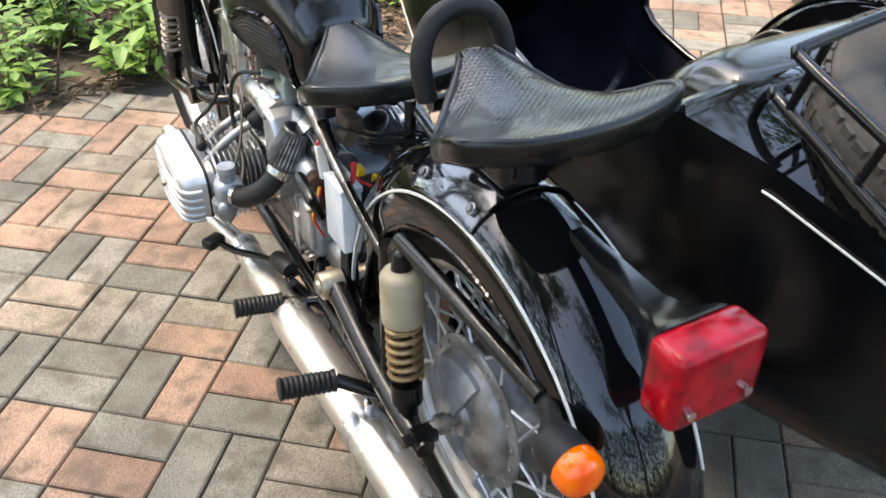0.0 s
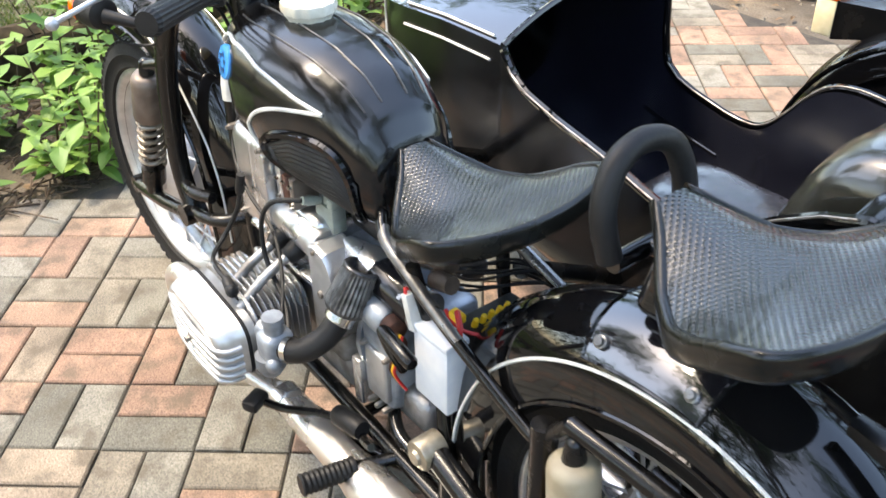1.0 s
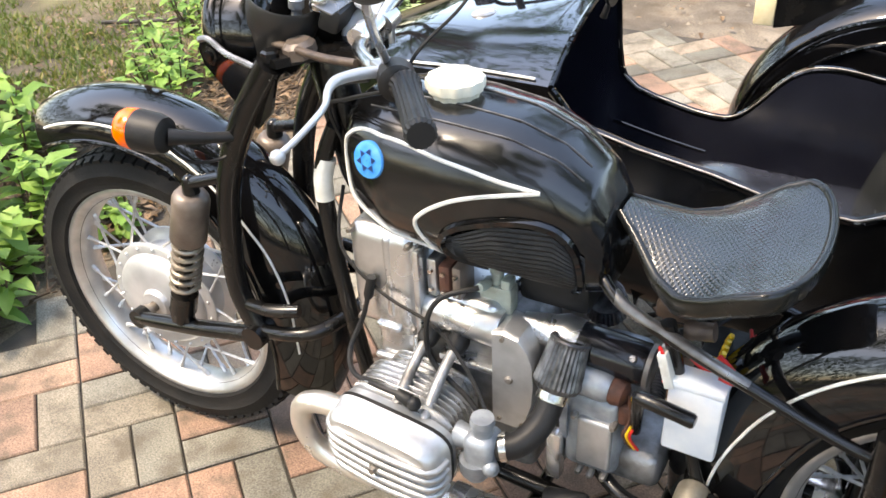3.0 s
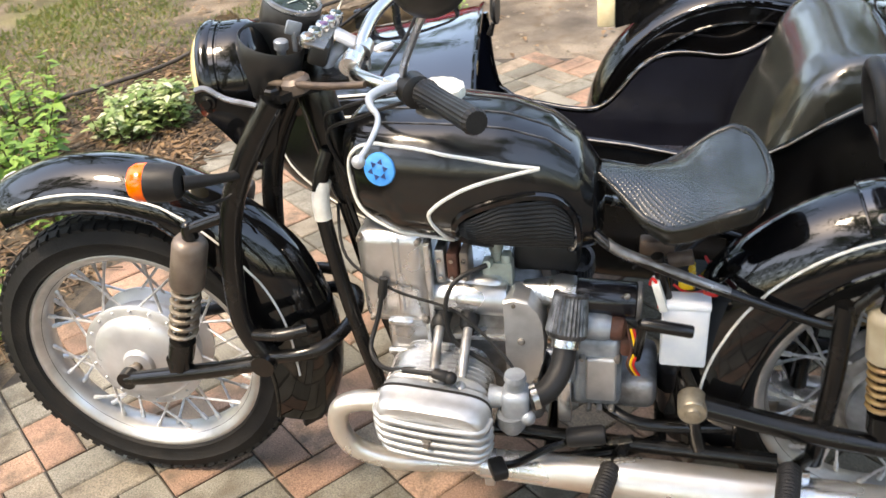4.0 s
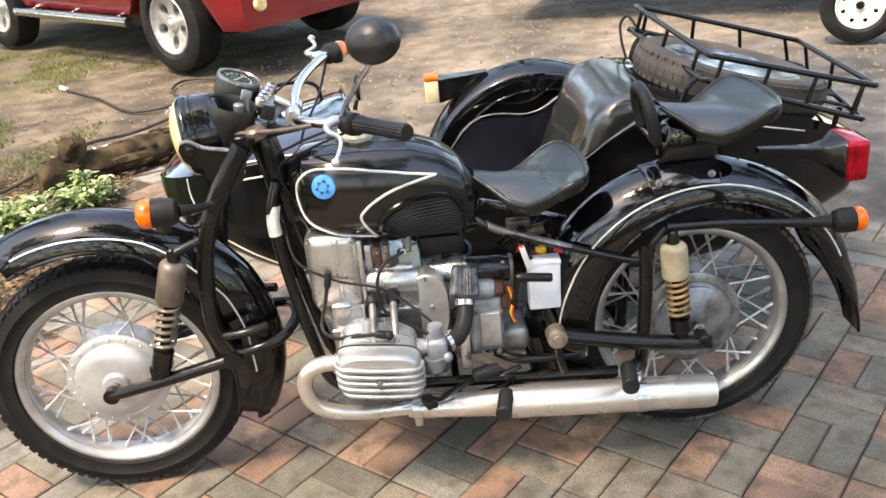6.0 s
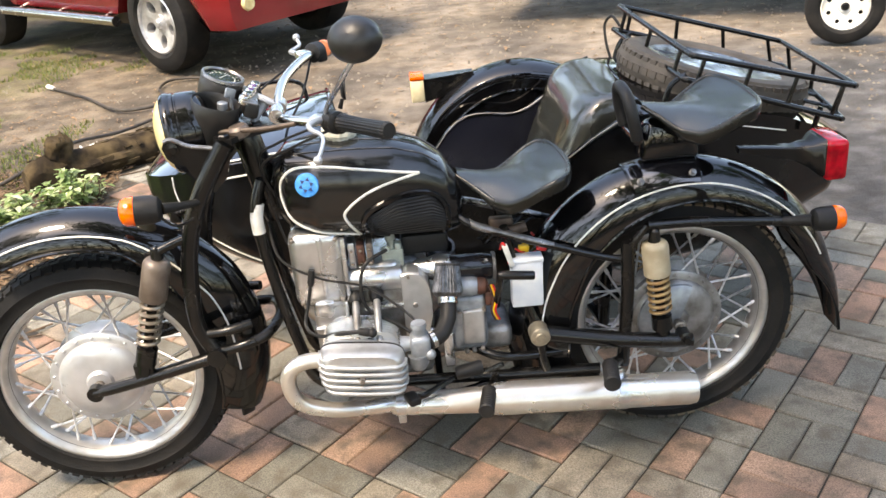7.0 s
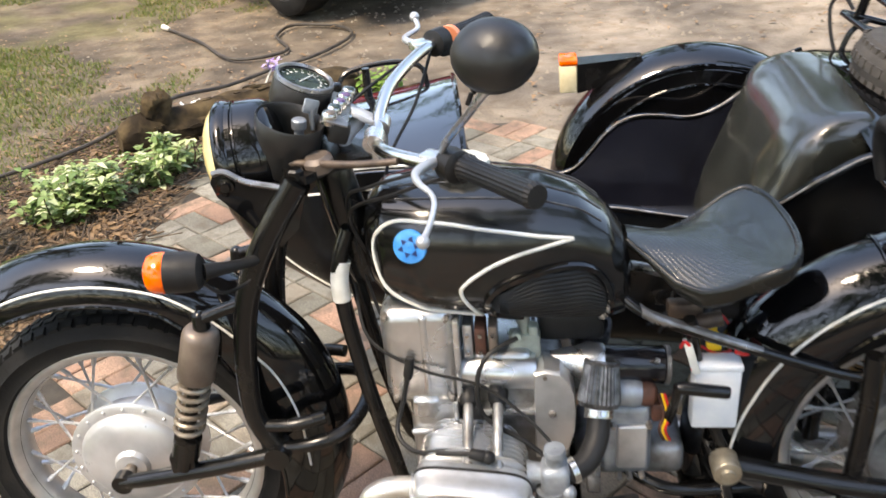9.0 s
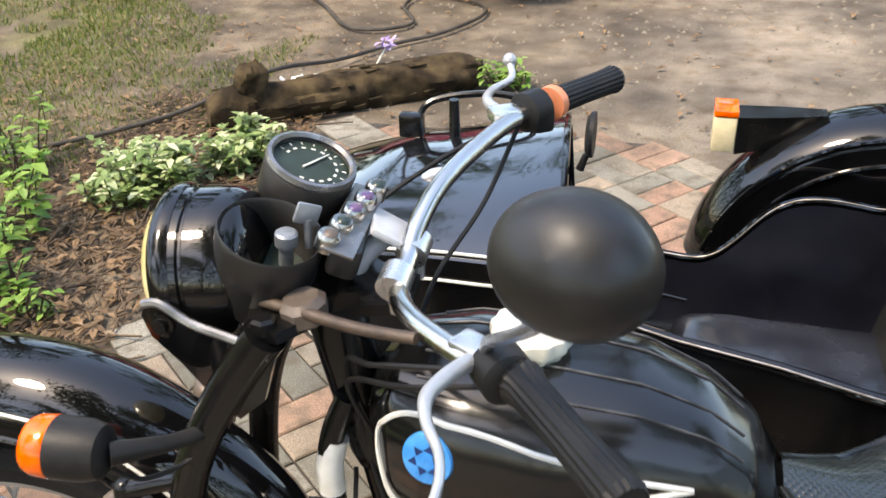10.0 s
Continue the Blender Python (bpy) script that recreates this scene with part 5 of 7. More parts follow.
for s in (-1, 1):
    p1 = part("footpeg", peg((.24, s * .172, .25), (.222, s * .266, .255), .0195), SOFT, bike, "ribbed black rubber footpeg")
    bm = B()
    tube(bm, [(.27, s * .1, .25), (.25, s * .14, .245), (.24, s * .175, .25)], .012, 10)
    part("peg_bracket", bm, BLACKF, p1)
    p2 = part("pillion_footpeg", peg((.548, s * .19, .3), (.531, s * .287, .308), .0205), SOFT, bike, "ribbed black rubber pillion footpeg")
    bm = B()
    tube(bm, [(.595, s * .11, .26), (.575, s * .15, .285), (.548, s * .19, .3)], .013, 10)
    part("peg_bracket", bm, BLACKF, p2)
bm = B()
tube(bm, [(.19, -.13, .29), (.12, -.17, .283), (.075, -.21, .285), (.05, -.235, .3)], .0075, 8)
tube(bm, [(.19, -.13, .29), (.24, -.15, .3), (.28, -.16, .32)], .0075, 8)
gp = part("gear_pedal", bm, BLACKF, bike, "black heel-and-toe gear pedal")
bm = B()
box(bm, (.045, -.245, .302), (.03, .045, .022), .006, pose(0, 0, 0, 0, 0, 25))
part("toe_rubber", bm, SOFT, gp)
bm = B()
rods(bm, (.16, -.15, .3), (.23, -.145, .31), [(0, .016), (.1, .019), (.9, .019), (1, .016)], 14)
part("heel_rubber", bm, SOFT, gp)
bm = B()
tube(bm, [(.28, -.09, .45), (.288, -.12, .52), (.29, -.13, .558)], .009, 10)
rods(bm, (.288, -.13, .556), (.375, -.138, .549), [(0, .009), (.1, .0115), (.95, .0115), (1, .009)], 14)
part("kick_lever", bm, BLACKF, bike, "black kick-start lever")

# battery, box and wiring under the saddle
bm = B()
box(bm, (.362, -.078, .505), (.08, .04, .128), .005, pose(0, 0, 0, 0, 1, 0))
box(bm, (.363, -.078, .57), (.083, .044, .012), .003, pose(0, 0, 0, 0, 1, 0))
bat = part("battery", bm, BATTERY, bike, "white plastic battery")
bm = B()
box(bm, (.317, -.088, .59), (.014, .03, .06), .002, pose(0, 0, 0, 0, -16, 0))
part("battery_strap", bm, WHITE, bat)
bm = B()
box(bm, (.39, .015, .535), (.1, .13, .05), .008)
box(bm, (.425, .02, .555), (.04, .1, .02), .008)
part("fuse_box", bm, SOFT, bike, "black fuse box under the saddle")
for i in range(5):
    bm = B()
    rods(bm, (.372, -.022 + .0155 * i, .556), (.378, -.022 + .0155 * i, .575), [(0, .0052), (.7, .0052), (1, .004)], 10)
    part("terminal_cap", bm, YELLOW, bike, "yellow terminal cap")
bm = B()
box(bm, (.362, -.045, .583), (.026, .016, .016), .004)
part("battery_connector", bm, YELLOW, bike)
for pts, r in (([(.34, -.05, .585), (.37, -.05, .568), (.405, -.02, .562), (.41, .03, .565), (.4, .07, .57)], .003), ([(.38, -.06, .61), (.405, -.075, .6), (.41, -.085, .592), (.39, -.09, .6)], .005), ([(.3, -.075, .6), (.305, -.095, .625), (.318, -.1, .6), (.316, -.1, .57)], .0028)):
    bm = B()
    tube(bm, pts, r, 6)
    part("red_wire", bm, REDW, bike, "red battery wire")
for i in range(7):
    o = V(.02 * i, .015 * math.sin(i * 2.1), .012 * math.cos(i * 1.7))
    bm = B()
    tube(bm, [V(.25, -.01, .6) + o * .5, V(.3, .03 + .03 * math.sin(i), .6) + o * .4, V(.35, .09, .61) + o * .5, V(.44, .1, .6) + o * .2], .0026, 6)
    part("wire", bm, SOFT, bike, "tangled dark wire")
bm = B()
box(bm, (.48, .06, .55), (.09, .1, .1), .015)
part("tool_box", bm, BLACKF, bike)
bm = B()
box(bm, (.31, -.035, .655), (.06, .03, .03), .006)
rods(bm, (.33, -.06, .64), (.37, -.06, .65), [(0, .014), (1, .014)], 12)
part("rectifier", bm, YOKE, bike, "dark rusty rectifier plate")

# ---- sidecar ----
side = thing("sidecar", "black open sidecar with white stripe, leather seat and luggage rack", "sidecar", (.5, .75, 0))
SX = [-.745, -.738, -.71, -.66, -.58, -.45, -.3, -.1, .1, .35, .6, .75, .95, 1.2, 1.4, 1.47]
SL = [.74, .685, .615, .555, .505, .468, .452, .44, .41, .36, .32, .3, .31, .36, .44, .52]
SR = [.78, .83, .885, .935, .98, 1.01, 1.02, 1.01, 1.0, 1.0, 1.0, 1.0, .99, .96, .9, .82]
SB = [.62, .58, .53, .485, .425, .35, .285, .24, .24, .24, .24, .25, .27, .32, .4, .48]
# the rims: cowl, a near-upright pillar, the low sill, and up again to the boot
LX = [-.745, -.738, -.71, -.66, -.58, -.45, -.3, -.1, -.085, -.05, .0, .1, .25, .4, .5, .56, .62, .69, .75, .95, 1.2, 1.4, 1.47]
LZ = [.63, .64, .655, .668, .685, .708, .725, .732, .72, .683, .662, .648, .643, .627, .635, .672, .72, .765, .79, .785, .72, .63, .58]
RX = [-.745, -.738, -.71, -.66, -.58, -.45, -.3, -.16, -.152, -.145, -.13, -.09, -.04, .06, .14, .18, .21, .24, .28, .33, .4, .5, .6, .69, .75, .95, 1.2, 1.4, 1.47]
RZ = [.63, .64, .655, .668, .685, .712, .735, .765, .66, .57, .525, .495, .48, .462, .456, .466, .51, .56, .605, .622, .622, .605, .66, .75, .79, .785, .72, .63, .58]


def at_x(x, q):
    if q is RZ and x > .1:
        return float(np.mean(np.interp(np.linspace(x - .045, x + .045, 9), RX, RZ)))
    return float(np.interp(x, {id(LZ): LX, id(RZ): RX}.get(id(q), SX), q))


def hull_ring(x, inset=0., k=28):
    """The tub's outline across, from the one rim round the bottom to the other."""
    yl, yr, zb = at_x(x, SL) + inset, at_x(x, SR) - inset, at_x(x, SB) + inset
    tl, tr = at_x(x, LZ), at_x(x, RZ)
    yc, hw = (yl + yr) / 2, (yr - yl) / 2
    out = []
    for i in range(k + 1):
        f = math.pi * i / k
        c, s = math.cos(f), math.sin(f)
        e = .42
        top = tl + (tr - tl) * (i / k)
        out.append(V(x, yc - hw * math.copysign(abs(c) ** e, c), top - (top - zb) * abs(s) ** e))
    return out


xs = [round(float(v), 4) for v in np.concatenate([np.linspace(-.745, -.66, 14), np.linspace(-.645, -.2, 16), np.linspace(-.165, .4, 60), np.linspace(.43, 1.33, 28), np.linspace(1.36, 1.47, 7)])]
bm = B()
loft(bm, [hull_ring(x) for x in xs], wrap=False)
inner = [hull_ring(x, .012) for x in xs if -.45 < x < .78]
loft(bm, inner, wrap=False)
part("tub", bm, TUBP, side, "black gloss sheet-metal tub", sharp=60)
bm = B()
loft(bm, [hull_ring(x, .014) for x in xs if -.5 < x < .74], wrap=False)
part("tub_lining", bm, INNER, side, "dull black tub lining", sharp=60)


def deck(x0, x1, crown, n=24, lift=0.):
    rows = []
    for i in range(n + 1):
        x = x0 + (x1 - x0) * i / n
        yl, yr, tl, tr = at_x(x, SL), at_x(x, SR), at_x(x, LZ), at_x(x, RZ)
        rows.append([V(x, yl + (yr - yl) * j / 20, tl + (tr - tl) * j / 20 + crown(x) * (1 - abs(2 * j / 20 - 1) ** 2.6) + lift) for j in range(21)])
    return rows


def cowl_rows(n=24):
    """The cowl's top, whose rear edge runs back towards the motorcycle."""
    rows = []
    for i in range(n + 1):
        t = i / n
        row = []
        for j in range(21):
            v = j / 20
            xe = -.09 + (-.158 + .09) * v
            x = -.745 + (xe + .745) * t
            yl, yr, tl, tr = at_x(x, SL), at_x(x, SR), at_x(min(x, -.1), LZ), at_x(min(x, -.16), RZ)
            row.append(V(x, yl + (yr - yl) * v, tl + (tr - tl) * v + .045 * min(1, (x + .745) / .25) * (1 - abs(2 * v - 1) ** 2.6)))
        rows.append(row)
    return rows


bm = B()
loft(bm, cowl_rows(), wrap=False)
cowl = part("cowl", bm, POLISH, side, "black gloss front cowl", sharp=60)
bm = B()
tube(bm, [p + V(.0, 0, .001) for p in cowl_rows()[-1]], .007, 8, smooth=False)
part("cowl_lip", bm, BLACK, cowl)
bm = B()
loft(bm, deck(.72, 1.47, lambda x: .03 * min(1, (1.47 - x) / .25)), wrap=False)
trunk = part("boot_lid", bm, BLACK, side, "black sloping boot lid", sharp=60)
for name, lift, idx in (("rim_trim", .004, 0), ("rim_trim", .004, 28)):
    bm = B()
    tube(bm, [hull_ring(x)[idx] + V(0, 0, lift) for x in np.linspace(-.09 if idx == 0 else -.158, .76, 90)], .009, 8, smooth=False)
    part(name, bm, BLACK, side)
    # a thin pale line paints the highlight along the rim
    bm = B()
    tube(bm, [hull_ring(x)[idx] + V(0, -.009 if idx == 0 else -.006, lift + .006) for x in np.linspace(-.06 if idx == 0 else -.15, .74, 90)], .0022, 6, smooth=False)
    part("rim_highlight", bm, STEEL, side, "pale line painting the highlight along the rim")
for dz in (.0, .028):
    bm = B()
    tube(bm, [V(x, at_x(x, SL) - .002 + .012 * (dz > 0), at_x(x, LZ) - .004 + (.012 if dz else -.035)) for x in np.linspace(-.46, -.13, 30)], .003, 6, smooth=False)
    part("pinstripe", bm, WHITE, side, "white pinstripe")
def near_side(x, z):
    """A place on the tub's side next to the motorcycle."""
    top, zb = at_x(x, LZ), at_x(x, SB)
    s_ = min(.999, max(0., (top - z) / (top - zb))) ** (1 / .42)
    yl, yr = at_x(x, SL), at_x(x, SR)
    return V(x, (yl + yr) / 2 - (yr - yl) / 2 * math.sqrt(1 - s_ * s_) ** .42 - .002, z)


bm = B()
edge_line = spline([(-.615, 0, .67), (-.613, 0, .61), (-.585, 0, .535), (-.53, 0, .47), (-.45, 0, .415), (-.35, 0, .36), (-.2, 0, .32)], 6)
tube(bm, [near_side(p.x, p.z) for p in edge_line], .0026, 6, smooth=False)
part("nose_stripe", bm, WHITE, side, "white pinstripe round the nose")
bm = B()
tube(bm, [V(x, at_x(x, SL) - .003, at_x(x, LZ) - .04) for x in np.linspace(.93, 1.2, 20)], .0022, 6, smooth=False)
part("boot_stripe", bm, WHITE, side, "white pinstripe")
bm = B()
lathe(bm, (0, 0, 0), "z", [(.0005, .007), (.017, .006), (.021, .001), (.021, -.008)], 24)
bm.transform(Matrix.Translation((-.355, .68, .7665)) @ pose(0, 0, 0, 0, -6, 30) @ Matrix.Diagonal((1.35, .8, 1, 1)))
part("cowl_badge", bm, ALUP, cowl, "small silver oval cowl badge")
# seat
bm = B()
rows = []
for i in range(29):
    # over the top from back to front, round the front edge and down
    t = i / 28
    row = []
    for j in range(25):
        v = j / 24
        y = .435 + .435 * v
        e = min(1, min(v, 1 - v) * 9)
        top = .432 + .012 * math.sin(v * math.pi) - .03 * (1 - e) ** 2
        if t < .6:
            x, z = .62 - (.62 - .15) * t / .6, top
        elif t < .85:
            f = (t - .6) / .25 * math.pi / 2
            x, z = .15 - .055 * math.sin(f), top - .055 + .055 * math.cos(f)
        else:
            x, z = .095 + .02 * (t - .85) / .15, top - .055 - .09 * (t - .85) / .15
        near = max(0, 1 - abs(x - .13) / .16)
        z += near * .01 * noise.noise(V(x * 9, y * 22, 2.2)) + .004 * noise.noise(V(x * 12, y * 9, 5.1))
        x += near * .008 * noise.noise(V(y * 18, z * 20, .7))
        row.append(V(x, y, z))
    rows.append(row)
loft(bm, rows, wrap=False)
part("seat_cushion", bm, LEDGE, side, "creased dark vinyl seat cushion", sharp=80)
bm = B()
box(bm, (.37, .655, .33), (.5, .43, .12), .03, seg=3)
part("seat_base", bm, INNER, side)
bm = B()
tube(bm, [(-.12, .93, .44), (.0, .915, .425), (.12, .9, .415)], .005, 8)
part("inner_rail", bm, BLACK, side, "thin rail inside the tub")
rows = []
bm = B()
for i in range(37):
    t = i / 36
    f = min(1, max(0, (t - .74) / .26)) * math.pi / 2
    z = .4 + .345 * min(1, t / .74) + .075 * math.sin(f)
    inset = .075 * (1 - math.cos(f))
    x0 = .462 + .36 * (z - .4) - .012 * math.sin(math.pi * min(1, t / .8)) + inset
    x1, y0, y1 = .79 - inset * .5, .392 + inset * .7, .93 - inset * .7
    ring = []
    for k in range(56):
        f = 2 * math.pi * k / 56
        c, s = math.cos(f), math.sin(f)
        p = V((x0 + x1) / 2 + (x1 - x0) / 2 * math.copysign(abs(c) ** .42, c), (y0 + y1) / 2 + (y1 - y0) / 2 * math.copysign(abs(s) ** .36, s), z)
        p.x += .01 * noise.noise(V(p.y * 8, p.z * 9, .4)) + .004 * noise.noise(V(p.y * 25, p.z * 14, 2.4))
        p.y += .007 * noise.noise(V(p.x * 9, p.z * 9, 1.7))
        ring.append(p)
    rows.append(ring)
loft(bm, rows)
part("backrest", bm, LEATHER, side, "dark olive leather backrest, shiny from wear", sharp=60)
# wing mirror and rail on the cowl
bm = B()
rods(bm, (-.1, .745, .77), (-.09, .745, .8), [(0, .008), (1, .006)], 10)
lathe(bm, (-.085, .745, .84), "x", [(.0005, -.008), (.032, -.006), (.042, .002), (.042, .008), (.0005, .008)], 24)
part("wing_mirror", bm, SOFT, side, "black wing mirror")
bm = B()
tube(bm, [(-.45, .88, .745), (-.44, .9, .805), (-.39, .92, .825), (-.29, .94, .83), (-.23, .94, .81), (-.22, .94, .75)], .007, 8)
box(bm, (-.46, .88, .775), (.05, .03, .05), .006)
rods(bm, (-.37, .88, .74), (-.37, .88, .835), [(0, .012), (1, .01)], 10)
part("grab_rail", bm, BLACKF, side, "black grab rail on the cowl")

# sidecar wheel, fender and lamp
SC = (.53, 1.19, .335)
wheel(side, SC, "sidecar_wheel", RUBBER, ALUP)
fender(side, "sidecar_fender", SC, 172, 8, .43, .36, .105, 52, label="black gloss sidecar mudguard")
for r, y0 in ((.4, -.108), (.345, -.112)):
    bm = B()
    tube(bm, [V(SC[0] + r * math.cos(radians(a)), SC[1] + y0, SC[2] + .0 + r * math.sin(radians(a))) for a in np.linspace(165, 40, 30)], .006, 8, smooth=False)
    part("fender_rib", bm, BLACK, side)
bm = B()
rows = []
for i in range(21):
    a = radians(172 - 150 * i / 20)
    rows.append([V(SC[0] + r * math.cos(a), SC[1] - .107 + (.42 - r) * -.05, SC[2] + r * math.sin(a)) for r in (.385, .34, .28, .2)])
loft(bm, rows, wrap=False)
part("inner_wing", bm, BLACK, side, "black inner wing panel", sharp=60)
bm = B()
rg = []
for x, hw1, hh, z in ((.37, .02, .02, .722), (.28, .034, .034, .703), (.195, .038, .042, .69), (.188, .039, .043, .69)):
    rg.append([V(x, 1.19 + hw1 * a, z + hh * b) for a, b in ((-1, -1), (1, -1), (1, 1), (-1, 1))])
loft(bm, rg)
sl = part("side_lamp", bm, BLACKF, side, "black box side lamp")
bm = B()
box(bm, (.163, 1.19, .69), (.05, .08, .082), .006)
part("front_lens", bm, CREAML, sl, "cream front lens")
bm = B()
box(bm, (.163, 1.19, .738), (.052, .082, .016), .004)
part("top_lens", bm, ORANGE, sl, "orange strip lens")
# struts to the motorcycle
bm = B()
for a, b in (((-.2, .08, .28), (-.1, .5, .26)), ((.6, .1, .26), (.62, .4, .27)), ((-.2, .05, .62), (-.15, .47, .45)), ((.35, .09, .6), (.3, .42, .4))):
    rod(bm, a, b, .016)
tube(bm, [(-.25, .58, .25), (0, .6, .22), (.6, .6, .22), (1.0, .6, .25)], .018, 10)
tube(bm, [(.53, .5, .24), (.53, .9, .28), (.53, 1.1, .335)], .02, 10)
part("chassis", bm, BLACKF, side, "black tube chassis and struts")
# spare wheel on the boot and the luggage rack
spare = thing("spare_wheel", "spare wheel with silver cover lying on the boot lid", "wheel", (1.05, .64, .77))
bm = B()
prof = [(.2, -.03), (.215, -.045), (.25, -.052), (.275, -.047), (.292, -.025), (.297, 0), (.292, .025), (.275, .047), (.25, .052), (.215, .045), (.2, .03)]
tiltm = pose(0, 0, 0, 0, 15, 0).to_3x3()
w = tiltm @ V(0, 0, 1)
u = tiltm @ V(1, 0, 0)
v = tiltm @ V(0, 1, 0)
SP = V(1.07, .64, .79)
lathe(bm, SP, None, prof, 60, frame3=(u, v, w))
SPARE = mat("grey_dusty_rubber", (.04, .034, .028), .75, 0, (.085, .072, .058), 8, bump=.3, bscale=140, spec=.3)
part("tyre", bm, SPARE, spare, "dusty grey-brown rubber spare tyre")
bm = B()
for i in range(56):
    f = 2 * math.pi * i / 56
    d = u * math.cos(f) + v * math.sin(f)
    for h_, o_ in ((-.03, 0.), (0., .5), (.03, 0.)):
        f2 = f + o_ * 2 * math.pi / 56
        d2 = u * math.cos(f2) + v * math.sin(f2)
        e2_ = w.cross(d2)
        p = SP + d2 * (.296 if h_ == 0 else .288) + w * h_
        q = [bm.verts.new(p + d2 * a_ + e2_ * (.012 * s1 * k1) + w * (.011 * s2 * k1)) for a_, k1 in ((-.004, 1.), (.0022, .9)) for s1, s2 in ((-1, -1), (1, -1), (1, 1), (-1, 1))]
        bm.faces.new(q[4:])
        for j in range(4):
            bm.faces.new((q[j], q[(j + 1) % 4], q[4 + (j + 1) % 4], q[4 + j]))
part("tread", bm, SPARE, spare, "worn block tread")
bm = B()
lathe(bm, SP, None, [(.0005, .045), (.05, .044), (.1, .035), (.15, .028), (.19, .034), (.207, .038), (.21, .03), (.205, -.03)], 48, frame3=(u, v, w))
part("wheel_cover", bm, mat("dented_tin", (.36, .36, .37), .2, .9, (.07, .07, .075), 11, rvar=.12, bump=1.0, bscale=18, mixlo=.42, mixhi=.58), spare, "dented silver wheel cover")

rack = thing("luggage_rack", "black tubular luggage rack on the sidecar boot", "rack", (1.05, .64, .85))
UP = [V(.86, .965, .965), V(.905, .33, .935), V(1.375, .31, .806), V(1.42, .95, .795)]
LO = [V(.845, .985, .885), V(.885, .33, .87), V(1.345, .31, .712), V(1.44, .95, .705)]


def corner_loop(c4):
    pts = []
    for i in range(4):
        a, b, c = c4[i - 1], c4[i], c4[(i + 1) % 4]
        pts += [b + (a - b).normalized() * .05, b + ((a - b).normalized() + (c - b).normalized()) * .012, b + (c - b).normalized() * .05]
    return pts


for nm, q in (("upper_rail", UP), ("base_rail", LO)):
    bm = B()
    tube(bm, corner_loop(q), .0085, 10, per=4, closed=True)
    part(nm, bm, BLACKF, rack)
for i in range(4):
    for t in ((.08, .36, .64, .92) if i % 2 else (.12, .5, .88)):
        bm = B()
        rod(bm, UP[i].lerp(UP[(i + 1) % 4], t), LO[i].lerp(LO[(i + 1) % 4], t), .0065, 8)
        part("post", bm, BLACKF, rack)
for t in (.2, .4, .6, .8):
    bm = B()
    rod(bm, LO[0].lerp(LO[1], t), LO[3].lerp(LO[2], t), .006, 8)
    part("cross_bar", bm, BLACKF, rack)
for y in (.36, .94):
    bm = B()
    tube(bm, [(.9, y, .875), (.86, y, .85), (.84, y, .8), (.84, y, .765)], .008, 8)
    part("rack_foot", bm, BLACKF, rack)
    bm = B()
    tube(bm, [(1.3, y, .74), (1.29, y, .7), (1.28, y, .66)], .008, 8)
    part("rack_foot", bm, BLACKF, rack)
bm = B()
tube(bm, [(.86, .95, .9), (.84, .98, .93), (.82, 1.0, .9), (.82, .98, .84), (.83, .96, .79)], .005, 8)
part("strap", bm, SOFT, rack, "black elastic strap")

def paved(x, y):
    edge = 2.68 if x < 0 else 2.68 - .86 * x
    return x > -1.38 + .03 * math.sin(y * 3) and y < edge and x < 4.5 and y > -4.5


# ---- ground ----
bm = B()
bmesh.ops.create_grid(bm, x_segments=60, y_segments=60, size=1)
for v in bm.verts:
    v.co.x, v.co.y = math.copysign(abs(v.co.x) ** 2.2, v.co.x) * 120, math.copysign(abs(v.co.y) ** 2.2, v.co.y) * 120
    v.co.z = -.014 + (.02 * noise.noise(v.co * .7) if v.co.x < -1.9 and abs(v.co.x) < 12 and abs(v.co.y) < 12 else 0)
g = new("ground", mesh_of("ground", bm, GROUND))
tagged(g, "bare earth and worn asphalt yard with dry leaves", "ground", kind="structure")


# ---- plants, log, hose ----
def leaf(bm, p, way, size, droop=.3, wide=.55):
    """One pointed leaf, folded along its rib."""
    way = Vector(way).normalized()
    s = way.cross(V(0, 0, 1))
    s = s.normalized() if s.length > .01 else V(1, 0, 0)
    n = s.cross(way).normalized()
    a = bm.verts.new(p)
    m1 = bm.verts.new(p + way * size * .5 - n * size * .02)
    e = bm.verts.new(p + way * size - n * size * droop * .5)
    l1 = bm.verts.new(p + way * size * .4 + s * size * wide * .5 + n * size * .08)
    r1 = bm.verts.new(p + way * size * .4 - s * size * wide * .5 + n * size * .08)
    l2 = bm.verts.new(p + way * size * .75 + s * size * wide * .3 - n * size * droop * .15)
    r2 = bm.verts.new(p + way * size * .75 - s * size * wide * .3 - n * size * droop * .15)
    for q in ((a, l1, m1), (a, m1, r1), (m1, l1, l2), (m1, l2, e), (m1, e, r2), (m1, r2, r1)):
        bm.faces.new(q)


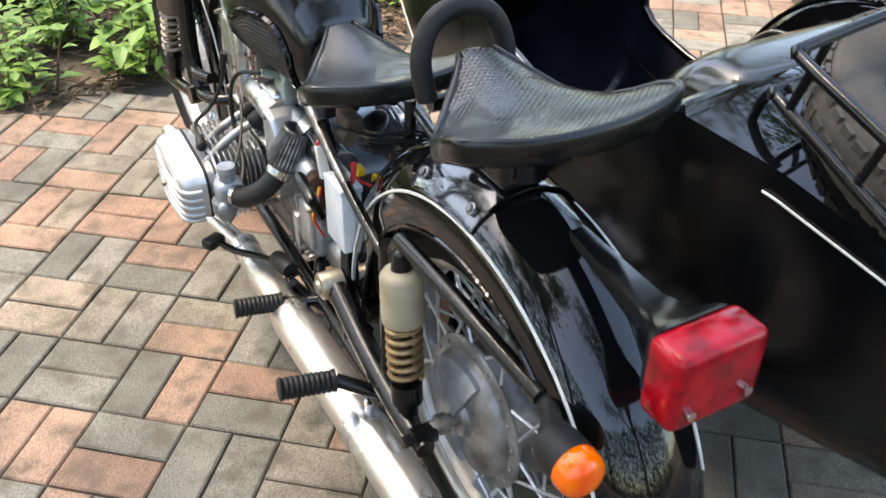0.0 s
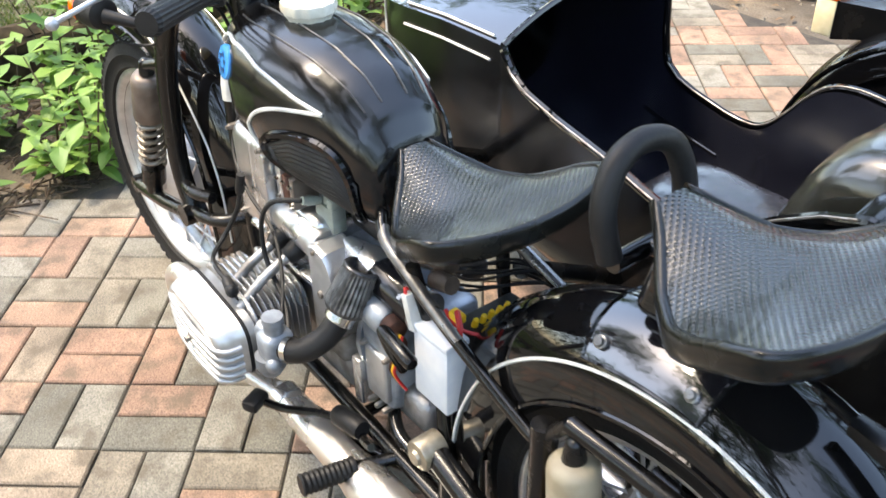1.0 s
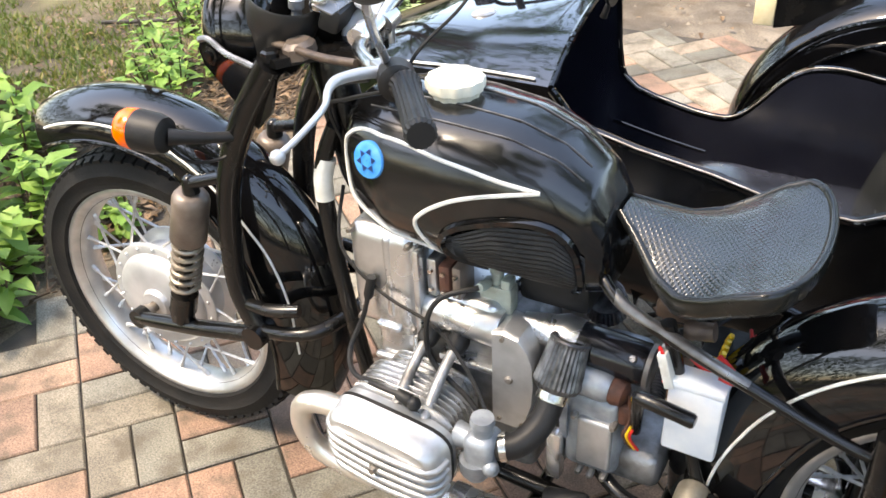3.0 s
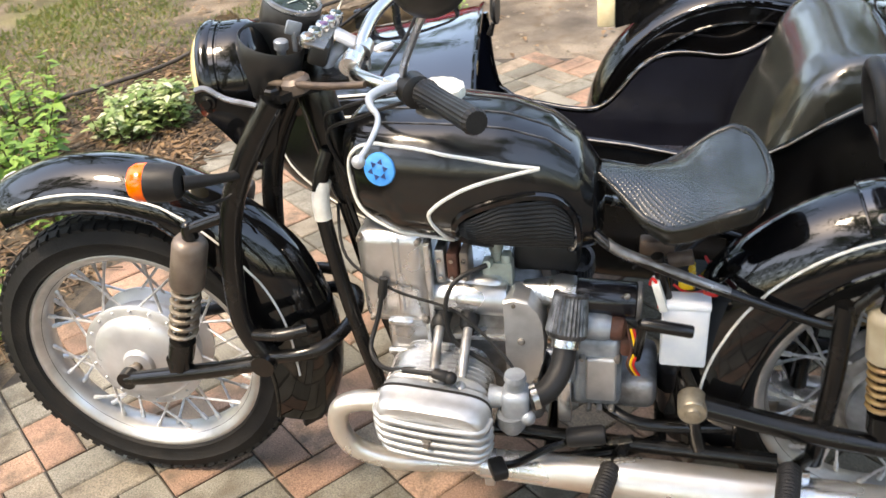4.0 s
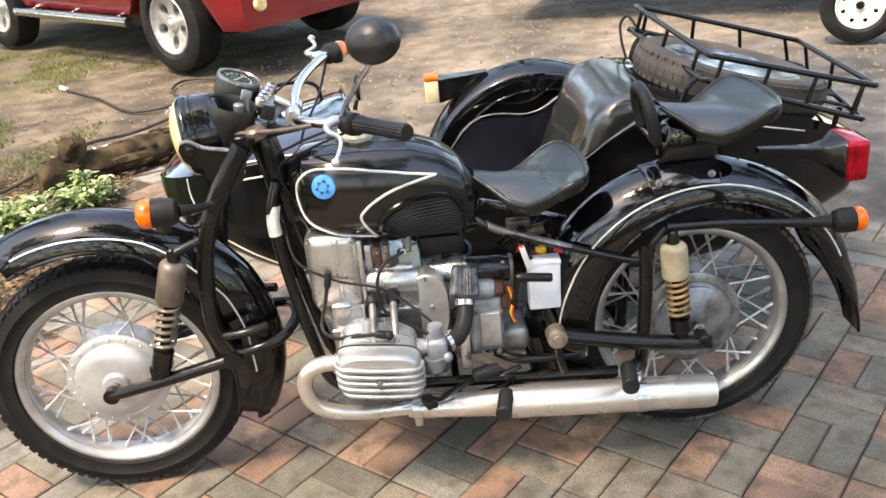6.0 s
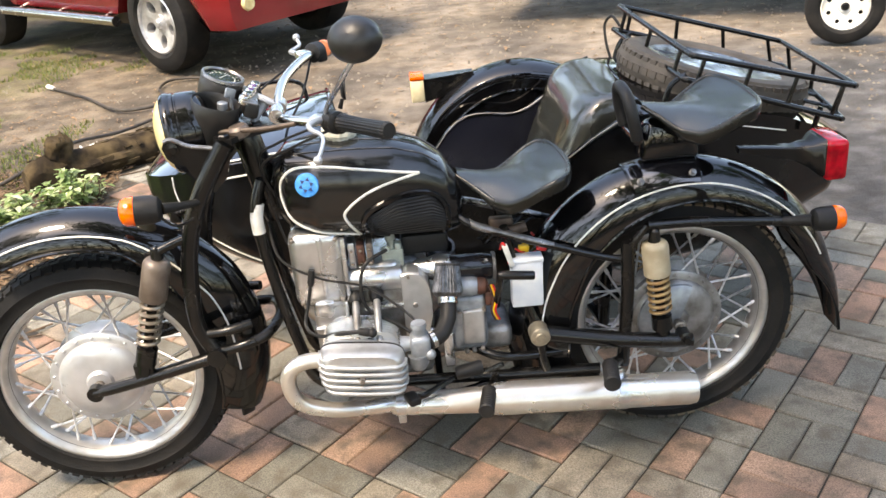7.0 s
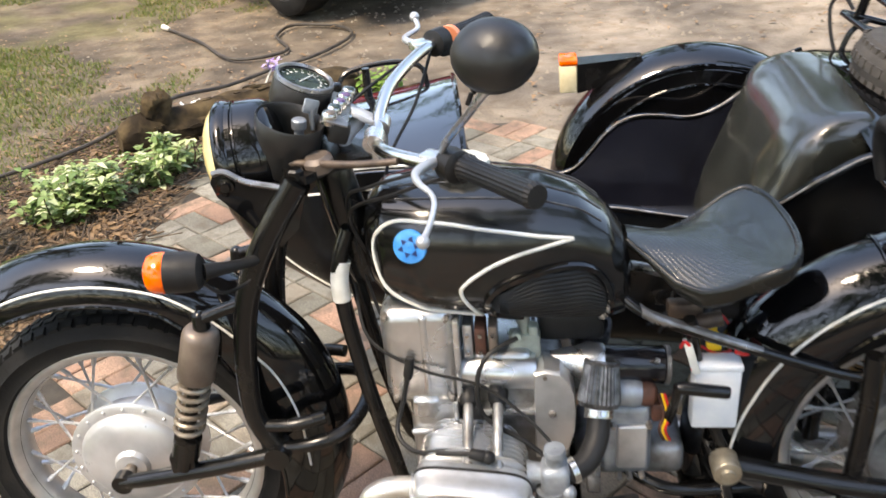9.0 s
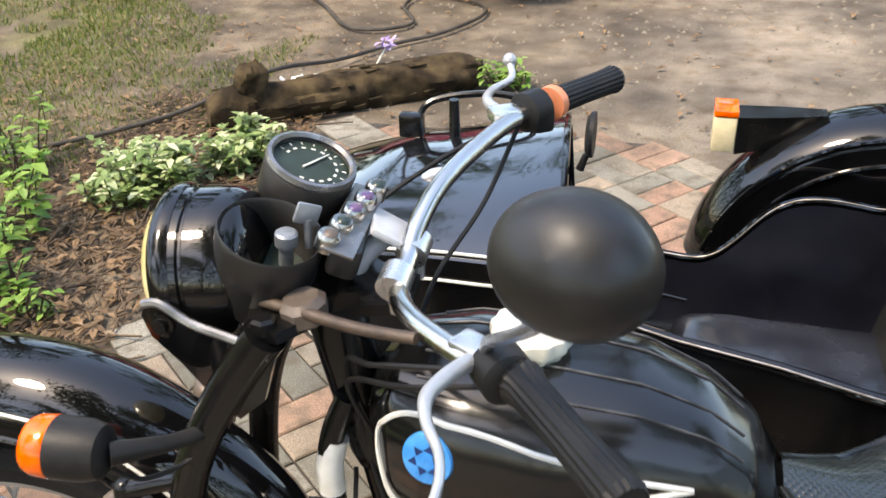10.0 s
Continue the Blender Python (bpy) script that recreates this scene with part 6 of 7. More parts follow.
def plant(c, rad, h, n, size, material, label, stems=10, seed=1):
    rnd = random.Random(seed)
    ob = thing("garden_plant", label, "plant", (c[0], c[1], 0), group="plants beside the paving")
    sb, lb = B(), B()
    for i in range(stems):
        a = rnd.uniform(0, 6.28)
        r = rad * math.sqrt(rnd.random())
        base = V(c[0] + r * .6 * math.cos(a), c[1] + r * .6 * math.sin(a), -.01)
        top = V(c[0] + r * math.cos(a), c[1] + r * math.sin(a), h * rnd.uniform(.4, 1))
        mid = base.lerp(top, .5) + V(rnd.uniform(-.03, .03), rnd.uniform(-.03, .03), 0)
        line = spline([base, mid, top], 5)
        tube(sb, line, [.005, .002], 5, smooth=False)
        for k in range(n // stems):
            p = line[rnd.randint(2, len(line) - 1)] + V(rnd.uniform(-.02, .02), rnd.uniform(-.02, .02), rnd.uniform(-.02, .02))
            b = rnd.uniform(0, 6.28)
            leaf(lb, p, (math.cos(b), math.sin(b), rnd.uniform(-.3, .6)), size * rnd.uniform(.5, 1.25), rnd.uniform(.1, .6))
    part("stem", sb, WOODM, ob)
    part("foliage", lb, material, ob)


k = 0
for c, rad, h, n, sz in (((-1.62, -.42), .2, .26, 140, .075), ((-1.6, -.05), .2, .34, 190, .085), ((-1.72, .28), .22, .36, 240, .09), ((-1.95, -.25), .24, .34, 200, .08), ((-2.0, .2), .22, .45, 200, .1), ((-1.75, -.85), .25, .24, 170, .07), ((-1.55, .5), .14, .18, 110, .06), ((-2.15, .62), .25, .4, 190, .09)):
    k += 1
    plant(c, rad, h, n, sz, LEAF, "bright green leafy plant at the edge of the paving", 12, k)
for c, rad, h, n, sz in (((-2.15, 1.5), .22, .34, 200, .07), ((-1.95, 1.22), .2, .3, 180, .065), ((-2.4, 1.9), .2, .26, 150, .06), ((-1.75, 1.05), .12, .16, 90, .05)):
    k += 1
    plant(c, rad, h, n, sz, LEAF, "small green weeds at the edge of the lawn", 12, k)
for c, rad, h, n, sz in (((-.74, 3.22), .12, .12, 190, .05),):
    k += 1
    plant(c, rad, h, n, sz, LEAF, "bright green weed tuft beside the log", 14, k)
for c, rad, h, n, sz in (((-1.87, 1.8), .17, .17, 620, .05), ((-1.74, 1.98), .17, .19, 700, .05), ((-1.6, 2.16), .15, .19, 620, .05), ((-1.95, 2.02), .15, .13, 380, .045), ((-1.52, 2.3), .1, .13, 240, .04)):
    k += 1
    plant(c, rad, h, n, sz, IVY, "pale variegated ivy clump on bare earth", 16, k)


def log_thing(a, b, r, label, seed, cat="log", name="log"):
    rnd = random.Random(seed)
    a, b = Vector(a), Vector(b)
    ob = thing(name, label, cat, (a.x, a.y, 0))
    bm = B()
    w = (b - a).normalized()
    u = w.orthogonal().normalized()
    v = w.cross(u)
    rg = []
    for i in range(41):
        t = i / 40
        ring = []
        for q in range(32):
            f = 2 * math.pi * q / 32
            rr = r * (1 + .3 * noise.noise(V(t * 4 + seed, math.cos(f) * 1.3, math.sin(f) * 1.3)) + .14 * noise.noise(V(t * 14, math.cos(f) * 5, math.sin(f) * 5 + seed)))
            if min(i, 40 - i) < 3:
                rr *= (.6, .86, .96)[min(i, 40 - i)]
            ring.append(a.lerp(b, t) + w * (.05 * noise.noise(V(math.cos(f) * 3, math.sin(f) * 3, seed)) if i == 40 else 0) + (u * math.cos(f) + v * math.sin(f)) * rr)
        rg.append(ring)
    loft(bm, rg)
    part("trunk", bm, LOGM, ob)
    bm = B()
    for i in range(70 if (b - a).length > .5 else 16):
        t, f = rnd.uniform(.03, .8), rnd.uniform(0, 6.28)
        d = u * math.cos(f) + v * math.sin(f)
        e = w.cross(d)
        p = a.lerp(b, t) + d * r * rnd.uniform(.93, 1.1)
        hl, hw2 = rnd.uniform(.015, .05), rnd.uniform(.006, .016)
        q = [bm.verts.new(p + w * (hl * s1) + e * (hw2 * s2) + d * z_) for z_ in (0, .008) for s1, s2 in ((-1, -.5), (.9, -1), (1, .7), (-.8, 1))]
        bm.faces.new(q[4:])
        for j in range(4):
            bm.faces.new((q[j], q[(j + 1) % 4], q[4 + (j + 1) % 4], q[4 + j]))
    tagged(part("bark", bm, LOGM, ob), kind="stuff")


log_thing((-1.88, 2.5, .06), (-.88, 3.27, .055), .095, "weathered fallen log lying across the earth", 3)
log_thing((-2.4, -1.6, .09), (-2.45, .9, .09), .1, "weathered log edging behind the plants", 5)
log_thing((-1.735, 2.62, -.04), (-1.705, 2.6, .25), .066, "short cut tree stump", 8, "stump", "tree_stump")
hose = thing("garden_hose", "black garden hose looped on the earth", "hose", (-1.4, 4.2, 0))
bm = B()
tube(bm, [(-2.46, 4.8, .012), (-2.1, 4.4, .012), (-1.81, 4.0, .012), (-1.6, 3.96, .012), (-1.45, 4.12, .012), (-1.6, 4.45, .012), (-1.54, 4.72, .012), (-1.21, 4.62, .012), (-1.09, 4.36, .012), (-1.23, 3.97, .012), (-1.43, 3.73, .012), (-1.62, 3.37, .03), (-1.8, 2.95, .1), (-2.08, 2.52, .03), (-2.57, 2.03, .012), (-2.95, 1.8, .012)], .0105, 8)
part("pipe", bm, mat("dusty_hose_rubber", (.018, .014, .01), .6, 0, (.05, .04, .028), 9), hose)
bm = B()
rods(bm, (-2.45, 4.79, .014), (-2.52, 4.87, .014), [(0, .012), (.1, .016), (.5, .016), (.6, .019), (1, .019)], 12)
part("coupling", bm, CREAM, hose, "pale hose end coupling")
scrap = thing("plastic_scrap", "crumpled white plastic strips lying by the log", "scrap", (-1.62, 2.9, .1))
rnd = random.Random(17)
bm = B()
for i in range(5):
    a = rnd.uniform(-.2, .6)
    p = V(-1.57 + .025 * i, 2.78 + .02 * i + rnd.uniform(-.03, .03), .085)
    line = spline([p + V(math.cos(a) * d - .1, math.sin(a) * d, rnd.uniform(-.01, .05)) for d in (0, .05, .1, .15)], 4)
    loft(bm, [[q + V(0, -.007, 0), q + V(0, .007, .006), q + V(0, .007, .004), q + V(0, -.007, -.002)] for q in line])
part("strip", bm, WHITE, scrap)
fl = thing("purple_flower", "purple and white flower on a pale stalk", "flower", (-1.3, 3.05, 0))
bm = B()
tube(bm, [(-1.36, 2.98, 0), (-1.31, 3.06, .12), (-1.27, 3.12, .2)], .004, 6)
part("stalk", bm, CREAM, fl)
PUR = mat("purple_petal", (.16, .06, .32), .6, 0, (.5, .45, .6), 60)
bm = B()
rnd = random.Random(4)
for i in range(26):
    leaf(bm, V(-1.27, 3.12, .2) + V(rnd.uniform(-.03, .03), rnd.uniform(-.03, .03), rnd.uniform(-.02, .03)), (rnd.uniform(-1, 1), rnd.uniform(-1, 1), rnd.uniform(-.2, 1)), .035)
part("petals", bm, PUR, fl)

# grass, mown short beyond the plants, and dry leaves
rnd = random.Random(11)
bm = B()
for i in range(120000):
    x, y = -rnd.uniform(1.9, 6.5), rnd.uniform(-2.5, 6.5)
    d = noise.noise(V(x * .9, y * .9, 3.3)) + .5 * noise.noise(V(x * 4, y * 4, 1.3)) + (.4 if y < 1.6 else .25 if x > -3.4 and y < 3.3 else -.12 if x < -2.4 else -.3)
    if x > -2.2 and y < 2.4 or d < 0:
        continue
    a = rnd.uniform(0, 6.28)
    h = rnd.uniform(.01, .038)
    wv = V(math.cos(a), math.sin(a), 0) * rnd.uniform(.003, .006)
    p = V(x, y, -.02)
    tip = p + V(rnd.uniform(-.03, .03), rnd.uniform(-.03, .03), h + .01)
    bm.faces.new([bm.verts.new(q) for q in (p - wv, p + wv, tip)])
for i in range(120000):
    x, y = -rnd.uniform(2.05, 8.0), rnd.uniform(-5.0, 1.75)
    if x > -2.3 + .3 * noise.noise(V(0, y * 2.1, 4.4)) or rnd.random() < max((-y - 2.6) / 2.4, (-x - 6) / 2):
        continue
    if noise.noise(V(x * 1.3, y * 1.3, 7.7)) + .5 * noise.noise(V(x * 5, y * 5, 2.2)) < -.22 + max(0, y - .9) * .4:
        continue
    a = rnd.uniform(0, 6.28)
    wv = V(math.cos(a), math.sin(a), 0) * rnd.uniform(.005, .009)
    p = V(x, y, -.02)
    tip = p + V(rnd.uniform(-.04, .04), rnd.uniform(-.04, .04), rnd.uniform(.025, .06))
    bm.faces.new([bm.verts.new(q) for q in (p - wv, p + wv, tip)])
go = new("lawn_grass", mesh_of("lawn_grass", bm, GRASS))
tagged(go, "patchy short lawn grass, partly dry", "grass", kind="stuff")
bm = B()
for i in range(7400):
    x, y = rnd.uniform(-3.2, -1.4), rnd.uniform(-1.5, 4)
    if i > 1500:
        x, y = rnd.triangular(-2.6, -1.4, -1.5), rnd.uniform(.4, 2.9)
    if i > 4200:
        x, y = rnd.uniform(-4.6, -1.5), rnd.uniform(1.7, 6.0)
        if noise.noise(V(x * .8, y * .8, 6.1)) < rnd.uniform(-.3, .35):
            continue
    if i < 1500 and rnd.random() < .5:
        x, y = rnd.uniform(-2.5, 3.5), rnd.uniform(2.7, 7.5)
    a = rnd.uniform(0, 6.28)
    leaf(bm, V(x, y, rnd.uniform(.0, .012)), (math.cos(a), math.sin(a), rnd.uniform(-.05, .2)), rnd.uniform(.02, .06) * (.6 if i > 4200 else 1), .4, rnd.uniform(.25, .6))
lo = new("leaf_litter", mesh_of("leaf_litter", bm, LITTER))
tagged(lo, "scattered dry brown leaves", "leaves", kind="stuff")
bm = B()
for i in range(3200):
    x, y = rnd.uniform(-2.3, -1.42), rnd.uniform(-1.2, 2.8)
    a = rnd.uniform(0, 3.14)
    L = rnd.uniform(.05, .2) if i < 900 else rnd.uniform(.015, .07)
    rod(bm, (x, y, .004), (x + L * math.cos(a), y + L * math.sin(a), rnd.uniform(.004, .02)), rnd.uniform(.0015, .004), 5)
gr = B()
for i in range(5200):
    x, y = rnd.uniform(-3.0, 5.5), rnd.uniform(2.2, 8.5)
    if paved(x, y):
        continue
    s_ = rnd.uniform(.004, .016)
    t_ = [gr.verts.new((x + s_ * dx, y + s_ * dy, -.014 + s_ * dz)) for dx, dy, dz in ((-1, -.6, 0), (.9, -.8, 0), (.3, 1, 0), (rnd.uniform(-.3, .3), rnd.uniform(-.3, .3), .9))]
    for f_ in ((0, 1, 3), (1, 2, 3), (2, 0, 3)):
        gr.faces.new([t_[q] for q in f_])
gt = new("yard_grit", mesh_of("yard_grit", gr, PEBBLE))
tagged(gt, "loose grit and small stones on the yard", "gravel", kind="stuff")
tw = new("twigs", mesh_of("twigs", bm, WOODM))
tagged(tw, "thin dry twigs on the earth", "twigs", kind="stuff")


# ---- unseen trees round the yard; crowns over it, placed for shade and reflections ----
TREELEAF = leaf_material("tree_leaf", (.03, .075, .012), (.09, .17, .03))


def tree(c, h, rad, n, seed, lean=(0, 0)):
    rnd = random.Random(seed)
    ob = thing("tree", "tall unseen broad-leaved tree placed for shade and reflections", "tree", (c[0], c[1], 0), group="trees round the yard")
    bm = B()
    top = V(c[0] + lean[0], c[1] + lean[1], h)
    tube(bm, [(c[0], c[1], -.1), (c[0] + .1, c[1], h * .35), top.lerp(V(c[0], c[1], h), .4) - V(0, 0, h * .3), top], [.24, .19, .13, .05], 10)
    tips = []
    for i in range(16):
        a = rnd.uniform(0, 6.28)
        z0 = rnd.uniform(.4, .85)
        p0 = V(c[0], c[1], 0).lerp(top, z0)
        p0.z = h * z0
        r = rad * rnd.uniform(.45, 1)
        p2 = top + V(math.cos(a) * r, math.sin(a) * r, rnd.uniform(-.32, .18) * h)
        p1 = p0.lerp(p2, .5) + V(rnd.uniform(-.3, .3), rnd.uniform(-.3, .3), .3)
        tube(bm, [p0, p1, p2], [.07, .04, .012], 6)
        tips += [p1.lerp(p2, t) for t in (.3, .65, 1)]
    part("trunk", bm, WOODM, ob)
    bm = B()
    for i in range(n):
        t = rnd.choice(tips)
        p = t + V(rnd.gauss(0, .38), rnd.gauss(0, .38), rnd.gauss(0, .28))
        leaf(bm, p, (rnd.uniform(-1, 1), rnd.uniform(-1, 1), rnd.uniform(-.8, .4)), rnd.uniform(.1, .22), .4, .6)
    part("crown", bm, TREELEAF, ob)


tree((-6.0, -4.4), 7.0, 3.0, 4600, 31, (-.4, .2))
tree((2.8, -6.0), 7.0, 2.4, 6200, 32, (-2.5, 3.4))
tree((8.2, .6), 7.0, 3.4, 4600, 33, (-1.6, -.6))
tree((-1.0, -8.5), 7.0, 3.0, 4200, 35, (0, .6))
tree((-12.0, 7.0), 6.6, 3.0, 4200, 36, (1.0, -.5))
tree((-9.5, 11.0), 9.0, 3.4, 8000, 41, (.5, -.5))
tree((-7.0, 16.0), 9.0, 3.2, 3000, 37, (.5, -.5))
tree((-1.0, 17.0), 8.0, 3.4, 7000, 39, (.3, -.5))
tree((-8.0, 8.0), 10.0, 3.4, 2600, 43, (1.2, -1.0))
tree((1.5, 12.5), 11.0, 3.6, 2800, 44, (-.3, -1.2))
tree((2.6, 17.0), 7.2, 3.4, 7000, 42, (.2, -.4))
tree((6.6, 15.5), 7.4, 3.2, 7000, 38, (-.5, -.5))


# an unseen hedge, added to close the yard and darken the paint's reflections
hedge = thing("hedge", "added unseen dark green hedge that darkens the reflections", "hedge", (0, -7.5, 0))
bm = B()
rnd = random.Random(41)
for i in range(34000):
    if i % 8 > 4:
        x, y = rnd.uniform(-10, 11), 14.0 + rnd.gauss(0, .35)
    elif i % 3 == 0:
        x, y = -9.5 + rnd.gauss(0, .35), rnd.uniform(-8, 14)
    elif i % 3 == 1:
        x, y = rnd.uniform(-10, 11), -7.5 + rnd.gauss(0, .35)
    else:
        x, y = 10.5 + rnd.gauss(0, .35), rnd.uniform(-8, 8)
    z = rnd.uniform(0, (3.3 if y > 12.5 else 4.6) + .5 * noise.noise(V(x * .5, y * .5, 0)))
    leaf(bm, V(x, y, z), (rnd.uniform(-1, 1), rnd.uniform(-1, 1), rnd.uniform(-.6, .5)), rnd.uniform(.18, .36), .4, .75)
part("foliage", bm, TREELEAF, hedge)
bm = B()
for i in range(60):
    x, y = (rnd.uniform(-10, 11), -7.5) if i % 2 else (-9.5 if i % 4 else 10.5, rnd.uniform(-8, 8))
    tube(bm, [(x, y, -.1), (x + rnd.uniform(-.2, .2), y, 1.2), (x + rnd.uniform(-.4, .4), y, 2.4)], [.04, .03, .01], 6)
tagged(part("stem", bm, WOODM, hedge), kind="stuff")

# ---- vehicles behind ----
def tyre_wheel(parent, c, normal, R, wd, rim_mat, spokes, label, steel=False):
    c, w = Vector(c), Vector(normal).normalized()
    u = V(0, 0, 1)
    v = w.cross(u)
    f3 = (u, v, w)
    bm = B()
    h = wd / 2
    ri = R * .62
    lathe(bm, c, None, [(ri, -h * .8), (ri * 1.12, -h), (R * .88, -h), (R * .97, -h * .82), (R, -h * .4), (R, h * .4), (R * .97, h * .82), (R * .88, h), (ri * 1.12, h), (ri, h * .8), (ri * .98, 0)], 48, loop=True, frame3=f3)
    wh = part("wheel", bm, RUBBER, parent, "black tyre")
    bm = B()
    lathe(bm, c, None, [(ri, h * .85), (ri * .95, h * .9), (ri * .9, h * .6), (ri * .86, h * .2), (ri * .86, -h * .6)], 40, frame3=f3)
    lathe(bm, c, None, [(.0005, h * .62), (R * .16, h * .62), (R * .18, h * .5), (R * .18, 0)], 24, frame3=f3)
    part("rim", bm, rim_mat, wh, label)
    # a dished disc pierced by rounded holes
    r0, r1, rc, hr, ht = (ri * .2, ri * .94, ri * .7, ri * .1, ri * .1) if steel else (ri * .2, ri * .94, ri * .6, ri * .22, ri * .17)
    bm = B()
    for i in range(spokes):
        outer, hole, back = [], [], []
        for k in range(32):
            g = 2 * math.pi * k / 32
            a, b = math.cos(g), math.sin(g)
            m_ = max(abs(a), abs(b))
            for lst, r, da, dz in ((outer, rc + (r1 - rc if a > 0 else rc - r0) * a / m_, b / m_ * math.pi / spokes, 0), (hole, rc + hr * a, ht * b / rc * (1 - .25 * a), -.04), (back, rc + hr * .9 * a, ht * .9 * b / rc * (1 - .25 * a), -.4)):
                f = 2 * math.pi * (i + .5) / spokes + da
                lst.append(c + (u * math.cos(f) + v * math.sin(f)) * r + w * h * (.5 + .26 * (r / ri) ** 2 + dz))
        loft(bm, [outer, hole, back], caps=False)
    part("wheel_disc", bm, rim_mat, wh)
    bm = B()
    lathe(bm, c, None, [(.0005, h * .86), (ri * .12, h * .84), (ri * .17, h * .74), (ri * .19, h * .5)], 20, frame3=f3)
    part("hub_cap", bm, BLACKF if steel else rim_mat, wh)
    bm = B()
    lathe(bm, c, None, [(.0005, 0), (ri * .9, 0), (ri * .9, -.02)], 24, frame3=f3)
    part("brake_disc", bm, BLACKF, wh)


car = thing("red_suv", "dark red four-wheel-drive car parked on the yard", "car", (-2.4, 6.2, 0))
fw = V(.73, -.68, 0).normalized()
ax = V(.68, .73, 0).normalized()
c0 = V(-1.58, 5.05, .38)
ALLOY = mat("silver_alloy", (.55, .55, .55), .35, .7, (.4, .4, .4), 20)
for cc_, nn in ((c0, -ax), (c0 + ax * 1.5, ax), (c0 - fw * 2.7, -ax), (c0 - fw * 2.7 + ax * 1.5, ax)):
    tyre_wheel(car, cc_, nn, .37, .25, ALLOY, 5, "five-spoke silver alloy")


def car_pt(f, a, z):
    return c0 + fw * f + ax * a + V(0, 0, z - .38)


bm = B()
rg = []
for f, zb, zt, ins in ((.86, .37, .8, .22), (.8, .355, .98, .08), (.6, .36, 1.05, .0), (.42, .62, 1.08, -.03), (.3, .78, 1.1, -.05), (0, .86, 1.12, -.05), (-.3, .78, 1.14, -.05), (-.44, .55, 1.15, -.03), (-.55, .42, 1.16, 0), (-1.2, .42, 1.2, 0), (-2.2, .42, 1.2, 0), (-2.3, .6, 1.2, -.03), (-2.45, .78, 1.2, -.05), (-2.7, .86, 1.2, -.05), (-2.95, .78, 1.2, -.05), (-3.1, .5, 1.2, 0), (-3.5, .5, 1.15, .03)):
    a0, a1 = -.1 + ins, 1.6 - ins
    rg.append([car_pt(f, a0 + .03, zb), car_pt(f, a0, zb + .1), car_pt(f, a0, zt - .2), car_pt(f, a0 + .06, zt), car_pt(f, a1 - .06, zt), car_pt(f, a1, zt - .2), car_pt(f, a1, zb + .1), car_pt(f, a1 - .03, zb)])
loft(bm, rg)
part("body", bm, REDPAINT, car, "dark red painted body", sharp=30)
bm = B()
rg = []
for f, z, ins in ((-.75, 1.15, .05), (-1.3, 1.7, .15), (-3.2, 1.72, .15), (-3.45, 1.15, .05)):
    rg.append([car_pt(f, -.08 + ins, z - .02), car_pt(f, 1.58 - ins, z - .02), car_pt(f, 1.58 - ins, z), car_pt(f, -.08 + ins, z)])
loft(bm, rg)
part("cabin", bm, REDPAINT, car, sharp=30)
bm = B()
rg = [[car_pt(f, a, z) for a, z in ((.0, .42), (.1, .3), (1.4, .3), (1.5, .42))] for f in (.5, .0, -3.3)]
loft(bm, rg)
part("underbody", bm, BLACKF, car)
bm = B()
rod(bm, car_pt(-.48, -.14, .38), car_pt(-2.25, -.14, .38), .04, 14)
for f in (-.7, -1.4, -2.05):
    rod(bm, car_pt(f, -.14, .38), car_pt(f, .1, .44), .02)
part("side_step", bm, CHROME, car, "chrome tube side step")
for a in (.11, 1.39):
    bm = B()
    p = car_pt(.85, a, .535)
    rods(bm, p - fw * .05, p + fw * .012, [(0, .055), (.8, .055), (1, .045)], 20)
    part("fog_lamp", bm, HLGLASS, car, "round fog lamp")

trailer = thing("trailer", "dark trailer with a white spoked wheel", "trailer", (3.3, 4.9, 0))
tyre_wheel(trailer, (3.12, 3.9, .25), (-.35, -.94, 0), .25, .15, WHITEP, 8, "white steel wheel with eight holes", True)
bm = B()
box(bm, (2.6, 5.6, .66), (3.2, 1.2, .3), .02, pose(0, 0, 0, 0, 0, -20))
part("trailer_body", bm, BLACKF, trailer)

# ---- paving: basket weave in pairs, last of all ----
pave = thing("pavement", "worn red and grey concrete pavers laid in basket weave", "paving", (0, 0, -.02), kind="structure")
PA, PX, PY, PITCH = radians(49.6), -.628, -.469, .2015
E1, E2 = V(math.cos(PA), math.sin(PA), 0), V(math.sin(PA), -math.cos(PA), 0)


def paver_mesh(island):
    bm = B()
    L, W, H, b = .1965, .0965, .045, .004
    o = [(-1, -1), (1, -1), (1, 1), (-1, 1)]
    lo_ = [bm.verts.new((x * L / 2, y * W / 2, -H)) for x, y in o]
    mi = [bm.verts.new((x * L / 2, y * W / 2, -b)) for x, y in o]
    hi = [bm.verts.new((x * (L / 2 - b), y * (W / 2 - b), 0)) for x, y in o]
    bm.faces.new(hi)
    for i in range(4):
        j = (i + 1) % 4
        bm.faces.new((lo_[i], lo_[j], mi[j], mi[i]))
        bm.faces.new((mi[i], mi[j], hi[j], hi[i]))
    return bm


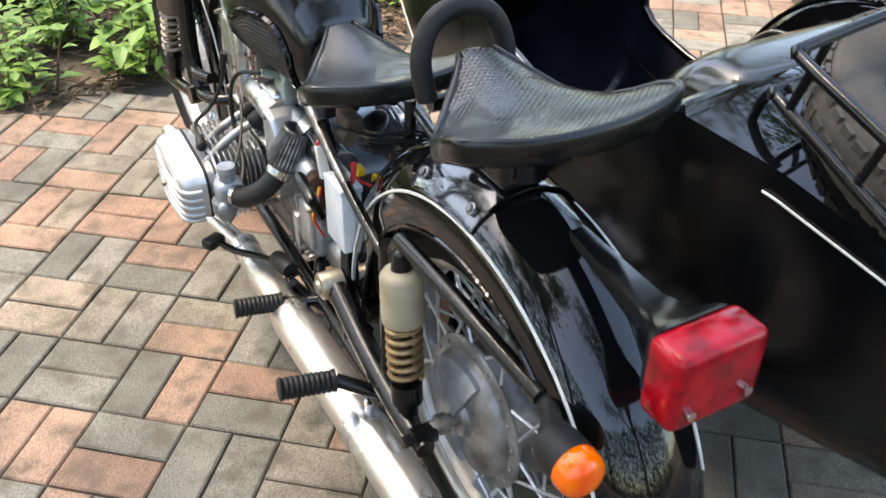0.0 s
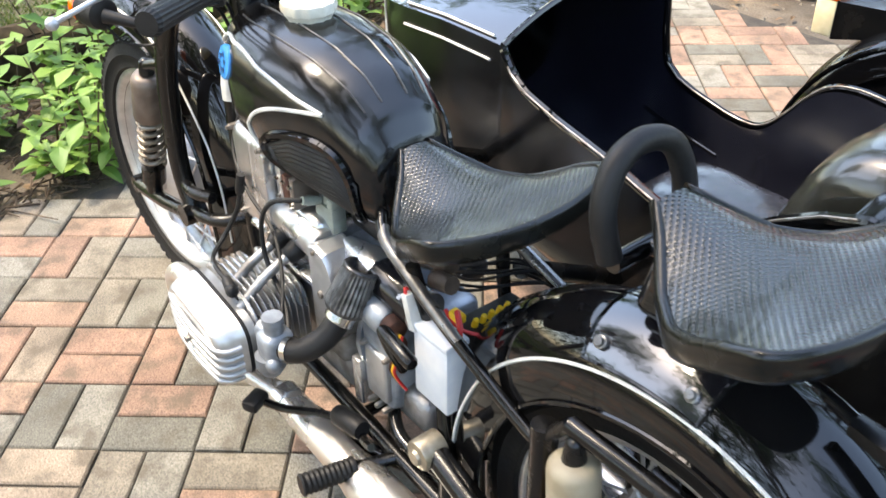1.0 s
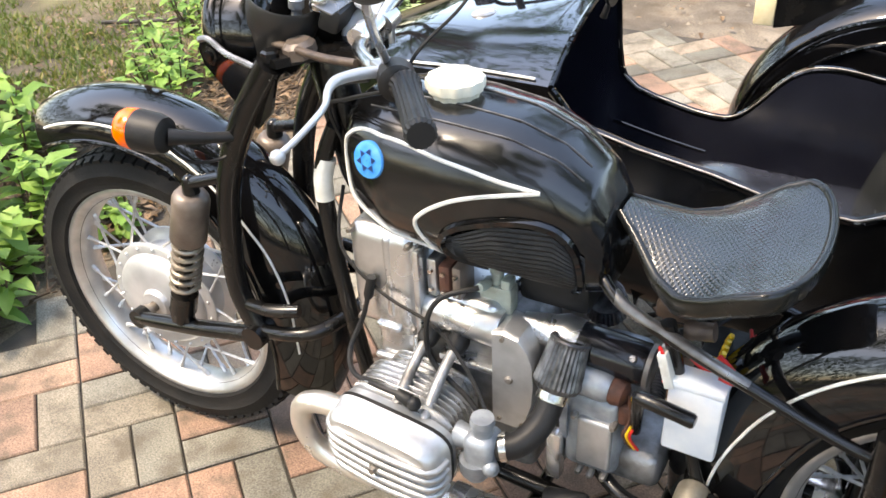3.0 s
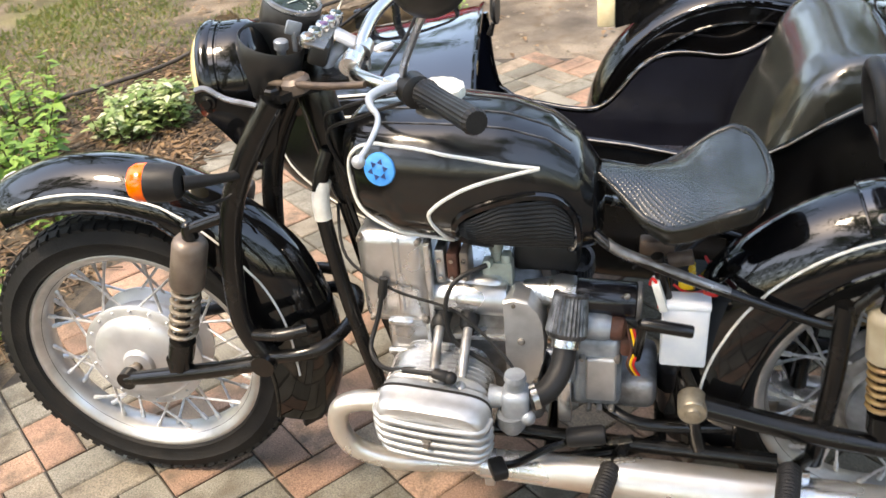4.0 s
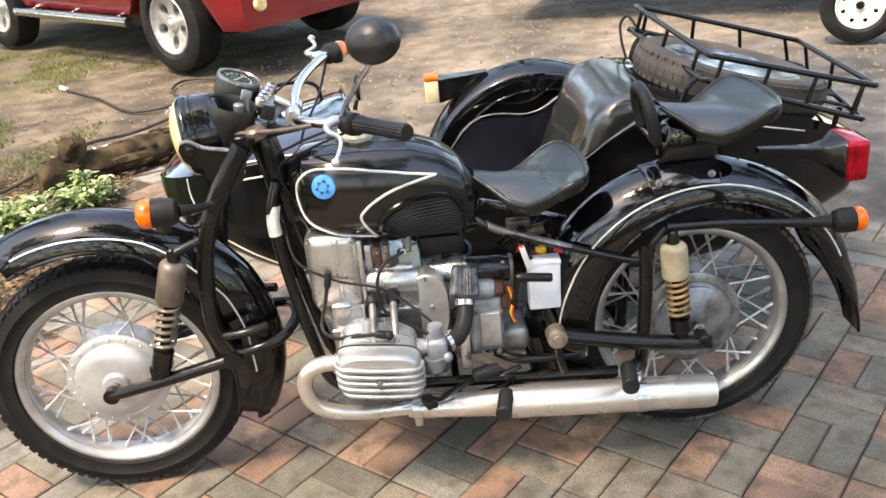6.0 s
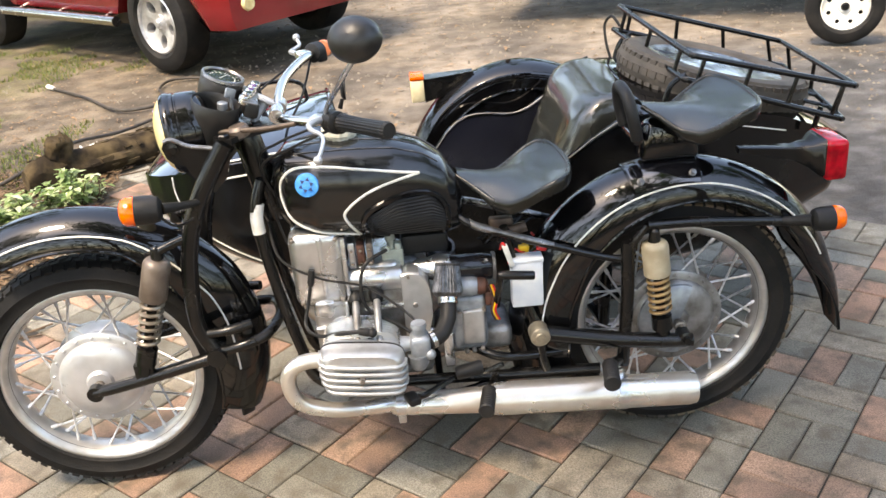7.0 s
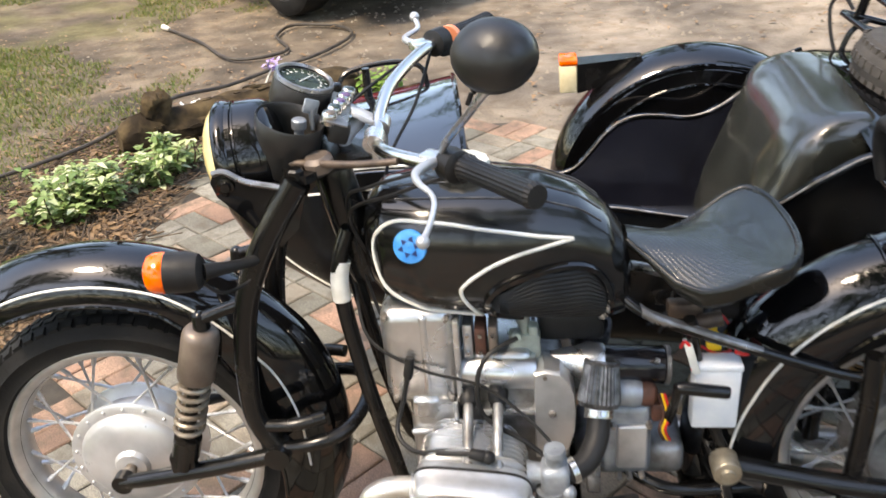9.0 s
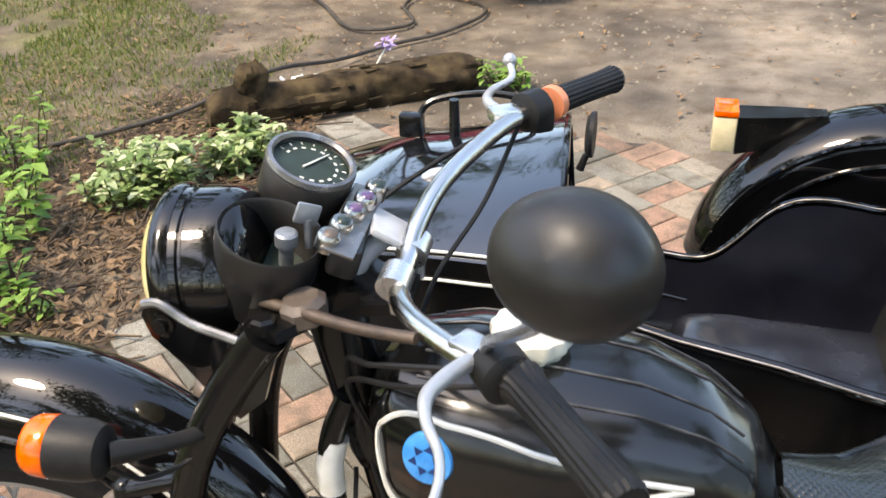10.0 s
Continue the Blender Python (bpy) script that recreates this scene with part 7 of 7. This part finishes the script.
def set_tint(me, v):
    at = me.attributes.new("tint", "FLOAT", "FACE")
    at.data.foreach_set("value", [v] * len(me.polygons))


pm = mesh_of("paver", paver_mesh(0), PAVER, 20)
set_tint(pm, 0.)
rnd = random.Random(21)
far_v, far_f = [], []
base_co = [tuple(v.co) for v in pm.vertices]
base_fc = [tuple(p.vertices) for p in pm.polygons]
spots = []
for i in range(-40, 41):
    for j in range(-40, 41):
        for h in (0, 1):
            if (i + j) % 2:
                u, w, rot = i + .5, j + .25 + .5 * h, PA
            else:
                u, w, rot = i + .25 + .5 * h, j + .5, PA - math.pi / 2
            p = V(PX, PY, 0) + E1 * (u * PITCH) + E2 * (w * PITCH)
            if paved(p.x, p.y):
                spots.append((abs(p.x + .1) * .7 + abs(p.y + .35), p, rot))
spots.sort(key=lambda q: q[0])
for n_, (d, p, rot) in enumerate(spots):
    q = Matrix.Translation((p.x + rnd.uniform(-.001, .001), p.y + rnd.uniform(-.001, .001), rnd.uniform(-.003, .001))) @ Euler((rnd.uniform(-.008, .008), rnd.uniform(-.008, .008), rot + rnd.uniform(-.008, .008) + (math.pi if rnd.random() < .5 else 0))).to_matrix().to_4x4()
    if n_ < 300:
        ob = new("paver", pm)
        ob.parent = pave
        ob.matrix_parent_inverse = Matrix.Translation((0, 0, .02))
        ob.matrix_basis = q
    else:
        k = len(far_v)
        far_v += [tuple(q @ Vector(c)) for c in base_co]
        far_f += [tuple(a + k for a in f) for f in base_fc]
me = bpy.data.meshes.new("far_pavers")
me.from_pydata(far_v, [], far_f)
me.materials.append(PAVER)
set_tint(me, 1.)
fo = new("far_pavers", me)
fo.parent = pave
fo.matrix_parent_inverse = Matrix.Translation((0, 0, .02))
tagged(fo, kind="stuff")
# sandy joints under the pavers
bm = B()
q = [(-1.4, -4.6), (4.6, -4.6), (4.6, -1.25), (0, 2.7), (-1.4, 2.7)]
bm.faces.new([bm.verts.new((x, y, -.009)) for x, y in q])
so = part("joint_sand", bm, mat("joint_sand", (.05, .042, .032), .95, 0, (.028, .024, .019), 20, bump=.5, bscale=300), pave)
